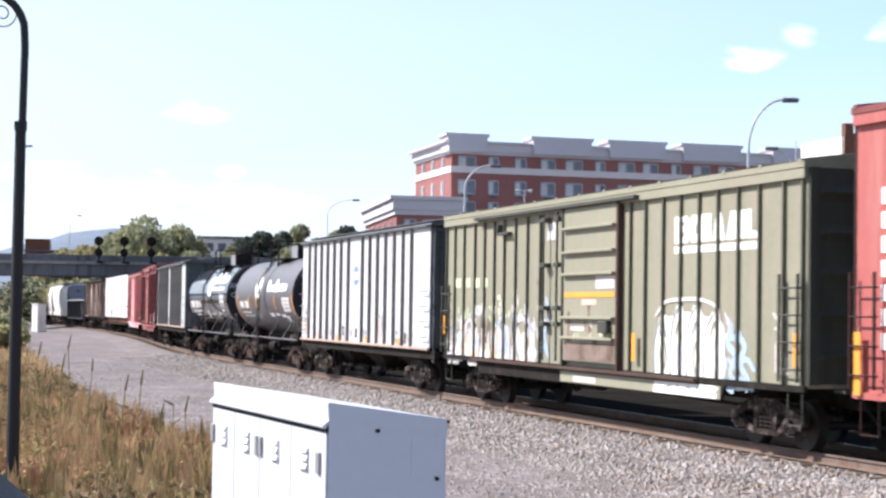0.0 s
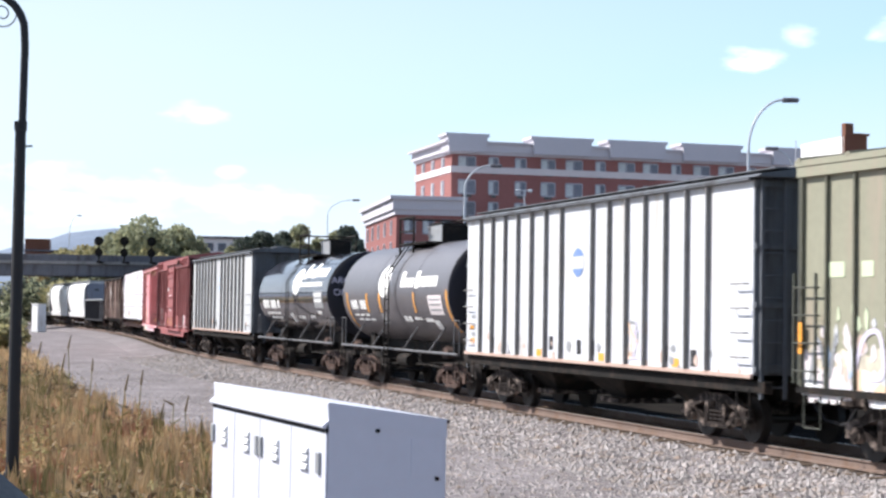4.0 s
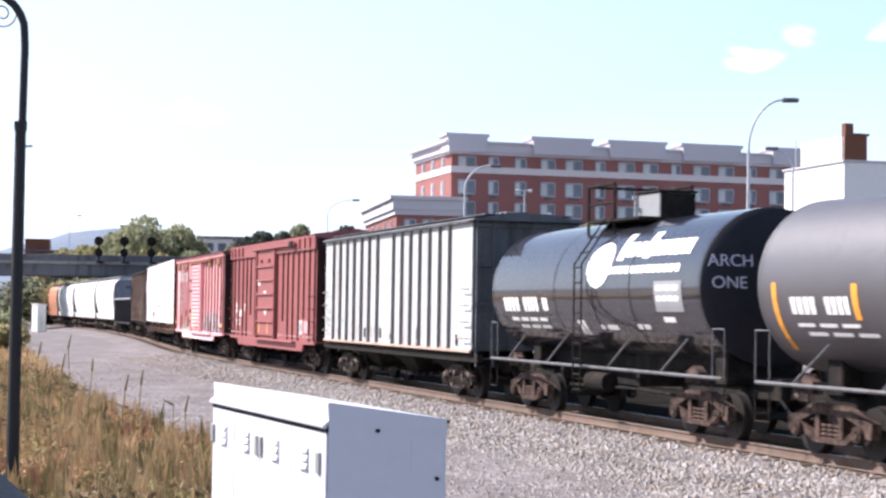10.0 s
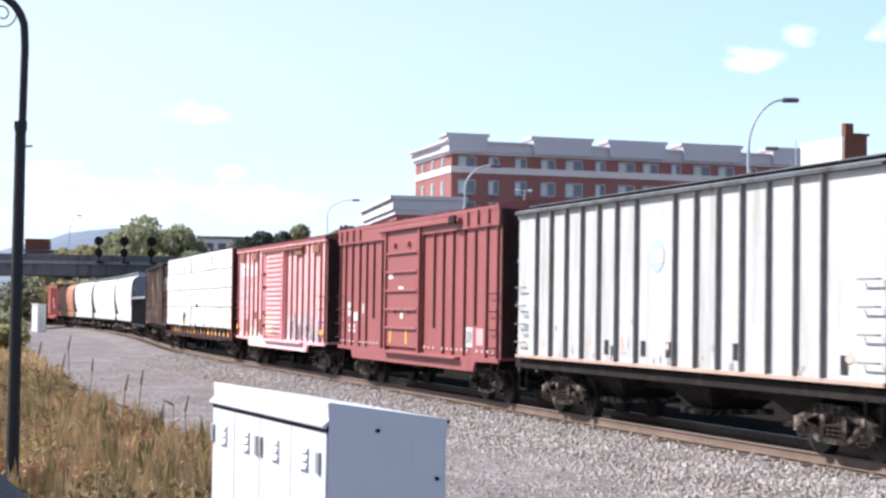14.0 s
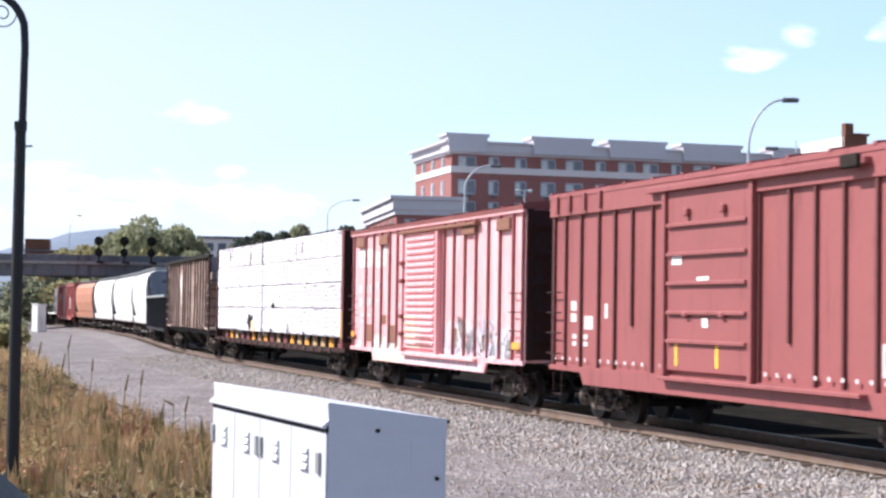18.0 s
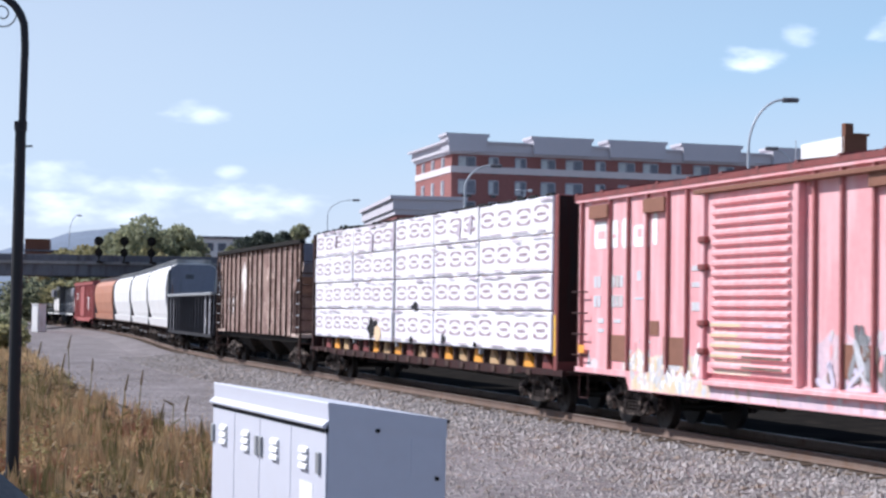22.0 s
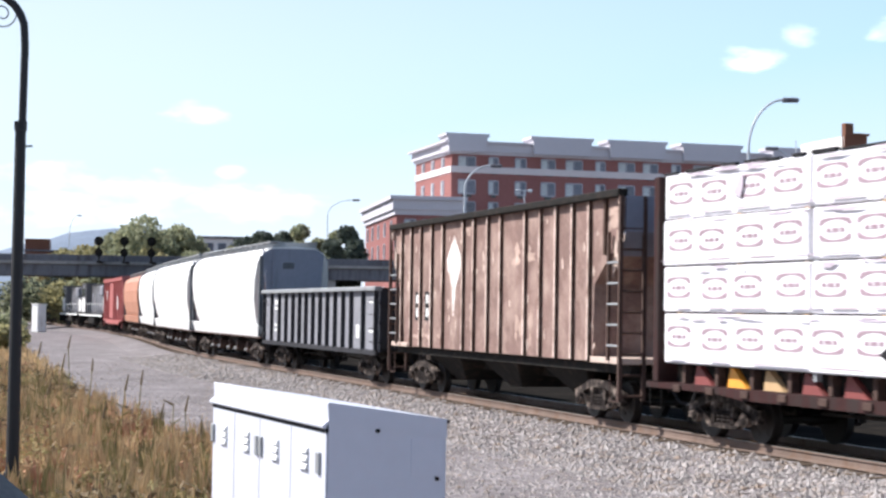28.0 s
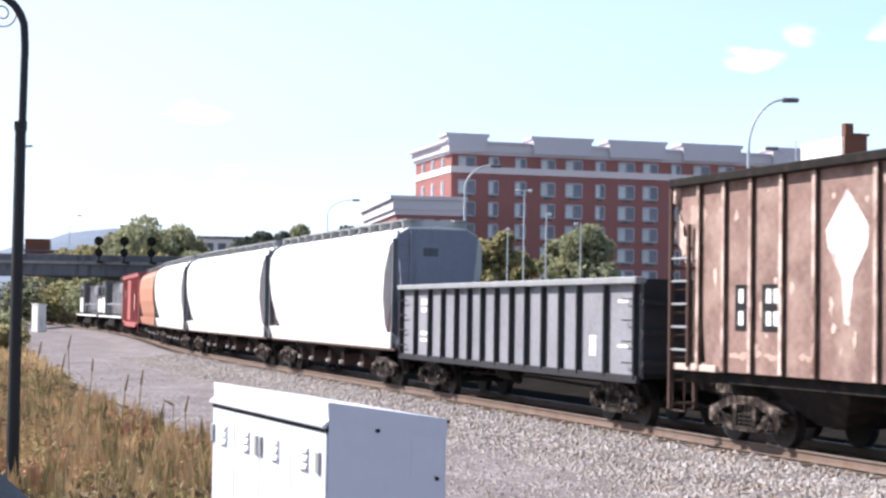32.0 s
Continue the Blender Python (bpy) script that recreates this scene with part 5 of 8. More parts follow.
def tank_car(name, s0, s1, label, mat, seed, ring=True):
    e, h = car(name, s0, s1, label, "tank car", inset=1.75, finish="rusttruck")
    R, zc, hs = 1.47, 2.78, h - 0.55
    seg, near, far, dish = 48, -hs + 0.45, hs + 0.42, 0.26
    bm = BM()
    bmesh.ops.create_cone(bm, segments=seg, radius1=R, radius2=R, depth=far - near, cap_ends=False, matrix=pose((near + far) / 2, 0, zc, 0, 90, 0))
    part("tank", bm, mat, e, smooth=True)
    for x, way in ((near, -1), (far, 1)):
        bm = BM()
        rings = []
        for r in (R, R - 0.03, R * 0.86, R * 0.66, R * 0.45, R * 0.22):
            q = x + way * (0.0 if r == R else 0.02 + dish * (1 - (r / R) ** 2))
            rings.append([bm.verts.new((q, r * math.cos(2 * math.pi * i / seg), zc + r * math.sin(2 * math.pi * i / seg))) for i in range(seg)])
        tip = bm.verts.new((x + way * (0.02 + dish), 0, zc))
        for a, b in zip(rings, rings[1:]):
            for i in range(seg):
                bm.faces.new((a[i], a[(i + 1) % seg], b[(i + 1) % seg], b[i]))
        for i in range(seg):
            bm.faces.new((rings[-1][i], rings[-1][(i + 1) % seg], tip))
        bmesh.ops.recalc_face_normals(bm, faces=bm.faces)
        part("tank_head", bm, M["tank_end"], e, smooth=True)
        bm = BM()
        bmesh.ops.create_cone(bm, segments=seg, radius1=R + 0.006, radius2=R + 0.006, depth=0.03, cap_ends=False, matrix=pose(x - way * 0.08, 0, zc, 0, 90, 0))
        part("weld_seam", bm, mat, e, smooth=True)
    for x in (-hs * 0.36, hs * 0.36, 0.22):
        bm = BM()
        bmesh.ops.create_cone(bm, segments=seg, radius1=R + 0.012, radius2=R + 0.012, depth=0.05 if x != 0.22 else 0.75, cap_ends=False, matrix=pose(x, 0, zc, 0, 90, 0))
        part("band", bm, mat, e, smooth=True)
    # dome, its platform and rails
    bm = BM()
    rod(bm, (0, 0, zc + R - 0.05), (0, 0, zc + R + 0.42), 0.42, 20)
    rod(bm, (0, 0, zc + R + 0.42), (0, 0, zc + R + 0.5), 0.46, 20)
    part("dome", bm, mat, e, smooth=False)
    for y in (0.62, -0.62):
        part("platform", box(BM(), -1.3, 1.45, y - 0.3, y + 0.3, zc + R - 0.06, zc + R, 0.01), M["black"], e)
    for y in (0.9, -0.9):
        part("platform_rail", chain(BM(), [(0.0, y, zc + R - 0.3), (0.0, y, zc + R + 0.75), (1.4, y, zc + R + 0.75), (1.4, y, zc + R - 0.3)], 0.035, 6), M["black"], e)
        part("platform_rail", chain(BM(), [(0.0, y, zc + R + 0.35), (1.4, y, zc + R + 0.35)], 0.025, 6), M["black"], e)
    part("platform_rail", chain(BM(), [(1.4, 0.9, zc + R + 0.75), (1.4, -0.9, zc + R + 0.75)], 0.03, 6), M["black"], e)
    tagged(part("valve_housing", box(BM(), -1.2, -0.15, -0.4, 0.42, zc + R - 0.1, zc + R + 0.52, 0.03), M["steel"], e), "grey steel valve housing")
    # black plate added over the housing's near end as its shade
    part("housing_end", box(BM(), -1.215, -1.2, -0.38, 0.4, zc + R - 0.08, zc + R + 0.5), M["black"], e)
    part("housing_lid", box(BM(), -1.24, -0.11, -0.44, 0.46, zc + R + 0.52, zc + R + 0.56, 0.01), M["black"], e)
    # side ladder
    for x in (0.02, 0.42):
        bm = BM()
        chain(bm, [(x, R + 0.16, 0.55), (x, R + 0.16, zc + 0.5), (x, R * 0.75 + 0.1, zc + R * 0.75), (x, 0.95, zc + R)], 0.02, 6)
        part("ladder_rail", bm, M["black"], e)
    for i in range(11):
        z = 0.65 + 0.32 * i
        y = R + 0.16 if z < zc + 0.5 else R + 0.16 - (z - zc - 0.5) * 0.55
        bm = BM()
        rod(bm, (0.02, y, z), (0.42, y, z), 0.017, 6)
        part("rung", bm, M["black"], e)
    # side walkway sill, saddles, struts, hand rail
    for s in (1, -1):
        bm = BM()
        rod(bm, (-h + 0.1, s * 1.46, 1.13), (h - 0.1, s * 1.46, 1.13), 0.035, 8)
        part("side_rail", bm, M["dimsteel"], e)
        for x in (-hs * 0.75, -hs * 0.3, hs * 0.3, hs * 0.75):
            bm = BM()
            rod(bm, (x + 0.75, s * 1.45, 1.13), (x, s * 1.22, 1.8), 0.024, 6)
            part("strut", bm, M["dimsteel"], e)
    for x in (-hs + 0.9, hs - 0.9):
        bm = BM()
        box(bm, x - 0.22, x + 0.22, -0.8, 0.8, 0.95, 1.6, 0.03)
        part("saddle", bm, M["black"], e)
        for s in (1, -1):
            part("bolster_end", slab_y(BM(), [(x - 0.3, 1.0), (x + 0.3, 1.0), (x + 0.25, 1.2), (x - 0.05, 1.32), (x - 0.25, 1.2)], s * 1.2, s * 1.38), M["rusttruck"], e)
    underframe(e, h, 1.12)
    part("stub_sill", box(BM(), near + 0.5, far - 0.5, -0.42, 0.42, 1.1, 1.5, 0.01), M["black"], e)
    couplers(e, h)
    for x in (-h + 0.05, h - 0.5):
        stirrup(e, x, 1.45, M["black"])
        bm = BM()
        chain(bm, [(x, 1.45, 1.1), (x, 1.45, 2.0), (x + 0.45, 1.45, 2.0), (x + 0.45, 1.45, 1.1)], 0.016, 6)
        part("corner_rail", bm, M["dimsteel"], e)
    return e, h, hs, R, zc


def wrapped(e, R, zc, x0, x1, a0, a1, mat, name="lettering", lift=0.008, seg=5):
    """A thin patch that follows the tank's shell between two angles from the horizontal, in degrees."""
    bm = BM()
    v = []
    for i in range(seg + 1):
        a = radians(a0 + (a1 - a0) * i / seg)
        v.append([bm.verts.new((x, (R + lift) * math.cos(a), zc + (R + lift) * math.sin(a))) for x in (x0, x1)])
    for i in range(seg):
        bm.faces.new((v[i][0], v[i][1], v[i + 1][1], v[i + 1][0]))
    bmesh.ops.recalc_face_normals(bm, faces=bm.faces)
    return part(name, bm, mat, e)


def wrapped_disc(e, R, zc, x, a, rx, ra, mat, lift=0.012, rows=16, name="emblem"):
    """A painted disc that follows the shell."""
    bm = BM()
    v = []
    for i in range(rows + 1):
        q = -1 + 2 * i / rows
        half = rx * math.sqrt(max(0.0, 1 - q * q)) + 0.002
        b = radians(a + ra * q)
        v.append([bm.verts.new((x + s * half, (R + lift) * math.cos(b), zc + (R + lift) * math.sin(b))) for s in (1, -1)])
    for p, q in zip(v, v[1:]):
        bm.faces.new((p[0], p[1], q[1], q[0]))
    bmesh.ops.recalc_face_normals(bm, faces=bm.faces)
    return part(name, bm, mat, e)


def at_height(z, R, zc):
    return math.degrees(math.asin(max(-1, min(1, (z - zc) / R))))


def tank_livery(e, hs, R, zc, second):
    A = lambda z: at_height(z, R, zc)

    def strip(x0, x1, z0, z1, mat, name="lettering", n=1, fill=0.78):
        w = (x1 - x0) / n
        for i in range(n):
            wrapped(e, R, zc, x0 + w * i, x0 + w * (i + fill if n > 1 else i + 1), A(z0), A(z1), mat, name)

    W = M["whitemark"]
    if second:
        wrapped_disc(e, R, zc, -0.4, A(3.27), 0.62, 20, W)
        strip(-1.2, -1.5, 3.32, 3.86, W)
        strip(-1.55, -2.4, 3.38, 3.68, W, n=3)
        strip(-2.42, -2.75, 3.34, 3.86, W)
        strip(-2.8, -4.55, 3.38, 3.68, W, n=7)
        strip(-0.95, -4.3, 3.05, 3.2, W, n=13)
        strip(5.25, 4.2, 2.28, 2.6, W, n=4)
        strip(3.95, 3.0, 2.28, 2.6, W, n=4)
        strip(2.75, 2.45, 2.3, 2.58, W, "stencil")
        strip(5.0, 2.6, 2.06, 2.14, W, "stencil", 4)
        strip(4.6, 2.6, 1.9, 1.97, W, "stencil", 3)
        strip(1.0, 0.5, 1.8, 2.1, W, "stencil", 2)
        strip(0.2, -1.2, 1.92, 2.02, W, "stencil", 2)
        strip(-2.0, -2.7, 1.95, 2.05, W, "stencil", 2)
        strip(-3.2, -4.4, 2.3, 2.88, M["steel"], "placard")
        strip(-3.3, -4.3, 2.7, 2.8, W, "stencil", 3)
        strip(-3.3, -4.3, 2.5, 2.6, W, "stencil", 4)
        strip(-3.4, -3.9, 2.1, 2.2, W, "stencil")
        # sprayed letters on the tank's end
        for i, word in enumerate(("ARCH", "ONE")):
            cu = bpy.data.curves.new("sprayed_word", "FONT")
            cu.body, cu.size, cu.extrude = word, 0.31, 0.003
            tmp = new("sprayed_word", cu)
            me = bpy.data.meshes.new_from_object(tmp.evaluated_get(bpy.context.evaluated_depsgraph_get()))
            bpy.data.objects.remove(tmp)
            # laid onto the dished end
            for v in me.vertices:
                y, z = 1.34 - 0.06 * i - v.co.x, zc + 0.36 - 0.4 * i + v.co.y
                v.co = Vector((-hs + 0.45 - 0.03 - 0.26 * (1 - (y * y + (z - zc) ** 2) / R ** 2) - v.co.z, y, z))
            part("sprayed_word", me, M["lilac"], e)
    else:
        wrapped_disc(e, R, zc, 1.15, A(3.13), 0.58, 20, W)
        strip(-0.58, -0.95, 2.92, 3.36, W)
        strip(-1.0, -1.95, 2.92, 3.18, W, n=3)
        strip(-2.0, -2.35, 2.88, 3.36, W)
        strip(-2.4, -4.1, 2.92, 3.2, W, n=7)
        strip(4.95, 4.2, 2.28, 2.56, W, n=4)
        strip(3.95, 3.25, 2.28, 2.56, W, n=4)
        strip(4.9, 3.0, 2.08, 2.14, W, "stencil", 3)
        strip(4.7, 2.6, 1.94, 2.0, W, "stencil", 3)
        strip(1.9, 1.3, 1.85, 2.15, M["steel"], "placard")
        strip(-0.5, -1.3, 1.95, 2.1, W, "stencil", 2)
        strip(-1.5, -2.2, 2.0, 2.08, W, "stencil")
        strip(-2.5, -3.2, 1.95, 2.05, W, "stencil")
        strip(-3.25, -4.45, 2.15, 2.68, M["bandstone"], "placard")
        for z in (2.26, 2.4, 2.54):
            wrapped(e, R, zc, -3.35, -4.3, A(z), A(z + 0.05), M["steel"], "stencil", lift=0.012)
        strip(-3.2, -3.7, 1.75, 2.0, W, "placard")
        for x in (3.18, 1.72, -1.85):
            strip(x, x - 0.16, 2.2, 2.76, M["amber"], "reflector")
        for x in (5.5, -4.85):
            wrapped(e, R, zc, x, x - 0.14, A(1.7), A(2.8), M["amber"], "reflector")


def curved_hopper(name, s0, s1, label, mat, end_mat, zt=4.62, zb=1.28):
    """A covered hopper with bulging sides."""
    e, h = car(name, s0, s1, label, "hopper car")
    bm = BM()
    half = [(1.12, zb), (1.34, zb + 0.6), (1.5, zb + 1.4), (1.53, zb + 2.2), (1.45, zb + 2.9), (1.25, zt - 0.1), (0.9, zt + 0.1), (0.0, zt + 0.16)]
    outline = half + [(-y, z) for y, z in half[-2::-1]]
    rows = []
    for x, q in ((-h + 1.5, 0.0), (h - 1.5, 0.0)):
        rows.append([bm.verts.new((x, y, z)) for y, z in outline])
    n = len(outline)
    for i in range(n):
        bm.faces.new((rows[0][i], rows[0][(i + 1) % n], rows[1][(i + 1) % n], rows[1][i]))
    # ends rake outwards to the top
    for s, row in ((-1, rows[0]), (1, rows[1])):
        rim = [bm.verts.new((s * (h - 0.14 - 1.15 * max(0, (zt - z)) / (zt - zb)), y * 0.995, z)) for y, z in outline]
        for i in range(n):
            bm.faces.new((row[i], rim[i], rim[(i + 1) % n], row[(i + 1) % n]))
        bm.faces.new(rim)
    bmesh.ops.recalc_face_normals(bm, faces=bm.faces)
    part("body", bm, mat, e)
    for s in (-1, 1):
        bm = BM()
        slab = [(s * (h - 1.5), zb - 0.2), (s * h, zb - 0.2), (s * h, zb + 0.0), (s * (h - 1.4), zb + 0.05)]
        slab_y(bm, slab, -1.3, 1.3)
        part("end_platform", bm, end_mat, e)
        # slate end sheet and dark post: the end's shade is in their colours
        bm = BM()
        prism(bm, [(-1.05, zb + 0.9), (1.05, zb + 0.9), (1.25, zt - 0.15), (0.9, zt + 0.06), (-0.9, zt + 0.06), (-1.25, zt - 0.15)], s * (h - 0.2), s * (h - 0.12))
        tagged(part("end_panel", bm, M["slate"], e), "slate-grey end sheet")
        part("end_band", box(BM(), *sorted((s * (h - 0.12), s * (h - 0.1))), -1.15, 1.15, zb + 0.95, zb + 1.55), M["slate_dark"], e)
        part("end_plate", box(BM(), *sorted((s * (h - 0.12), s * (h - 0.105))), 0.0, 0.45, zt - 0.75, zt - 0.5), M["slate_dark"], e)
        part("corner_post", slab_y(BM(), [(s * (h - 0.16), zb - 0.15), (s * (h + 0.0), zb - 0.15), (s * (h + 0.0), zt - 0.25), (s * (h - 0.1), zt - 0.25)], 1.28, 1.42), M["slate_dark"], e)
        for y in (1.25, 0.85):
            bm = BM()
            box(bm, s * (h - 0.1), s * (h - 0.04), y - 0.03, y + 0.03, zb - 0.2, zt)
            part("ladder_rail", bm, M["slate"], e)
        for k in range(8):
            bm = BM()
            rod(bm, (s * (h - 0.07), 0.85, zb + 0.1 + 0.4 * k), (s * (h - 0.07), 1.25, zb + 0.1 + 0.4 * k), 0.018, 5)
            part("rung", bm, M["slate"], e)
    bm = BM()
    for y in (0.75, -0.75):
        box(bm, -h + 0.2, h - 0.2, y - 0.22, y + 0.22, zt + 0.32, zt + 0.36)
    part("running_board", bm, M["steel"], e)
    for i in range(14):
        x = -h + 0.5 + (2 * h - 1.0) * i / 13
        bm = BM()
        box(bm, x - 0.05, x + 0.05, -1.0, 1.0, zt + 0.05, zt + 0.34)
        part("board_support", bm, M["steel"], e)
    for i in range(6):
        x = -h + 1.8 + (2 * h - 3.6) * i / 5
        bm = BM()
        rod(bm, (x, 0, zt + 0.1), (x, 0, zt + 0.3), 0.35, 14)
        part("hatch", bm, mat, e)
    bm = BM()
    for s in (1, -1):
        prism(bm, [(s * 1.18, zb - 0.16), (s * 1.3, zb - 0.16), (s * 1.42, zb + 0.3), (s * 1.36, zb + 0.32), (s * 1.12, zb + 0.02)], -h, h)
    part("side_sill", bm, mat, e)
    for s in (1, -1):
        part("sill_edge", box(BM(), -h, h, s * 1.15, s * 1.31, zb - 0.22, zb - 0.16), M["brown_dark"], e)
    for i in range(3):
        x = (i - 1) * h * 0.5
        bm = BM()
        a = [bm.verts.new(v) for v in ((x - 1.6, -1.1, zb), (x + 1.6, -1.1, zb), (x + 1.6, 1.1, zb), (x - 1.6, 1.1, zb))]
        b = [bm.verts.new(v) for v in ((x - 0.4, -0.5, 0.42), (x + 0.4, -0.5, 0.42), (x + 0.4, 0.5, 0.42), (x - 0.4, 0.5, 0.42))]
        for j in range(4):
            bm.faces.new((a[j], b[j], b[(j + 1) % 4], a[(j + 1) % 4]))
        bm.faces.new(b)
        bmesh.ops.recalc_face_normals(bm, faces=bm.faces)
        part("outlet_bay", bm, M["black"], e)
        for dx in (-0.9, 0.9):
            part("outlet_cap", rod(BM(), (x + dx, 0.9, 0.5), (x + dx, 1.0, 0.5), 0.06, 10), M["hopper_grey"], e)
            part("outlet_pipe", rod(BM(), (x + dx, -0.9, 0.62), (x + dx, 0.9, 0.62), 0.24, 12), M["brown_dark"], e)
    for s in (-1, 1):
        part("stained_end", slab_y(BM(), [(s * (h - 1.25), zb + 0.42), (s * (h - 0.75), zb + 0.42), (s * (h - 0.35), zb + 2.3), (s * (h - 0.45), zb + 2.3)], 1.08, 1.2), M["patch"], e)
    underframe(e, h, 1.05, False)
    couplers(e, h)
    return e, h


def lumber_flat():
    e, h = car("lumber_flatcar", 142.35, 166.0, "maroon centrebeam flatcar loaded with white-wrapped lumber", "flatcar", inset=2.3)
    # deck and sill darkened: the load's shade is in their paint
    bm = BM()
    box(bm, -h, h, -1.36, 1.36, 0.88, 0.97, 0.02)
    part("deck", bm, M["darkmaroon"], e)
    for s in (1, -1):
        bm = BM()
        slab_y(bm, [(-h, 1.0), (-h, 0.86), (-h + 2.5, 0.86), (-h + 3.5, 0.78), (h - 3.5, 0.78), (h - 2.5, 0.86), (h, 0.86), (h, 0.97)], s * 1.36, s * 1.44)
        part("side_sill", bm, M["darkmaroon"], e)
    for s in (-1, 1):
        bm = BM()
        box(bm, s * (h - 0.5), s * (h - 0.28), -1.46, 1.46, 0.97, 4.86, 0.02)
        # near bulkhead edge in lit maroon; far one and both faces carry shade colour
        part("bulkhead", bm, M["maroon" if s < 0 else "darkmaroon"], e)
        part("bulkhead_face", box(BM(), s * (h - 0.28), s * (h - 0.268), -1.44, 1.44, 1.18, 4.84), M["darkmaroon"], e)
    tagged(part("reflector", box(BM(), -h + 0.36, -h + 0.46, 1.46, 1.468, 1.3, 2.2), M["yellow"], e), "yellow reflector strip")
    bm = BM()
    box(bm, -h + 0.6, h - 0.6, -0.06, 0.06, 1.16, 4.8)
    part("centre_beam", bm, M["maroon"], e)
    # bundles of wrapped boards on risers, four tiers a side
    rng = random.Random(8)
    tiers = (1.32, 2.27, 3.14, 4.01, 4.88)
    cuts = (11.2, 6.2, 1.55, -2.4, -6.1, -11.12)
    for s in (1, -1):
        for za, zb in zip(tiers, tiers[1:]):
            for b, a in zip(cuts, cuts[1:]):
                a, b = a + rng.uniform(0.01, 0.05), b - rng.uniform(0.01, 0.05) - (0.26 if b == 1.55 else 0)
                jit = rng.uniform(-0.025, 0.02)
                y0, y1 = sorted((s * 0.1, s * (1.44 + jit)))
                u = part("lumber_pack", box(BM(), a, b, y0, y1, za + 0.014 + rng.uniform(0, 0.012), zb - 0.008, 0.025), M["wrap"], e)
                if s > 0:
                    wrap_print(u, a, b, za, zb, 1.442 + jit)
    for za in tiers[1:4]:
        for k in range(11):
            x = -10.6 + 2.12 * k
            part("spacer", box(BM(), x - 0.05, x + 0.05, -1.4, 1.41, za - 0.008, za + 0.016), M["lumber"], e)
    for x in (1.27, -6.18, 6.1):
        part("strap", box(BM(), x - 0.05, x + 0.05, 1.3, 1.4, 1.2, 4.9), M["steel"], e)
    for i in range(18):
        x = 10.1 - 1.2 * i
        part("riser", slab_y(BM(), [(x - 0.4, 0.97), (x + 0.25, 0.97), (x + 0.16, 1.31), (x + 0.06, 1.31)], 0.3, 1.22), M["amber"] if i in (1, 5, 7, 11, 13, 16) else M["lumber"] if i in (2, 6, 9, 12, 14, 15) else M["maroon"], e)
        part("riser", slab_y(BM(), [(x - 0.4, 0.97), (x + 0.25, 0.97), (x + 0.16, 1.31), (x + 0.06, 1.31)], -1.22, -0.3), M["maroon"], e)
        part("riser_post", box(BM(), x + 0.5, x + 0.62, 1.1, 1.27, 0.97, 1.31, 0.01), M["brown_dark"], e)
        part("stake_pocket", box(BM(), x + 0.35, x + 0.6, 1.44, 1.48, 0.82, 0.95, 0.01), M["brown_dark"], e)
    # black block added behind the risers as the shade between them
    part("base_beam", box(BM(), -h + 0.6, h - 0.6, -1.1, 1.1, 0.97, 1.32), M["black"], e)
    # loose dark edge of the cover along the top, and crease shade drawn below
    for i in range(30):
        x = -11.0 + 0.75 * i + rng.uniform(-0.2, 0.2)
        part("cover_edge", box(BM(), x, x + rng.uniform(0.3, 0.75), 1.36, 1.45, 4.87, 4.87 + rng.uniform(0.03, 0.07), 0.008), M["dark"], e)
    for x, z, dz in ((1.45, 4.88, 0.9), (3.8, 4.6, 0.55), (-4.7, 4.6, 0.45), (-5.6, 4.7, 0.5), (8.3, 4.7, 0.4)):
        part("wrap_crease", slab_y(BM(), [(x - 0.05, z), (x + 0.05, z), (x + 0.3, z - dz * 0.8), (x + 0.05, z - dz), (x - 0.02, z - dz * 0.6)], 1.455, 1.472), M["wrapfold"], e)
    for za in tiers[:4]:
        for k in range(16):
            x = -10.8 + 1.4 * k + rng.uniform(-0.3, 0.3)
            part("wrap_seam", box(BM(), x, x + rng.uniform(0.5, 1.3), 1.452, 1.468, za + 0.1, za + 0.118), M["print"] if k % 3 else M["wrapfold"], e)
    # scuffs in the wrap along the seams; seam shading is in their colour
    for i in range(110):
        x, z = rng.uniform(-10.8, 10.8), rng.choice(tiers[1:]) - rng.uniform(0.0, 0.09)
        wd, ht = rng.uniform(0.08, 0.5), rng.uniform(0.012, 0.045)
        part("wrap_scuff", slab_y(BM(), [(x - wd, z), (x - wd * 0.3, z - ht), (x + wd * 0.6, z - ht * 0.7), (x + wd, z), (x + wd * 0.2, z + 0.01)], 1.466, 1.468 + 0.00012 * i), M["wrapfold"], e)
    # torn wrap
    for x, z, rx, rz in ((3.75, 1.68, 0.5, 0.4), (-0.8, 2.38, 0.35, 0.13), (3.2, 1.85, 0.3, 0.14), (-0.45, 1.42, 0.16, 0.14), (-3.4, 1.5, 0.14, 0.18), (-6.0, 1.42, 0.2, 0.08)):
        bm = BM()
        k = 9
        slab_y(bm, [(x + rx * rng.uniform(0.5, 1.1) * math.cos(2 * math.pi * i / k), z + rz * rng.uniform(0.5, 1.1) * math.sin(2 * math.pi * i / k)) for i in range(k)], 1.47, 1.476)
        part("torn_wrap", bm, M["dark"], e)
    tagged(disc(e, 3.0, 1.477, 1.56, 0.36, 0.24, M["bare"], "bare_boards", 14), "pale bare board ends through torn wrap")
    underframe(e, h, 1.0)
    couplers(e, h)
    for x in (-h + 0.1, h - 0.55):
        stirrup(e, x, 1.4, M["black"])
    return e


PRINT = {}


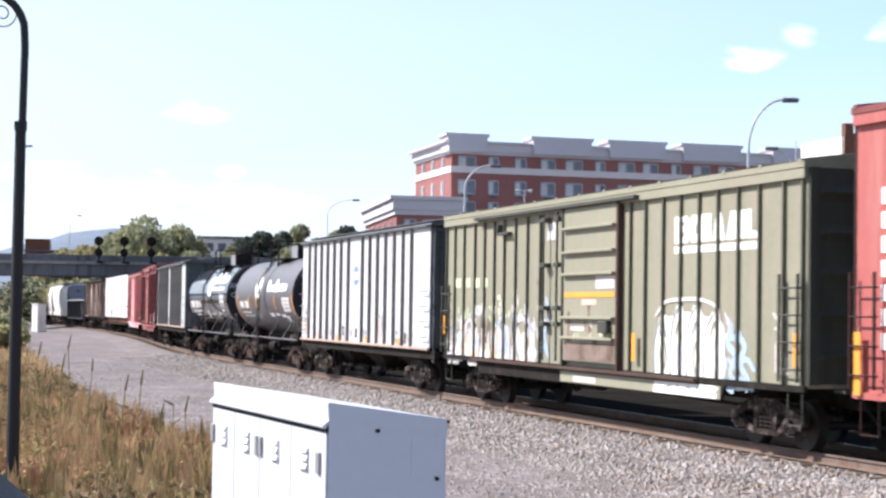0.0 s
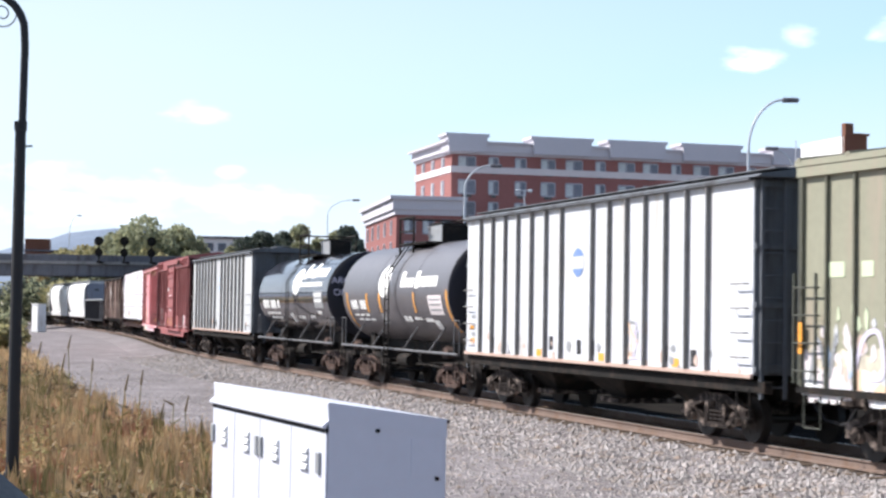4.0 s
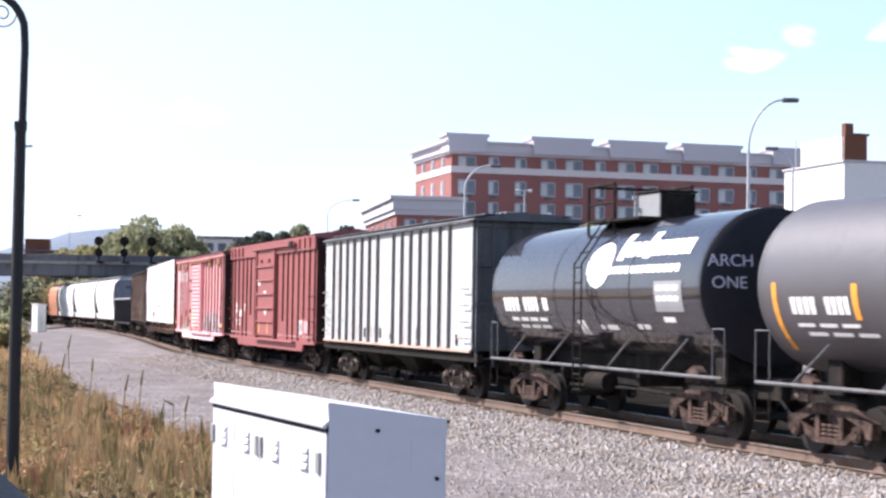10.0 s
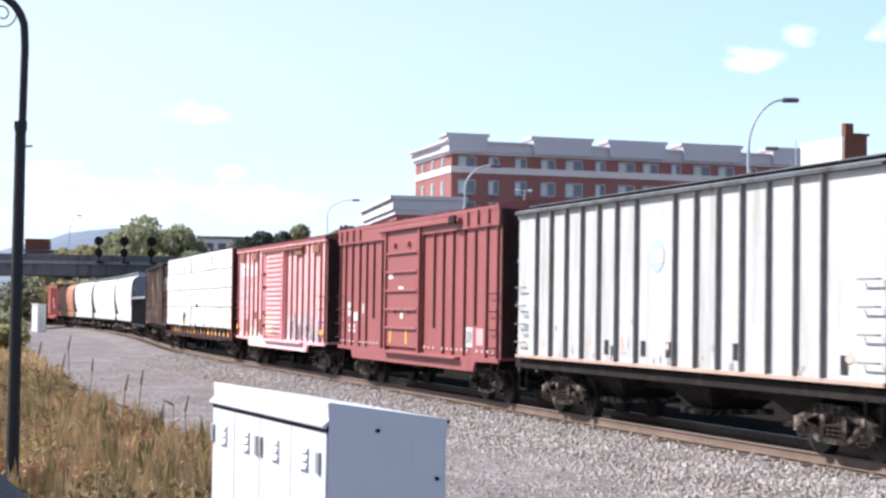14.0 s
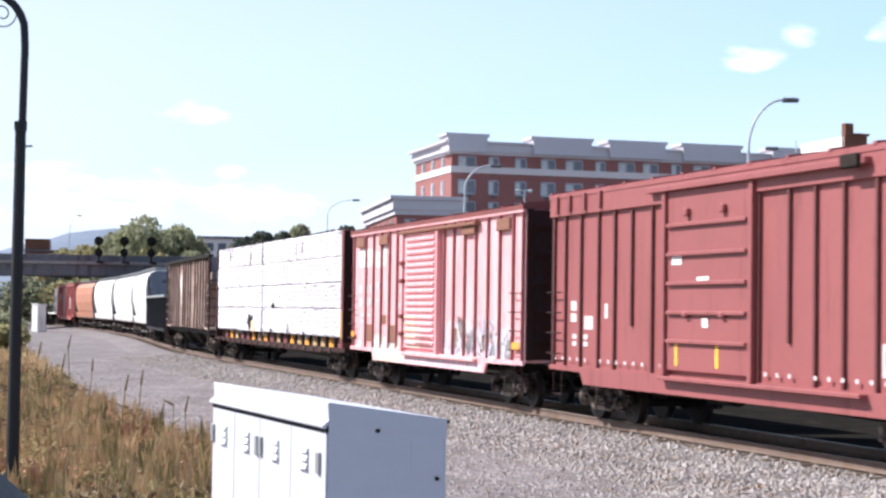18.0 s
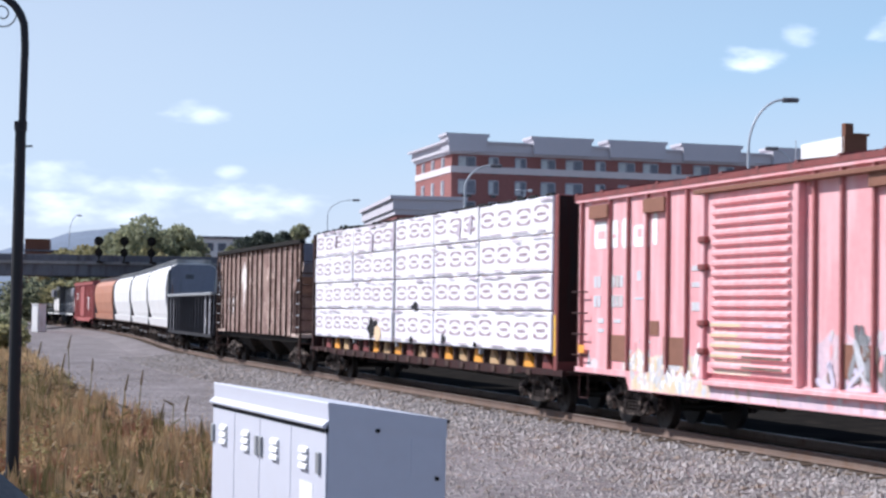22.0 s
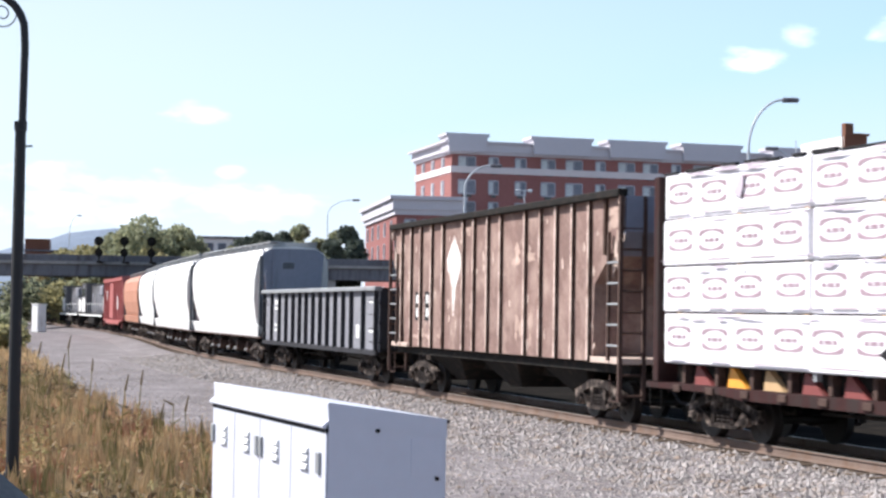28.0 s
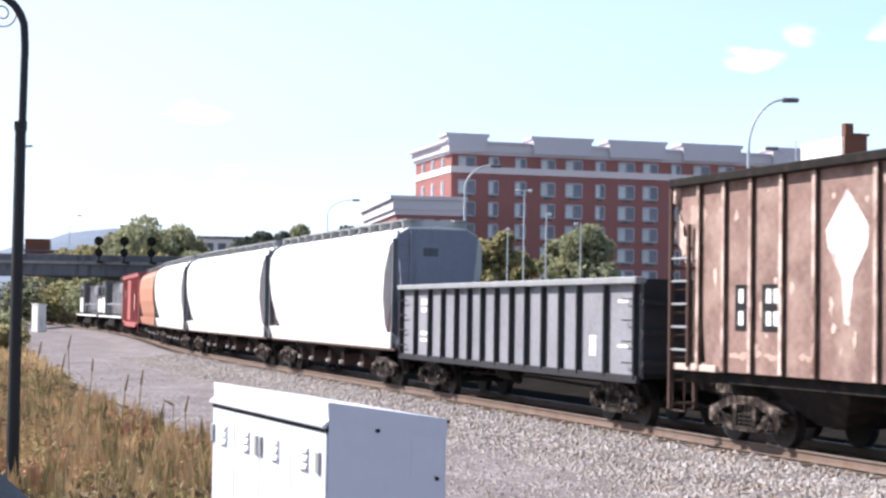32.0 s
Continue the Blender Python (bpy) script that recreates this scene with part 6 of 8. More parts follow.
def wrap_print(u, a, b, za, zb, y):
    """Printed ovals and bars along a bundle's wrap."""
    if "m" not in PRINT:
        bm = BM()
        n = 16
        o = [bm.verts.new((0.46 * max(-1, min(1, 1.25 * math.cos(2 * math.pi * i / n))), 0, 0.195 * max(-1, min(1, 1.25 * math.sin(2 * math.pi * i / n))))) for i in range(n)]
        q = [bm.verts.new((0.425 * math.cos(2 * math.pi * i / n), 0, 0.162 * math.sin(2 * math.pi * i / n))) for i in range(n)]
        for i in range(n):
            if i % 8 not in (0, 7):
                bm.faces.new((o[i], o[(i + 1) % n], q[(i + 1) % n], q[i]))
        for x0, x1 in ((-0.26, -0.14), (-0.1, 0.08), (0.12, 0.24)):
            box(bm, x0, x1, -0.001, 0.001, -0.04, 0.03)
        me = bpy.data.meshes.new("printed_mark")
        bm.to_mesh(me)
        bm.free()
        me.materials.append(M["print"])
        PRINT["m"] = me
    n = max(2, round((b - a) / 1.2))
    for i in range(n):
        part("printed_mark", PRINT["m"], None, u, at=pose(a + (b - a) * (i + 0.5) / n + 0.06 * math.sin(9 * i + 5 * za), y + 0.004, (za + zb) / 2 + 0.04 + 0.02 * math.sin(17 * i + 3 * b)))


def gondola():
    e, h = car("gondola", 185.5, 202.0, "faded black gondola with ribbed sides", "gondola car")
    zb, zt, w = 0.98, 2.84, 1.4
    for s in (1, -1):
        bm = BM()
        box(bm, -h, h, s * (w - 0.05), s * w, zb, zt)
        part("side_wall", bm, M["gond"], e)
        bm = BM()
        box(bm, -h - 0.05, h + 0.05, s * (w - 0.08), s * (w + 0.16), zt, zt + 0.14, 0.02)
        tagged(part("top_rail", bm, M["steel"], e), "worn pale top rail")
        bm = BM()
        box(bm, -h, h, s * w, s * (w + 0.1), zb - 0.1, zb + 0.06, 0.01)
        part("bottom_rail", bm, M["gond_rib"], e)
        # end wall and beams in black that holds the end's shade
        bm = BM()
        box(bm, s * (h - 0.06), s * h, -w, w, zb, zt + 0.1)
        part("end_wall", bm, M["gond_rib"], e)
        for z in (zb + 0.3, zb + 0.9, zb + 1.5):
            part("end_beam", box(BM(), s * h, s * (h + 0.1), -w, w, z - 0.06, z + 0.06), M["gond_rib"], e)
    # ribs blacker than the panels: the shade of their near faces is painted
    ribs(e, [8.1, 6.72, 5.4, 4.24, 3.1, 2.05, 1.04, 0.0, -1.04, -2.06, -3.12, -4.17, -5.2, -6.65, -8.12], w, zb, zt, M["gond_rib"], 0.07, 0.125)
    bm = BM()
    box(bm, -h, h, -w + 0.05, w - 0.05, zb, zb + 0.1)
    part("floor", bm, M["black"], e)
    underframe(e, h, 1.0)
    couplers(e, h)
    y = w + 0.004
    marks(e, y, [(6.1, 2.5, 0.5, 0.16), (6.1, 2.28, 0.5, 0.12), (6.1, 1.64, 0.6, 0.1), (6.1, 1.45, 0.6, 0.08), (-5.85, 1.58, 0.35, 0.42), (-7.4, 2.5, 0.5, 0.06), (-7.4, 1.6, 0.5, 0.06)], M["whitemark"])
    for x in (-h + 0.15, h - 0.6):
        ladder(e, x, w + 0.03, zb + 0.3, zt - 0.2, M["gond_rib"])
        stirrup(e, x, w, M["black"])


def brown_hopper():
    e, h = car("brown_hopper", 167.3, 183.9, "rusty brown ribbed hopper with a white diamond emblem", "hopper car")
    w, zb, zt = 1.4, 1.25, 4.62
    # sides: full length above, raked in at the ends below
    side = [(-h, zt), (-h, 3.97), (-h + 1.55, 2.86), (-h + 1.62, zb), (h - 1.15, zb), (h - 0.9, 3.05), (h, 4.3), (h, zt)]
    bm = BM()
    slab_y(bm, side, -w, w)
    part("body", bm, M["brown"], e)
    rib_xs = (7.35, 6.43, 5.5, 4.5, 3.5, 1.8, 0.95, -0.1, -1.05, -2.72, -3.7, -4.67, -5.63, -6.56)
    # near-black rib bodies: the shade of their near faces, put into the colour
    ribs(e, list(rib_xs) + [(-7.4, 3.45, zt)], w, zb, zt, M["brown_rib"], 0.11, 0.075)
    for x in rib_xs:
        part("worn_edge", box(BM(), x - 0.03, x + 0.06, w + 0.06, w + 0.08, zb + 0.02, zt - 0.03), M["worn_rib"], e)
    ribs(e, [(-h + 0.08, 4.0, zt), (h - 0.08, 4.3, zt)], w, zb, zt, M["worn_rib"], 0.12, 0.1)
    for s in (1, -1):
        part("top_chord", box(BM(), -h - 0.02, h + 0.02, s * (w - 0.05), s * (w + 0.17), zt - 0.02, zt + 0.14, 0.02), M["black"], e)
        part("side_sill", box(BM(), -h, h, s * (w - 0.35), s * (w - 0.15), zb - 0.22, zb - 0.01, 0.01), M["black"], e)
        part("slope_plate", slab_y(BM(), [(s * (h - 0.02), zt), (s * (h - 0.02), 3.9), (s * (h - 0.4), 3.42), (s * (h - 0.34), 3.42), (s * (h + 0.04), 3.9), (s * (h + 0.04), zt)], -w, w), M["slate"], e)
        part("end_platform", box(BM(), s * (h - 1.6), s * (h + 0.05), -w, w + 0.06, 1.23, 1.35, 0.01), M["pale_rust"], e)
        for y in (w + 0.1, w - 0.42):
            part("ladder_rail", box(BM(), s * (h - 0.02), s * (h + 0.06), y - 0.04, y + 0.04, 0.5, zt), M["brown_dark"], e)
        for y in (-w, -0.6, 0.6):
            part("end_post", box(BM(), s * (h - 0.12), s * h, y - 0.06, y + 0.06, 1.3, 3.9), M["brown_dark"], e)
        for k in range(9):
            part("rung", rod(BM(), (s * (h + 0.02), w - 0.42, 0.6 + 0.42 * k), (s * (h + 0.02), w + 0.1, 0.6 + 0.42 * k), 0.025, 6), M["brown_dark"], e)
        part("side_ladder_rail", box(BM(), s * (h - 0.62) - 0.04, s * (h - 0.62) + 0.04, w + 0.05, w + 0.11, 1.3, 3.9), M["brown_dark"], e)
        for k in range(5):
            xa, xb = sorted((s * (h - 0.62), s * h))
            part("grab_iron", rod(BM(), (xa, w + 0.1, 1.6 + 0.42 * k), (xb, w + 0.1, 1.6 + 0.42 * k), 0.025, 6), M["steel"], e)
    # peeled pale patches on the panels
    rng = random.Random(17)
    for i, (x, z, rx, rz) in enumerate(((-2.1, 3.55, 0.35, 0.3), (-3.0, 3.5, 0.5, 0.12), (-2.3, 1.75, 0.3, 0.4), (-2.9, 1.9, 0.22, 0.6), (1.2, 1.75, 0.2, 0.45), (5.8, 1.6, 0.5, 0.2), (3.9, 1.6, 0.25, 0.12), (7.5, 3.7, 0.25, 0.5), (-7.6, 4.1, 0.4, 0.3), (-5.6, 2.3, 0.15, 0.5), (1.5, 4.2, 0.3, 0.2), (4.8, 1.5, 0.3, 0.1))):
        for k in range(4):
            cx, cz, q = x + rx * rng.uniform(-0.8, 0.8), z + rz * rng.uniform(-0.8, 0.8), rng.uniform(0.35, 0.7)
            pts = [(cx + rx * q * rng.uniform(0.4, 1.1) * math.cos(6.283 * j / 10), max(zb, cz + rz * q * rng.uniform(0.4, 1.1) * math.sin(6.283 * j / 10))) for j in range(10)]
            part("peeled_patch", slab_y(BM(), pts, w, w + 0.003 + 0.0006 * (4 * i + k) / 4), M["peeled"], e)
    for i in range(3):
        x = (i - 1) * h * 0.52
        bm = BM()
        a = [bm.verts.new(v) for v in ((x - 1.6, -1.25, zb), (x + 1.6, -1.25, zb), (x + 1.6, 1.25, zb), (x - 1.6, 1.25, zb))]
        b = [bm.verts.new(v) for v in ((x - 0.4, -0.6, 0.42), (x + 0.4, -0.6, 0.42), (x + 0.4, 0.6, 0.42), (x - 0.4, 0.6, 0.42))]
        for j in range(4):
            bm.faces.new((a[j], b[j], b[(j + 1) % 4], a[(j + 1) % 4]))
        bm.faces.new(b)
        bmesh.ops.recalc_face_normals(bm, faces=bm.faces)
        part("outlet_bay", bm, M["black"], e)
    underframe(e, h, 1.05, False)
    couplers(e, h)
    for x in (-h + 0.05, h - 0.5):
        stirrup(e, x, w + 0.08, M["brown_dark"])
    y = w + 0.004
    part("emblem", slab_y(BM(), [(2.66, 4.25), (3.25, 3.62), (3.2, 3.35), (2.8, 2.85), (2.74, 2.15), (2.58, 2.1), (2.5, 2.85), (2.1, 3.35), (2.06, 3.62)], y, y + 0.005), M["worn_white"], e)
    part("number_panel", box(BM(), 4.55, 5.2, y, y + 0.005, 1.98, 2.78), M["dark"], e)
    part("number_panel", box(BM(), 5.42, 6.1, y, y + 0.005, 1.98, 2.78), M["dark"], e)
    for x in (5.98, 5.68, 5.06, 4.82):
        for z in (2.2, 2.58):
            part("lettering", box(BM(), x - 0.16, x, y + 0.005, y + 0.009, z - 0.12, z + 0.12), M["whitemark"], e)
    # peeled pale paint, thickest along the raked ends
    rng = random.Random(3)
    spots = [(rng.uniform(-h + 1.2, h - 1.2), rng.uniform(1.4, 4.4), rng.uniform(0.02, 0.09)) for i in range(55)]
    spots += [(s * (h - 0.1 - 0.55 * q), 3.85 - 0.75 * q, rng.uniform(0.1, 0.2)) for q in (0, 0.2, 0.4, 0.6, 0.8) for s in (-1, 1)]
    for x, z, r in spots:
        k = 9
        part("peeled_paint", slab_y(BM(), [(x + r * rng.uniform(0.3, 1.3) * math.cos(2 * math.pi * q / k), z + 1.5 * r * rng.uniform(0.3, 1.6) * math.sin(2 * math.pi * q / k)) for q in range(k)], y, y + 0.003), M["pale_rust"], e)


def red_boxcar():
    xs = [6.97, 6.13, 5.21, 4.4, (3.58, 2.0, 4.3), 2.65, -1.52, (-2.51, 1.8, 4.5), -3.33, -4.17, -5.09, (-5.93, 1.9, 4.3), -6.81, -7.6, 7.6]
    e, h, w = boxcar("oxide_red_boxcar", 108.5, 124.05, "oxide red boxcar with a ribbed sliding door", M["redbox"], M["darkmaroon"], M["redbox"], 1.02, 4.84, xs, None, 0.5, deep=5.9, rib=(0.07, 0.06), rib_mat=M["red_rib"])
    y = w + 0.004
    for x in (7.3, 6.6, 5.8, 5.0, -5.5, -6.3, -7.1):
        part("chord_stub", box(BM(), x - 0.06, x + 0.06, w + 0.08, w + 0.15, 4.42, 4.78, 0.01), M["redbox"], e)
    door = part("door", box(BM(), -1.3, 1.85, w, w + 0.1, 1.2, 4.55, 0.02), M["redbox"], e)
    for z in (1.75, 2.28, 2.82, 3.36, 3.9):
        part("door_rib", box(BM(), -1.25, 1.8, w + 0.1, w + 0.17, z - 0.035, z + 0.035, 0.01), M["redbox"], door)
    for x in (-1.4, 1.95):
        part("door_post", box(BM(), x - 0.07, x + 0.07, w + 0.002, w + 0.16, 1.1, 4.6, 0.01), M["redbox"], e)
    for x in (1.45, -0.15):
        tagged(part("door_stripe", box(BM(), x - 0.06, x + 0.06, w + 0.101, w + 0.107, 1.3, 1.72), M["yellow"], door), "yellow stripe")
    for x in (1.0, -0.4):
        part("door_hook", box(BM(), x - 0.08, x + 0.08, w + 0.1, w + 0.19, 4.05, 4.2, 0.02), M["redbox"], door)
        part("door_hook", box(BM(), x - 0.08, x + 0.08, w + 0.1, w + 0.19, 2.2, 2.3, 0.02), M["redbox"], door)
    marks(e, w + 0.105, [(1.45, 3.25, 0.4, 0.16), (0.4, 2.9, 0.45, 0.07), (0.3, 2.1, 0.22, 0.16)], M["whitemark"])
    part("door_track", box(BM(), -5.0, 2.6, w + 0.002, w + 0.22, 4.55, 4.66, 0.01), M["redbox"], e)
    part("door_track", box(BM(), -4.9, 2.05, w + 0.06, w + 0.22, 1.02, 1.09, 0.01), M["redbox"], e)
    part("track_roller", box(BM(), -4.9, -4.4, w + 0.2, w + 0.28, 4.5, 4.72, 0.02), M["black"], e)
    marks(e, y, [(6.55, 2.4, 0.3, 0.2), (6.55, 2.15, 0.3, 0.18), (5.75, 2.05, 0.45, 0.28), (4.85, 2.3, 0.16, 0.3), (6.5, 1.75, 0.22, 0.1), (6.5, 1.6, 0.22, 0.1), (5.9, 1.75, 0.22, 0.1), (5.9, 1.6, 0.22, 0.1), (-5.45, 1.6, 0.5, 0.5)], M["bandstone"])
    marks(e, y + 0.008, [(-5.45, 1.6, 0.34, 0.3)], M["steel"])
    marks(e, y, [(-6.25, 1.62, 0.5, 0.42)], M["cpred"])
    marks(e, w + 0.062, [(7.4 - 0.4 * i, 1.27, 0.08, 0.07) for i in range(38) if i % 7 != 5], M["bandstone"], "rivet_mark")


def faded_boxcar():
    xs = [7.55, 6.12, 5.25, 4.38, 3.5, 2.7, -1.75, -2.56, -3.45, -4.32, -5.25, -6.1, -7.03, -7.7]
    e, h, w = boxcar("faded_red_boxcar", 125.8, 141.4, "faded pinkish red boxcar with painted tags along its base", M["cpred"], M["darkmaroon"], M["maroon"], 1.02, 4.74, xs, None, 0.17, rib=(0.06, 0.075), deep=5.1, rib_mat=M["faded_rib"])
    y = w + 0.004
    door = part("door", box(BM(), -1.2, 1.8, w, w + 0.08, 1.2, 4.42, 0.02), M["cpred"], e)
    for i in range(17):
        z = 1.3 + 0.18 * i
        part("door_corrugation", prism(BM(), [(w + 0.08, z), (w + 0.15, z + 0.03), (w + 0.15, z + 0.08), (w + 0.08, z + 0.12)], -1.1, 1.55), M["cpred"], door)
    for x in (-1.35, 1.9):
        part("door_post", box(BM(), x - 0.07, x + 0.07, w + 0.002, w + 0.15, 1.1, 4.45, 0.01), M["cpred"], e)
    for z in (1.6, 2.1, 3.1, 3.6):
        part("bar_keeper", box(BM(), 1.72, 1.98, w + 0.08, w + 0.2, z - 0.06, z + 0.06, 0.02), M["maroon"], e)
    part("door_track", box(BM(), -4.6, 2.2, w + 0.002, w + 0.19, 4.42, 4.5, 0.01), M["patch"], e)
    part("door_track", box(BM(), -4.6, 1.8, w + 0.06, w + 0.18, 1.0, 1.08, 0.01), M["cpred"], e)
    # large lettering as plain rounded shapes
    for x0, x1, za, zb2, cut in ((6.97, 6.36, 3.58, 4.14, 1), (6.24, 5.8, 3.58, 4.14, 2), (5.62, 5.2, 3.56, 4.16, 2), (5.08, 4.62, 3.56, 4.0, 1), (4.5, 4.32, 3.56, 4.14, 0), (4.22, 4.0, 3.58, 4.2, 0)):
        part("lettering", slab_y(BM(), [(x0 - 0.08, za), (x1, za), (x1, zb2 - 0.06), (x1 + 0.06, zb2), (x0 - 0.08, zb2), (x0, zb2 - 0.08), (x0, za + 0.08)], y, y + 0.006), M["whitemark"], e)
        if cut:
            part("letter_gap", box(BM(), x1 + 0.08, x0 - 0.2, y + 0.006, y + 0.008, za + 0.2, za + (0.36 if cut == 1 else 0.28)), M["cpred"], e)
    for x0, x1 in ((6.12, 7.05), (3.52, 4.45), (-4.38, -3.38), (-6.95, -6.02)):
        tagged(part("gusset", box(BM(), x0, x1, w + 0.002, w + 0.115, 4.2, 4.48, 0.01), M["patch"], e), "brown repaired gusset plate")
    for x0, x1 in ((5.4, 6.2), (2.8, 3.7), (-3.36, -2.5)):
        part("repair_patch", box(BM(), x0, x1, y, y + 0.012, 1.3, 1.82), M["patch"], e)
    part("repair_patch", box(BM(), 3.9, 4.28, y, y + 0.012, 1.84, 2.12), M["patch"], e)
    for i in range(2):
        lettering(e, y, 6.9, 2.9 - 0.4 * i, 2, 0.24, M["hopper"])
        lettering(e, y, 6.0, 2.9 - 0.4 * i, 3, 0.24, M["hopper"])
    marks(e, y, [(6.6, 2.1, 0.3, 0.1), (6.6, 1.9, 0.3, 0.08), (5.8, 2.1, 0.35, 0.08), (4.8, 3.0, 0.2, 0.2), (4.8, 2.55, 0.4, 0.05), (2.3, 3.1, 0.5, 0.1), (2.3, 2.8, 0.5, 0.1), (2.3, 2.4, 0.5, 0.16)], M["hopper"])
    wash(e, y - 0.003, -7.05, -1.75, 1.1, 1.95, M["pinkwash"], 6)
    wash(e, y - 0.003, 1.95, 5.5, 1.1, 1.5, M["creamwash"], 7)
    wash(e, w + 0.06, 1.7, 5.0, 0.77, 1.08, M["creamwash"], 8)
    wash(e, w + 0.06, -4.9, 1.7, 0.77, 0.95, M["pinkwash"], 9)
    bay_paint(e, y, -7.0, -1.75, ((1.12, 1.55, ("lilac", "bandstone", "steel", "rustpanel", "lilac"), 12, 0.12), (1.5, 1.95, ("lilac", "bandstone", "steel", "cpred"), 9, 0.1), (1.9, 2.2, ("bandstone", "cpred"), 2, 0.1)), 77)
    rng = random.Random(86)
    for k in range(26):
        x, z = rng.uniform(-6.9, -1.9), rng.uniform(1.2, 1.8)
        line = [(x + rng.uniform(-0.32, 0.32), min(2.12, max(1.14, z + rng.uniform(-0.45, 0.45)))) for q in range(rng.randint(3, 5))]
        spray(e, y, line, rng.uniform(0.06, 0.13), M[rng.choice(("bandstone", "lilac", "hopper", "lilac", "steel", "rustpanel"))], 0.013 + 0.0005 * k)
    bay_paint(e, y, 1.95, 5.4, ((1.12, 1.45, ("hopper", "bandstone", "whitemark", "hopper", "limespray"), 32, 0.09), (1.4, 1.75, ("hopper", "cpred", "bandstone"), 9, 0.06)), 78)
    bay_paint(e, y, 5.4, 7.3, ((1.12, 1.6, ("hopper", "bandstone", "cpred"), 4, 0.13),), 81)
    bay_paint(e, w + 0.06, 1.9, 5.0, ((0.84, 1.12, ("hopper", "bandstone", "whitemark", "limespray"), 32, 0.09),), 79)
    bay_paint(e, w + 0.06, -4.8, 1.8, ((0.84, 1.0, ("bandstone", "cpred", "pale_rust"), 2, 0.1),), 84)
    for i in range(5):
        z = 1.3 + 0.18 * i
        if i > 0:
            part("sprayed_patch", box(BM(), 0.45 + 0.1 * (i % 2), 1.55, w + 0.15, w + 0.152, z + 0.03, z + 0.08), M["limespray"], door)
        part("sprayed_patch", box(BM(), -0.95, 0.42 if i < 3 else -0.3, w + 0.15, w + 0.152, z + 0.03, z + 0.08), M["rustpanel" if i < 2 else "pinkwash"], door)
    wash(e, w + 0.0805, 0.2, 1.55, 1.22, 1.95, M["creamwash"], 10)
    spray(e, y, [(2.4, 1.2), (2.2, 1.7), (2.0, 1.5)], 0.14, M["whitemark"], 0.012)
    marks(e, w + 0.09, [(-7.4, 1.46, 0.5, 0.17), (h - 0.4, 1.5, 0.3, 0.17)], M["amber"], "reflector")


def orange_car():
    e, h = curved_hopper("orange_hopper", 260.7, 277.7, "orange covered hopper with bulging sides", M["orange"], M["orange"], 4.55)


def far_red_car():
    h = 9.0
    e, h, w = boxcar("bright_red_boxcar", 279.3, 297.4, "bright red boxcar coupled behind a locomotive", M["red"], M["red"], M["red"], 1.02, 4.75, [-8.5 + 1.3 * i for i in range(14)], None)
    bm = BM()
    box(bm, -1.6, 1.6, w, w + 0.12, 1.25, 4.3, 0.02)
    part("door", bm, M["red"], e)
    marks(e, w + 0.02, [(5.2, 3.3, 1.2, 0.8), (-5.0, 2.6, 0.8, 1.2)], M["whitemark"], "lettering")


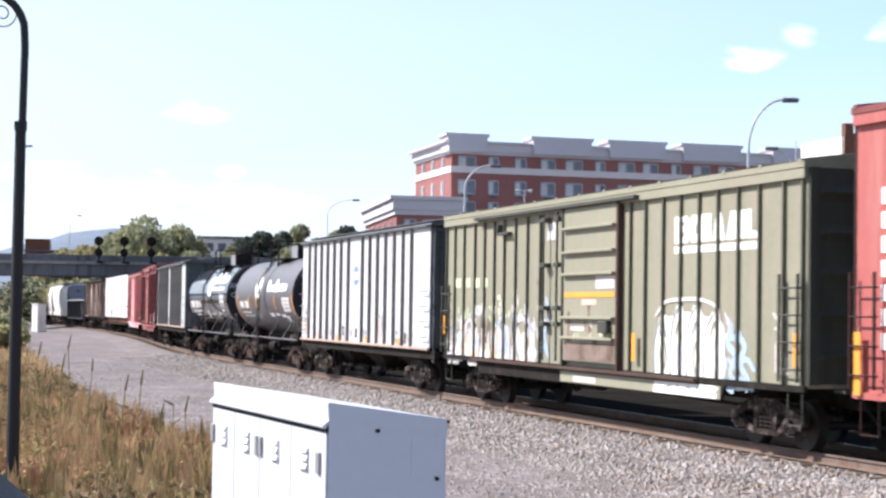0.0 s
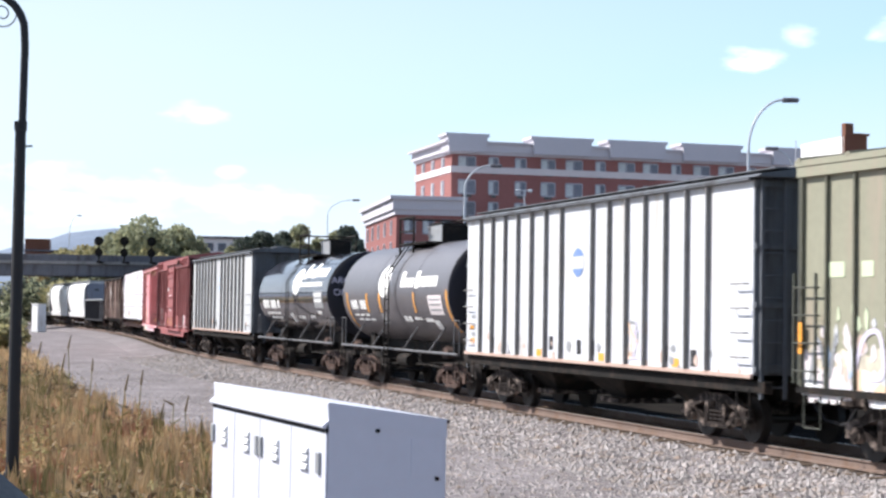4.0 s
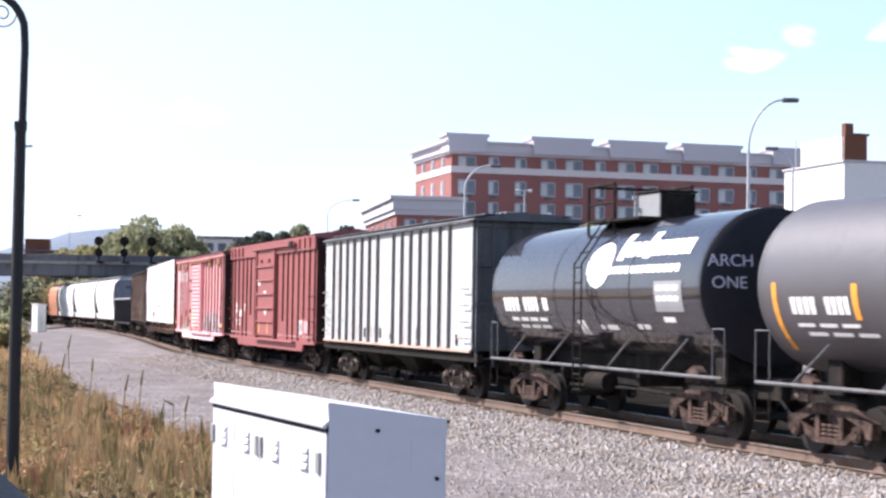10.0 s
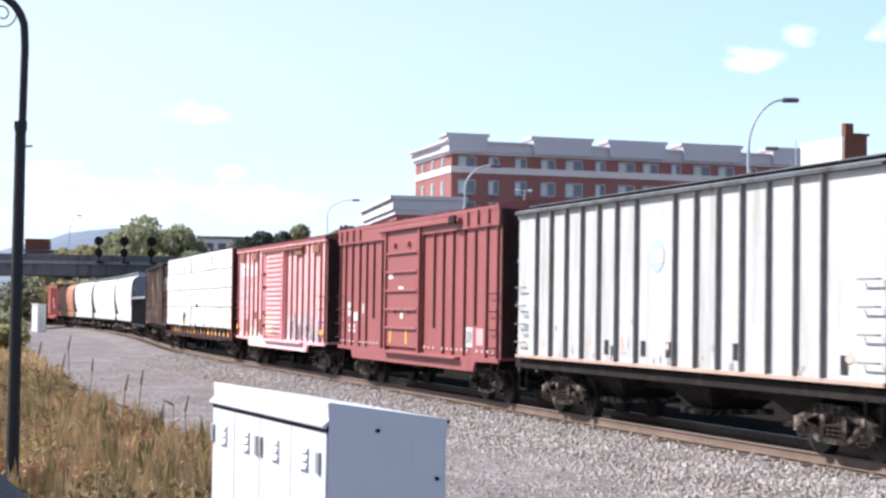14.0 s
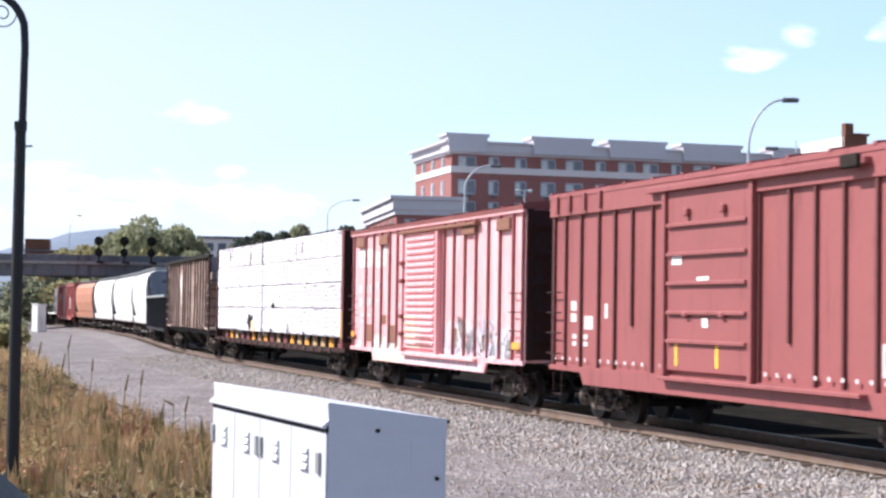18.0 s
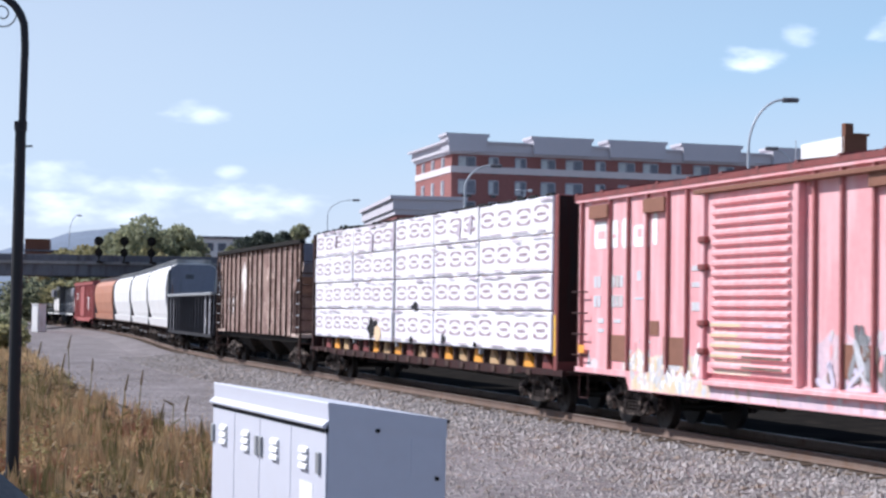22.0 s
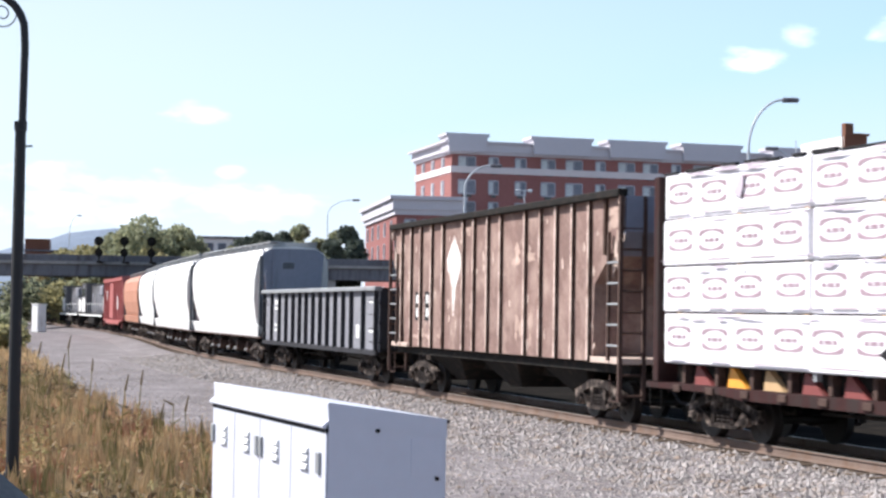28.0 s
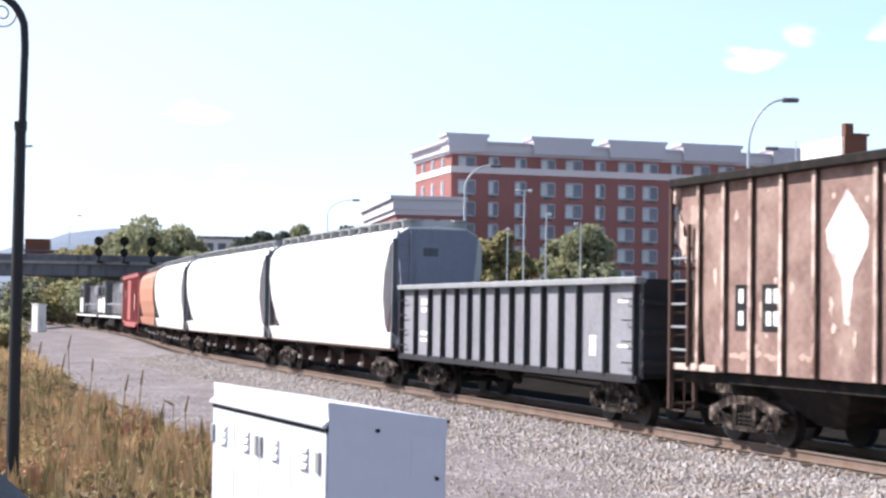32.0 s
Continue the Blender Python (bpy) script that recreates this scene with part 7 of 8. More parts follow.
def locomotive(s0, s1):
    e, h = car("locomotive", s0, s1, "black diesel locomotive with white and grey panels", "locomotive", inset=3.6, r=0.5)
    bm = BM()
    box(bm, -h, h, -1.5, 1.5, 1.25, 1.5, 0.03)
    part("walkway", bm, M["black"], e)
    bm = BM()
    box(bm, -h + 1.6, h - 6.4, -0.85, 0.85, 1.5, 4.3, 0.12)
    hood = part("long_hood", bm, M["tank"], e)
    bm = BM()
    box(bm, -h + 2.2, -h + 4.6, -1.25, 1.25, 3.3, 4.25, 0.1)
    part("radiator", bm, M["gond"], e)
    for i in range(8):
        bm = BM()
        box(bm, -h + 5.4 + 1.1 * i, -h + 6.3 + 1.1 * i, 0.855, 0.88, 1.8, 3.6, 0.01)
        part("hood_door", bm, M["gond"] if i % 3 == 1 else M["tank"], hood)
    bm = BM()
    box(bm, h - 6.4, h - 3.4, -1.5, 1.5, 1.5, 4.55, 0.12)
    cab = part("cab", bm, M["tank"], e)
    for x0, x1 in ((h - 6.1, h - 5.0), (h - 4.8, h - 3.7)):
        part("cab_window", box(BM(), x0, x1, 1.5, 1.52, 3.3, 4.1), M["glass"], cab)
    part("cab_panel", box(BM(), h - 6.2, h - 3.6, 1.5, 1.515, 1.7, 3.1), M["offwhite"], cab)
    part("hood_panel", box(BM(), -h + 1.9, -h + 4.4, 0.855, 0.89, 1.7, 3.2), M["offwhite"], hood)
    part("cab_roof", box(BM(), h - 6.6, h - 3.2, -1.55, 1.55, 4.5, 4.62, 0.04), M["dimsteel"], cab)
    part("hood_roof", box(BM(), -h + 1.5, h - 6.4, -0.9, 0.92, 4.26, 4.36, 0.03), M["dimsteel"], hood)
    bm = BM()
    box(bm, h - 3.4, h - 1.2, -0.95, 0.95, 1.5, 3.3, 0.12)
    part("nose", bm, M["tank"], e)
    bm = BM()
    box(bm, -2.8, 2.8, -1.35, 1.35, 0.45, 1.25, 0.15)
    part("fuel_tank", bm, M["black"], e)
    for s in (1, -1):
        bm = BM()
        chain(bm, [(-h + 0.3, s * 1.45, 2.5), (h - 6.5, s * 1.45, 2.5)], 0.02, 5)
        for i in range(9):
            x = -h + 0.3 + (2 * h - 6.8) * i / 8
            chain(bm, [(x, s * 1.45, 1.5), (x, s * 1.45, 2.5)], 0.018, 5)
        tagged(part("hand_rail", bm, M["whitemark"], e), "white hand rail")
        part("sill_stripe", box(BM(), -h, h, s * 1.5, s * 1.51, 1.3, 1.45), M["whitemark"], e)
    for s in (-1, 1):
        bm = BM()
        box(bm, s * (h - 0.1), s * (h + 0.1), -1.5, 1.5, 0.5, 1.5, 0.02)
        part("pilot", bm, M["black"], e)
    for x in (-3.0, 0.5, 2.4):
        bm = BM()
        rod(bm, (x, 0, 4.25), (x, 0, 4.5), 0.45, 16)
        part("roof_fan", bm, M["black"], e)
    couplers(e, h)


red_lead_car()
green_car()
pale_hopper("pale_hopper", 49.34, 64.5, 1.23, 4.6, "pale grey ribbed covered hopper with a blue emblem", 11)
tk = tank_car("tank_car", 64.95, 77.1, "matt black tank car with a white disc and lettering", M["tank"], 1)
tank_livery(tk[0], tk[2], tk[3], tk[4], False)
tk = tank_car("tank_car", 78.1, 90.4, "glossy black tank car with a white disc and lettering", M["tank_gloss"], 2)
tank_livery(tk[0], tk[2], tk[3], tk[4], True)
pale_hopper("pale_hopper", 92.0, 107.35, 1.26, 4.56, "pale grey ribbed covered hopper with a small faded emblem", 12)
red_boxcar()
faded_boxcar()
lumber_flat()
brown_hopper()
gondola()
curved_hopper("white_hopper", 203.0, 220.2, "white covered hopper with bulging sides and slate ends", M["white"], M["maroon"])
curved_hopper("white_hopper", 220.9, 241.3, "long white covered hopper with bulging sides", M["white"], M["maroon"])
curved_hopper("white_hopper", 242.3, 259.5, "white covered hopper with bulging sides", M["white"], M["maroon"])
orange_car()
far_red_car()
locomotive(299.0, 320.9)
locomotive(322.5, 341.7)
# ---- near things ----
def build_cabinet():
    e = tagged(new("utility_cabinet"), "pale grey metal utility cabinet with a sloping lid", "cabinet")
    # local x along the front, seen from its lit side; local y towards the back
    D = 6.5
    ang = math.degrees(math.atan2(0.25, -0.0997))
    e.matrix_basis = pose(-0.0656 * D, D, 0.2, 0, 0, ang)
    W, T = 1.765, 0.0745 * D
    zf, zb = 2.2257 - 0.0541 * D - 0.2, 2.2257 - 0.0645 * D - 0.2
    # front is the plane local y = 0, the body lies at local y < 0
    part("body", prism(BM(), [(0, 0), (-T, 0), (-T, zb - 0.07), (0, zf - 0.07)], 0, W), M["cabinet"], e)
    lid = [(0.012, zf - 0.101), (0.024, zf - 0.097), (0.026, zf - 0.089), (0.001, zf - 0.069), (0.005, zf - 0.005), (0.002, zf), (-T - 0.002, zb), (-T - 0.002, zb - 0.075), (0, zf - 0.075)]
    part("lid", prism(BM(), lid, -0.003, W + 0.01), M["cabinet"], e)
    part("lid_hook", box(BM(), -0.002, 0.02, -T - 0.016, -T - 0.002, zb - 0.016, zb - 0.004), M["dark"], e)
    # dark strip below the lip draws the lid's shadow line
    part("lid_seal", box(BM(), 0.0, W, -0.002, 0.011, zf - 0.116, zf - 0.1), M["dark"], e)
    for x0, x1, lx, hx in ((0.0, 0.468, 0.277, 0.081), (0.468, 0.935, 0.691, 0.903), (0.935, 1.36, 1.153, 0.967), (1.36, W, 1.544, 1.738)):
        d = part("door", box(BM(), x0 + 0.003, x1 - 0.003, 0.0, 0.008, 0.08, zf - 0.118, 0.003), M["cabinet"], e)
        for k in range(3):
            z = zf - 0.205 - 0.032 * k
            part("louvre", prism(BM(), [(0.008, z - 0.004), (0.022, z - 0.006), (0.018, z + 0.012), (0.008, z + 0.016)], lx - 0.052, lx + 0.052), M["whitemark"], d)
        part("handle", box(BM(), hx - 0.02, hx + 0.02, 0.008, 0.02, zf - 0.28, zf - 0.195, 0.003), M["steel"], d)
        if lx < 0.3:
            tagged(part("notice", box(BM(), 0.165, 0.335, 0.008, 0.0095, zf - 0.6, zf - 0.325), M["whitemark"], d), "white paper notice")
        elif lx > 1.1 and lx < 1.2:
            part("notice", box(BM(), 1.13, 1.21, 0.008, 0.0095, zf - 0.58, zf - 0.5), M["whitemark"], d)
    part("side_plate", box(BM(), -0.003, 0, -T * 0.97, -T * 0.7, zb - 0.22, zb - 0.075), M["cabinet"], e)
    for y, z in ((-0.409, -0.083), (-0.924, -0.238)):
        part("bolt", rod(BM(), (-0.008, y * T, zf + (zf - zb) * y + z), (0, y * T, zf + (zf - zb) * y + z), 0.0085, 10), M["dark"], e)
    bm = BM()
    box(bm, -0.1, W + 0.1, -T - 0.1, 0.1, -0.3, 0.03, 0.02)
    part("plinth", bm, M["concrete"], e)


build_cabinet()


def build_lamp_post():
    e = tagged(new("lamp_post"), "black shepherd's-crook lamp post with a scroll", "street lamp")
    e.matrix_basis = pose(-5.52, 22.0, GROUND_Z)
    bm = BM()
    g = -GROUND_Z
    rod(bm, (0, 0, 0), (0, 0, 4.55 + g), 0.088, 16, 0.07)
    part("shaft", bm, M["post"], e, smooth=False)
    bm = BM()
    rod(bm, (0, 0, 4.5 + g), (0, 0, 4.62 + g), 0.082, 16)
    rod(bm, (0, 0, 4.3 + g), (0.16, 0, 4.3 + g), 0.012, 6)
    part("collar", bm, M["post"], e)
    bm = BM()
    pts = [(0.02, 0, 4.55 + g), (0.03, 0, 5.6 + g)]
    for i in range(1, 13):
        a = math.pi * i / 12
        pts.append((0.03 - 0.5 + 0.5 * math.cos(a), 0, 5.75 + g + 0.55 * math.sin(a)))
    chain(bm, pts, 0.052, 12)
    part("crook", bm, M["post"], e)
    bm = BM()
    pts = []
    for i in range(26):
        a = 0.6 - i * 0.36
        r = 0.2 - 0.0062 * i
        pts.append((-0.28 + r * math.cos(a), 0, 6.02 + g + r * math.sin(a)))
    chain(bm, pts, 0.009, 6)
    part("scroll", bm, M["post"], e)
    bm = BM()
    rod(bm, (-0.97, 0, 5.4 + g), (-0.97, 0, 5.75 + g), 0.25, 16, 0.08)
    part("shade", bm, M["post"], e)
    bm = BM()
    rod(bm, (0, 0, 0), (0, 0, 0.5), 0.16, 14, 0.11)
    part("base", bm, M["post"], e)


build_lamp_post()


def build_street_lamp(x, y, z_arm, reach, rise, r=0.11, turn=0):
    e = tagged(new("street_lamp"), "tall grey street lamp with a curved arm", "street lamp", group="street lamps by the road")
    e.matrix_basis = pose(x, y, GROUND_Z, 0, 0, turn)
    g = -GROUND_Z
    bm = BM()
    rod(bm, (0, 0, 0), (0, 0, z_arm + g), r, 12, r * 0.75)
    part("pole", bm, M["galv"], e)
    bm = BM()
    pts = []
    for i in range(13):
        a = math.pi / 2 * i / 12
        pts.append((reach * (1 - math.cos(a)), 0, z_arm + g + rise * math.sin(a)))
    chain(bm, pts, r * 0.6, 8)
    part("arm", bm, M["galv"], e)
    bm = BM()
    box(bm, reach - 0.15, reach + 0.85, -0.2, 0.2, z_arm + g + rise - 0.16, z_arm + g + rise + 0.12, 0.08)
    part("lamp_head", bm, M["girder"], e)
    return e


build_street_lamp(17.98, 100, 12.1, 2.1, 3.0, 0.12)
build_street_lamp(1.74, 140, 12.4, 2.2, 2.0, 0.13)
build_street_lamp(-15.05, 220, 14.6, 3.3, 2.0, 0.08)
build_street_lamp(27.0, 131, 13.7, -2.0, 1.6, 0.12)
build_street_lamp(-75.0, 340, 16.5, 1.6, 4.0, 0.13)


def flood_pole(x, y, z, heads):
    e = tagged(new("light_pole"), "slim grey light pole with small lamp heads", "light pole")
    e.matrix_basis = pose(x, y, GROUND_Z)
    part("pole", rod(BM(), (0, 0, 0), (0, 0, z - GROUND_Z), 0.08, 8, 0.05), M["galv"], e)
    for dx in heads:
        part("lamp_head", box(BM(), dx - 0.17, dx + 0.17, -0.2, 0.1, z - GROUND_Z - 0.2, z - GROUND_Z + 0.06, 0.05), M["galv"], e)
    if len(heads) > 1:
        part("cross_arm", box(BM(), min(heads), max(heads), -0.04, 0.04, z - GROUND_Z - 0.1, z - GROUND_Z - 0.02), M["galv"], e)


flood_pole(8.5, 140, 10.5, (0.25,))
flood_pole(6.7, 141, 12.5, (-0.5, 0.5))
flood_pole(11.6, 143, 9.9, (-0.4,))
flood_pole(5.4, 142, 9.3, (0.0,))


# ---- rough grass on the verge ----
def verge_edge(y):
    """Where the gravel begins, east of the grass."""
    line = float(np.interp(y, (14, 22, 32, 36, 42, 49, 62, 80, 180), (1.0, -1.3, -4.2, -6.5, -8.5, -10.4, -14.1, -19.2, -47.5)))
    return line + 0.2 * math.sin(y * 0.35) + 0.25 * math.sin(y * 0.93 + 1)


def build_verge():
    bm = BM()
    rows = []
    y = 14.0
    while y < 180:
        e = verge_edge(y)
        row = []
        for k in range(8):
            q = k / 7
            x = e - q * 30
            row.append(bm.verts.new((x, y, ground_z(x, y) + 0.02 + 0.12 * min(1, q * 12) + 0.06 * noise.noise(Vector((x * 0.5, y * 0.5, 0))) * min(1, q * 6))))
        rows.append(row)
        y += 1.5 if y < 50 else 4
    for a, b in zip(rows, rows[1:]):
        for i in range(7):
            bm.faces.new((a[i + 1], a[i], b[i], b[i + 1]))
    bmesh.ops.recalc_face_normals(bm, faces=bm.faces)
    tagged(part("verge", bm, M["soil"], smooth=True), "dry soil verge under rough grass", "ground", kind="structure")


build_verge()


def blades(name, n, y0, y1, hmin, hmax, width, mat, seed, label, lean=0.5, margin=0.0, clump=0.6, power=1.6):
    """Loose grass: each blade is bent once and narrows to its tip."""
    g = np.random.default_rng(seed)
    vs, fs = [], []
    k = 0
    while k < n:
        y = y0 + (y1 - y0) * g.random() ** power
        e = verge_edge(y)
        x = -0.30 * y + (e + 0.30 * y) * g.random()
        if x > e - margin * g.random():
            continue
        if noise.noise(Vector((x * 0.9, y * 0.55, seed))) < -clump + 0.8 * (g.random() - 0.5):
            continue
        k += 1
        z = ground_z(x, y) + 0.08
        patch = 0.75 + 0.5 * noise.noise(Vector((x * 0.35, y * 0.2, 7)))
        h = (hmin + (hmax - hmin) * g.random() ** 1.5) * patch
        a = g.random() * 6.283
        l = lean * h * g.random()
        dx, dy = math.cos(a) * l, math.sin(a) * l
        w = width * (0.6 + 0.8 * g.random()) * (1 + y / 60)
        b = g.random() * 3.1416 - 1.5708
        wx, wy = math.cos(b) * w, math.sin(b) * w * 0.6
        i = len(vs)
        vs += [(x - wx, y - wy, z), (x + wx, y + wy, z), (x + wx * 0.7 + dx * 0.35, y + wy * 0.7 + dy * 0.35, z + h * 0.6), (x - wx * 0.7 + dx * 0.35, y - wy * 0.7 + dy * 0.35, z + h * 0.6), (x + dx, y + dy, z + h)]
        fs += [(i, i + 1, i + 2, i + 3), (i + 3, i + 2, i + 4)]
    ob = soup(name, vs, fs, mat)
    return tagged(ob, label, "grass", kind="stuff")


blades("dry_grass", 24000, 17, 75, 0.15, 0.66, 0.006, M["straw"], 1, "dry straw-coloured grass on the verge", lean=0.9, margin=1.6)
blades("green_grass", 9000, 17, 80, 0.15, 0.5, 0.008, M["grass"], 2, "olive green grass on the verge", lean=0.9, clump=0.1, margin=2.2)
blades("lone_stalks", 260, 19, 32, 0.5, 1.25, 0.006, M["straw"], 5, "thin lone grass stalks along the verge edge", lean=0.25, margin=0.2)
blades("far_grass", 9000, 60, 170, 0.3, 0.9, 0.015, M["straw"], 3, "dry grass along the far verge", power=1.2)
blades("red_weeds", 2000, 18, 45, 0.35, 0.7, 0.012, M["rustweed"], 4, "rust-red dock weeds among the grass", clump=-0.1)


def leafy_weeds(name, n, mat, seed, label, cut, top, size):
    """Low leafy weeds in uneven drifts: small leaves at all angles."""
    g = np.random.default_rng(seed)
    vs, fs = [], []
    while len(fs) < n:
        y = 17 + 50 * g.random() ** 1.6
        e = verge_edge(y)
        x = -0.30 * y + (e - 0.2 + 0.30 * y) * g.random()
        drift = noise.noise(Vector((x * 0.8, y * 0.45, seed * 3.1))) + 0.35 * noise.noise(Vector((x * 2.7, y * 1.6, seed)))
        if x > e - 0.2 or drift < cut:
            continue
        z0 = ground_z(x, y) + 0.06
        for i in range(5):
            s = size * (0.5 + g.random())
            p = Vector((x + 0.09 * g.normal(), y + 0.09 * g.normal(), z0 + top * min(1, 0.35 + drift) * g.random() ** 0.8))
            a = Vector((g.normal(), g.normal(), 0.7 * g.normal())).normalized()
            b = a.cross(Vector((g.normal(), g.normal(), g.normal()))).normalized()
            k = len(vs)
            vs += [tuple(p + a * s), tuple(p + b * s * 0.45), tuple(p - a * s), tuple(p - b * s * 0.45)]
            fs.append((k, k + 1, k + 2, k + 3))
    return tagged(soup(name, vs, fs, mat), label, "weeds", kind="stuff")


leafy_weeds("olive_weeds", 15000, M["grass"], 31, "low olive-green leafy weeds in drifts", 0.05, 0.6, 0.05)
leafy_weeds("tan_weeds", 9000, M["straw"], 32, "low tan dried weeds in drifts", 0.0, 0.5, 0.045)
leafy_weeds("dark_weeds", 9000, M["seed"], 34, "dark brown-green leafy weeds in drifts", 0.12, 0.7, 0.055)
leafy_weeds("russet_weeds", 8500, M["rustweed"], 33, "low russet weeds in drifts", 0.14, 0.5, 0.043)


def build_weed(x, y, h, seed, bend=0.0):
    rng = random.Random(seed)
    e = tagged(new("weed"), "tall dry weed stalk with a brown seed head", "weed", group="tall weeds on the verge")
    e.matrix_basis = pose(x, y, ground_z(x, y))
    lean = rng.uniform(-0.08, 0.12)
    top = Vector((lean * h, 0, h))
    part("stalk", chain(BM(), [(0, 0, 0), (lean * h * 0.4, 0, h * 0.5), tuple(top)], 0.009, 5), M["grass"], e)
    tip = top + Vector((0.05 - bend * 0.22, 0, 0.26 - abs(bend) * 0.18))
    part("seed_head", rod(BM(), tuple(top), tuple(tip), 0.022, 7, 0.01), M["seed"], e)
    for i in range(5):
        z = h * rng.uniform(0.2, 0.8)
        a = rng.uniform(0, 6.28)
        part("leaf", chain(BM(), [(lean * z, 0, z), (lean * z + 0.12 * math.cos(a), 0.12 * math.sin(a), z + 0.08)], 0.012, 4), M["grass"], e)


for i, (x, y, h, b) in enumerate([(-5.3, 28, 1.5, 0.0), (-5.18, 29, 1.55, 0.1), (-4.34, 27.5, 1.3, 1.0), (-4.08, 27.5, 1.2, 0.0), (-6.93, 31, 1.75, 0.0), (-7.16, 33, 2.05, 0.0),
                                  (-6.47, 31, 1.7, 0.2), (-5.37, 27, 1.1, 0.0), (-7.04, 30, 1.6, 0.0), (-8.16, 34, 1.9, 0.0), (-4.49, 27, 1.1, 0.0), (-3.61, 26, 0.95, 0.2), (-6.38, 28, 1.4, 0.0)]):
    build_weed(x, y, h - 0.22, 500 + i, b)


def tufts(name, n, mat, seed, label, hmin, hmax, cut, blades_each=13):
    """Upright tufts of coarse stems that fan out a little, in drifts."""
    g = np.random.default_rng(seed)
    vs, fs, k = [], [], 0
    while k < n:
        y = 18.5 + 32 * g.random() ** 1.3
        e = verge_edge(y)
        x = -0.30 * y + (e + 0.30 * y) * g.random()
        if x > e - 0.15 or noise.noise(Vector((x * 0.75, y * 0.4, seed * 1.7))) < cut:
            continue
        k += 1
        z, top = ground_z(x, y) + 0.05, hmin + (hmax - hmin) * g.random() ** 1.4
        for i in range(blades_each):
            a, l, h = g.random() * 6.283, 0.26 * top * g.random(), top * (0.55 + 0.45 * g.random())
            bx, by = x + 0.05 * g.normal(), y + 0.05 * g.normal()
            dx, dy, w = math.cos(a) * l, math.sin(a) * l, 0.007 + 0.009 * g.random()
            q = len(vs)
            vs += [(bx - w, by, z), (bx + w, by, z), (bx + w + dx * 0.4, by + dy * 0.4, z + h * 0.6), (bx - w + dx * 0.4, by + dy * 0.4, z + h * 0.6), (bx + dx, by + dy, z + h)]
            fs += [(q, q + 1, q + 2, q + 3), (q + 3, q + 2, q + 4)]
    return tagged(soup(name, vs, fs, mat), label, "grass", kind="stuff")


tufts("straw_tufts", 520, M["straw"], 61, "upright tufts of tan dried grass", 0.3, 0.95, -0.05)
tufts("olive_tufts", 420, M["grass"], 62, "upright olive-green weed tufts", 0.3, 0.9, 0.08)
tufts("russet_tufts", 150, M["rustweed"], 63, "russet dock stems among the grass", 0.3, 0.7, 0.2)


# ---- loose stones of the ballast ----
def stones(name, n, spots, size, mat, seed, label):
    """Small broken stones, each a rough six-cornered lump."""
    g = np.random.default_rng(seed)
    vs, fs = [], []
    oct_f = ((0, 2, 4), (2, 1, 4), (1, 3, 4), (3, 0, 4), (2, 0, 5), (1, 2, 5), (3, 1, 5), (0, 3, 5))
    for x, y, z in spots(g, n):
        s = size * (0.45 + 0.9 * g.random() ** 2)
        r = g.random(6) * 0.5 + 0.6
        a = g.random() * 6.283
        ca, sa = math.cos(a) * s, math.sin(a) * s
        i = len(vs)
        for (px, py, pz), q in zip(((1, 0, 0), (-1, 0, 0), (0, 1, 0), (0, -1, 0), (0, 0, 0.75), (0, 0, -0.5)), r):
            vs.append((x + (px * ca - py * sa) * q, y + (px * sa + py * ca) * q, z + pz * s * q))
        fs += [(i + a0, i + b0, i + c0) for a0, b0, c0 in oct_f]
    ob = soup(name, vs, fs, mat)
    return tagged(ob, label, "gravel", kind="stuff")


def bed_z(side):
    return float(np.interp(abs(side), (0.95, 1.6, 2.4, 3.4), (-0.2, -0.21, -0.3, -0.43)))


def shoulder_spots(g, n):
    out = []
    for i in range(n):
        s = 20 + 75 * g.random() ** 1.5
        side = 0.95 + 3.6 * g.random() ** 0.8
        x, y, h = on_track(s, side)
        out.append((x, y, bed_z(side) + 0.005))
    return out


def crib_spots(g, n):
    out = []
    for i in range(n):
        x, y, h = on_track(20 + 60 * g.random() ** 1.4, -0.65 + 1.3 * g.random())
        out.append((x, y, -0.2))
    return out


def yard_spots(g, n):
    out = []
    while len(out) < n:
        y = 19.5 + 60 * g.random() ** 1.8
        x = -0.28 * y + 0.58 * y * g.random()
        tx = float(np.interp(y, TRACK_Y, TRACK_X))
        if x < verge_edge(y) or x > tx - 4:
            continue
        if noise.noise(Vector((x * 0.4, y * 0.4, 0))) < -0.25 + 0.7 * (g.random() - 0.5):
            continue
        out.append((x, y, ground_z(x, y)))
    return out


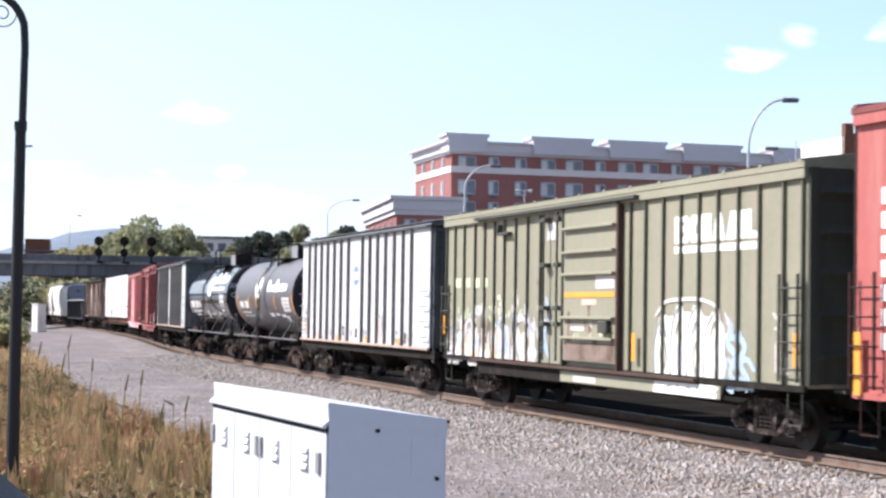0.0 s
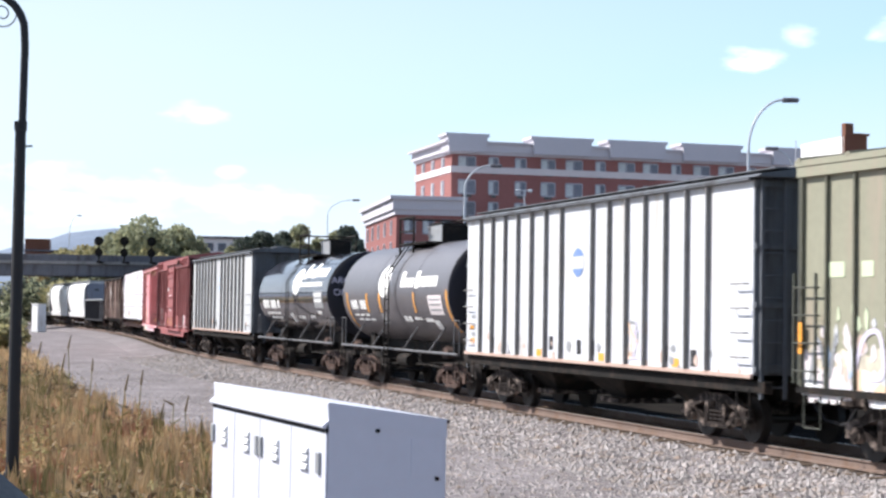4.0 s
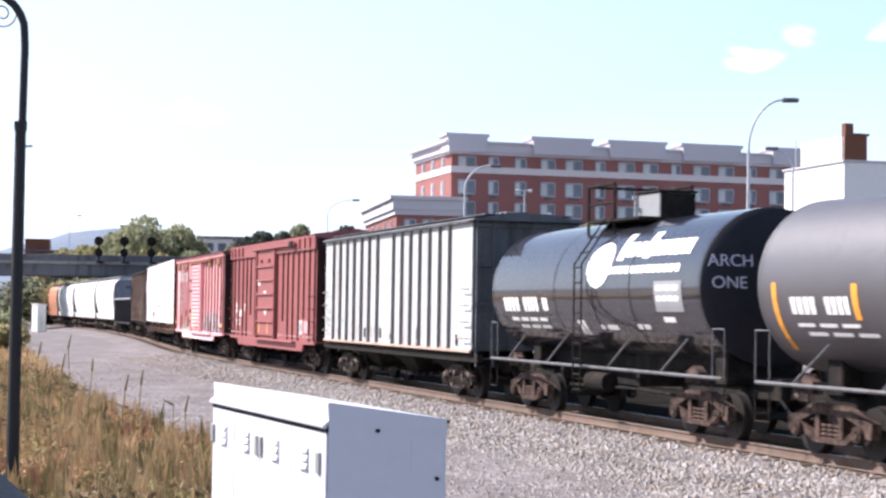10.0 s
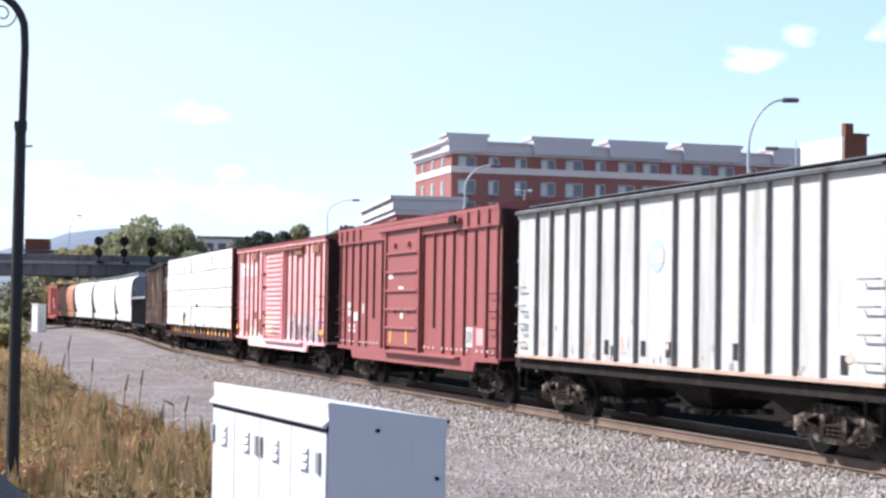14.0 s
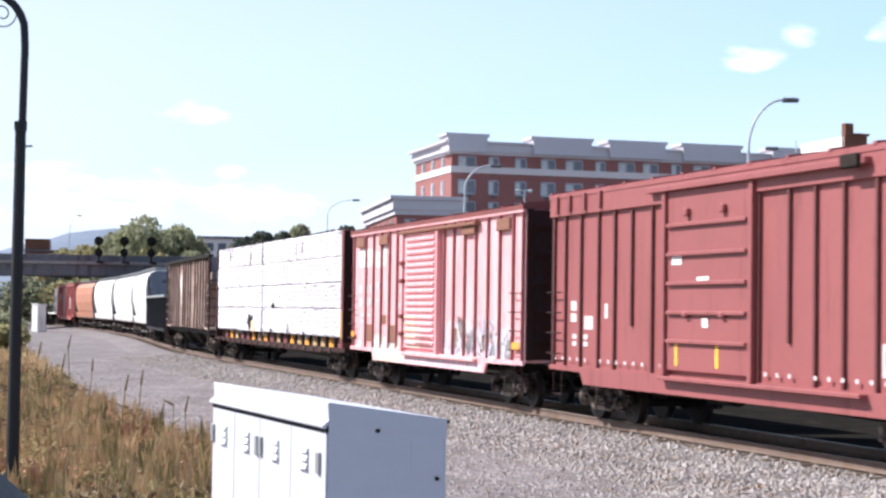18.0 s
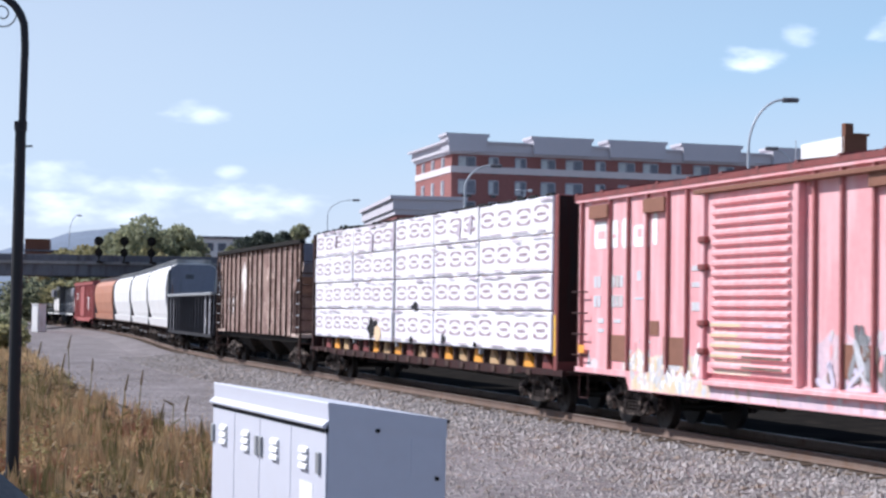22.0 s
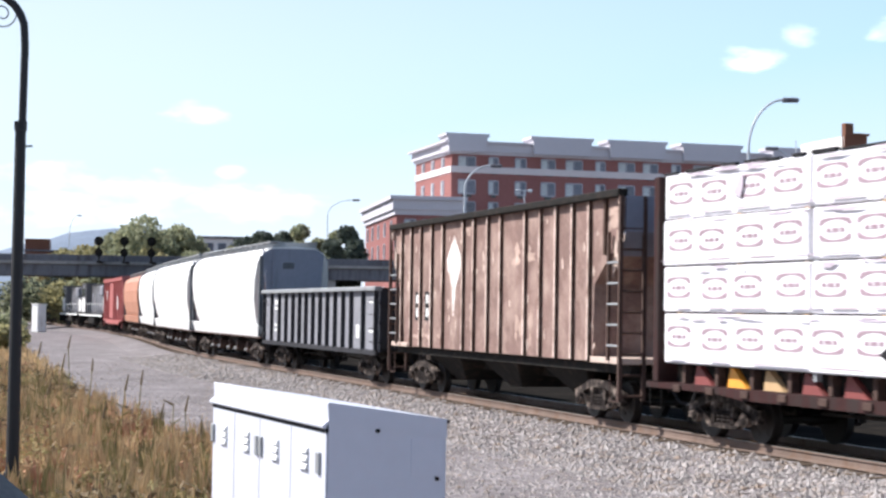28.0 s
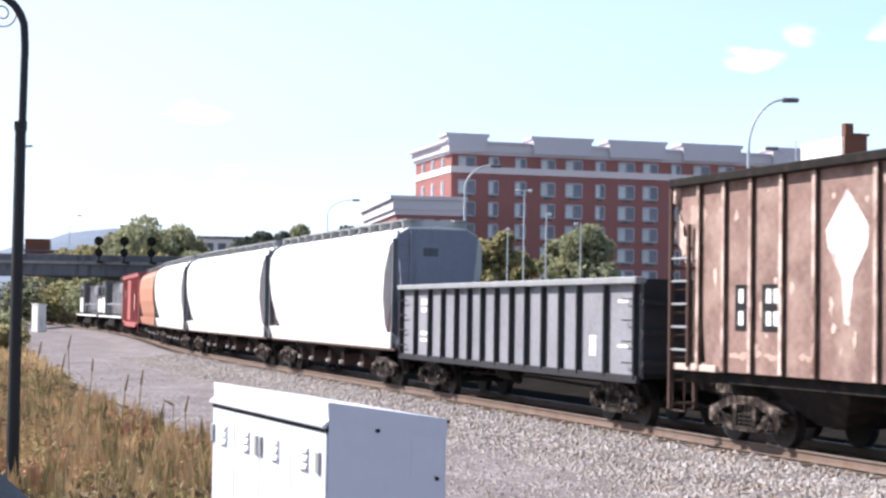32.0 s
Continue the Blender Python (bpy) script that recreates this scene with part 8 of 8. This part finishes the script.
stones("ballast", 26000, shoulder_spots, 0.07, M["stone"], 11, "grey broken stone ballast beside the rail")
stones("crib_ballast", 5000, crib_spots, 0.045, M["stone_rust"], 12, "rust-dusted ballast, darkened for shade between the rails")
stones("yard_stones", 16000, yard_spots, 0.045, M["stone"], 13, "loose grey stones on the yard")


# ---- the parked car whose roof shows at the picture's edge ----
def build_parked_car():
    e = tagged(new("parked_car"), "dark blue parked hatchback with a curved roof", "car")
    e.matrix_basis = pose(-2.2, 6.9, ground_z(-2.2, 6.9) - 0.02)
    q = M["carpaint"]
    outline = [(-3.4, 0.35), (0.72, 0.35), (0.8, 0.62), (0.78, 0.92), (0.5, 1.0), (0.24, 1.22), (0.1, 1.36), (-0.25, 1.42), (-0.9, 1.42), (-1.6, 1.34), (-2.3, 1.0), (-3.2, 0.85), (-3.45, 0.6)]
    bm = BM()
    slab_y(bm, outline, -0.8, 0.8)
    bmesh.ops.bevel(bm, geom=[ed for ed in bm.edges if abs(ed.verts[0].co.y - ed.verts[1].co.y) < 0.01], offset=0.1, segments=3, affect="EDGES")
    part("body", bm, q, e)
    part("side_window", slab_y(BM(), [(-1.95, 1.02), (0.2, 1.02), (0.03, 1.24), (-0.3, 1.32), (-1.4, 1.28)], -0.808, -0.798), M["glass"], e)
    for a, b in (((-0.3, 1.365), (-0.02, 1.335)), ((0.0, 1.325), (0.08, 1.25)), ((0.095, 1.235), (0.17, 1.15)), ((0.18, 1.135), (0.3, 1.02))):
        part("window_trim", rod(BM(), (a[0], -0.8, a[1]), (b[0], -0.8, b[1]), 0.007, 6), M["galv"], e)
    part("bumper", box(BM(), 0.72, 0.86, -0.78, 0.78, 0.4, 0.62, 0.04), M["dark"], e)
    for x in (-2.7, 0.05):
        for y in (-0.74, 0.74):
            w = part("wheel", rod(BM(), (x, y - 0.1, 0.31), (x, y + 0.1, 0.31), 0.31, 24), M["dark"], e)
            part("rim", rod(BM(), (x, y - 0.112, 0.31), (x, y + 0.112, 0.31), 0.19, 18), M["steel"], w)
    for y in (-0.6, 0.6):
        part("tail_light", box(BM(), 0.7, 0.8, y - 0.12, y + 0.12, 0.72, 0.95, 0.03), M["red"], e)


build_parked_car()


motions()
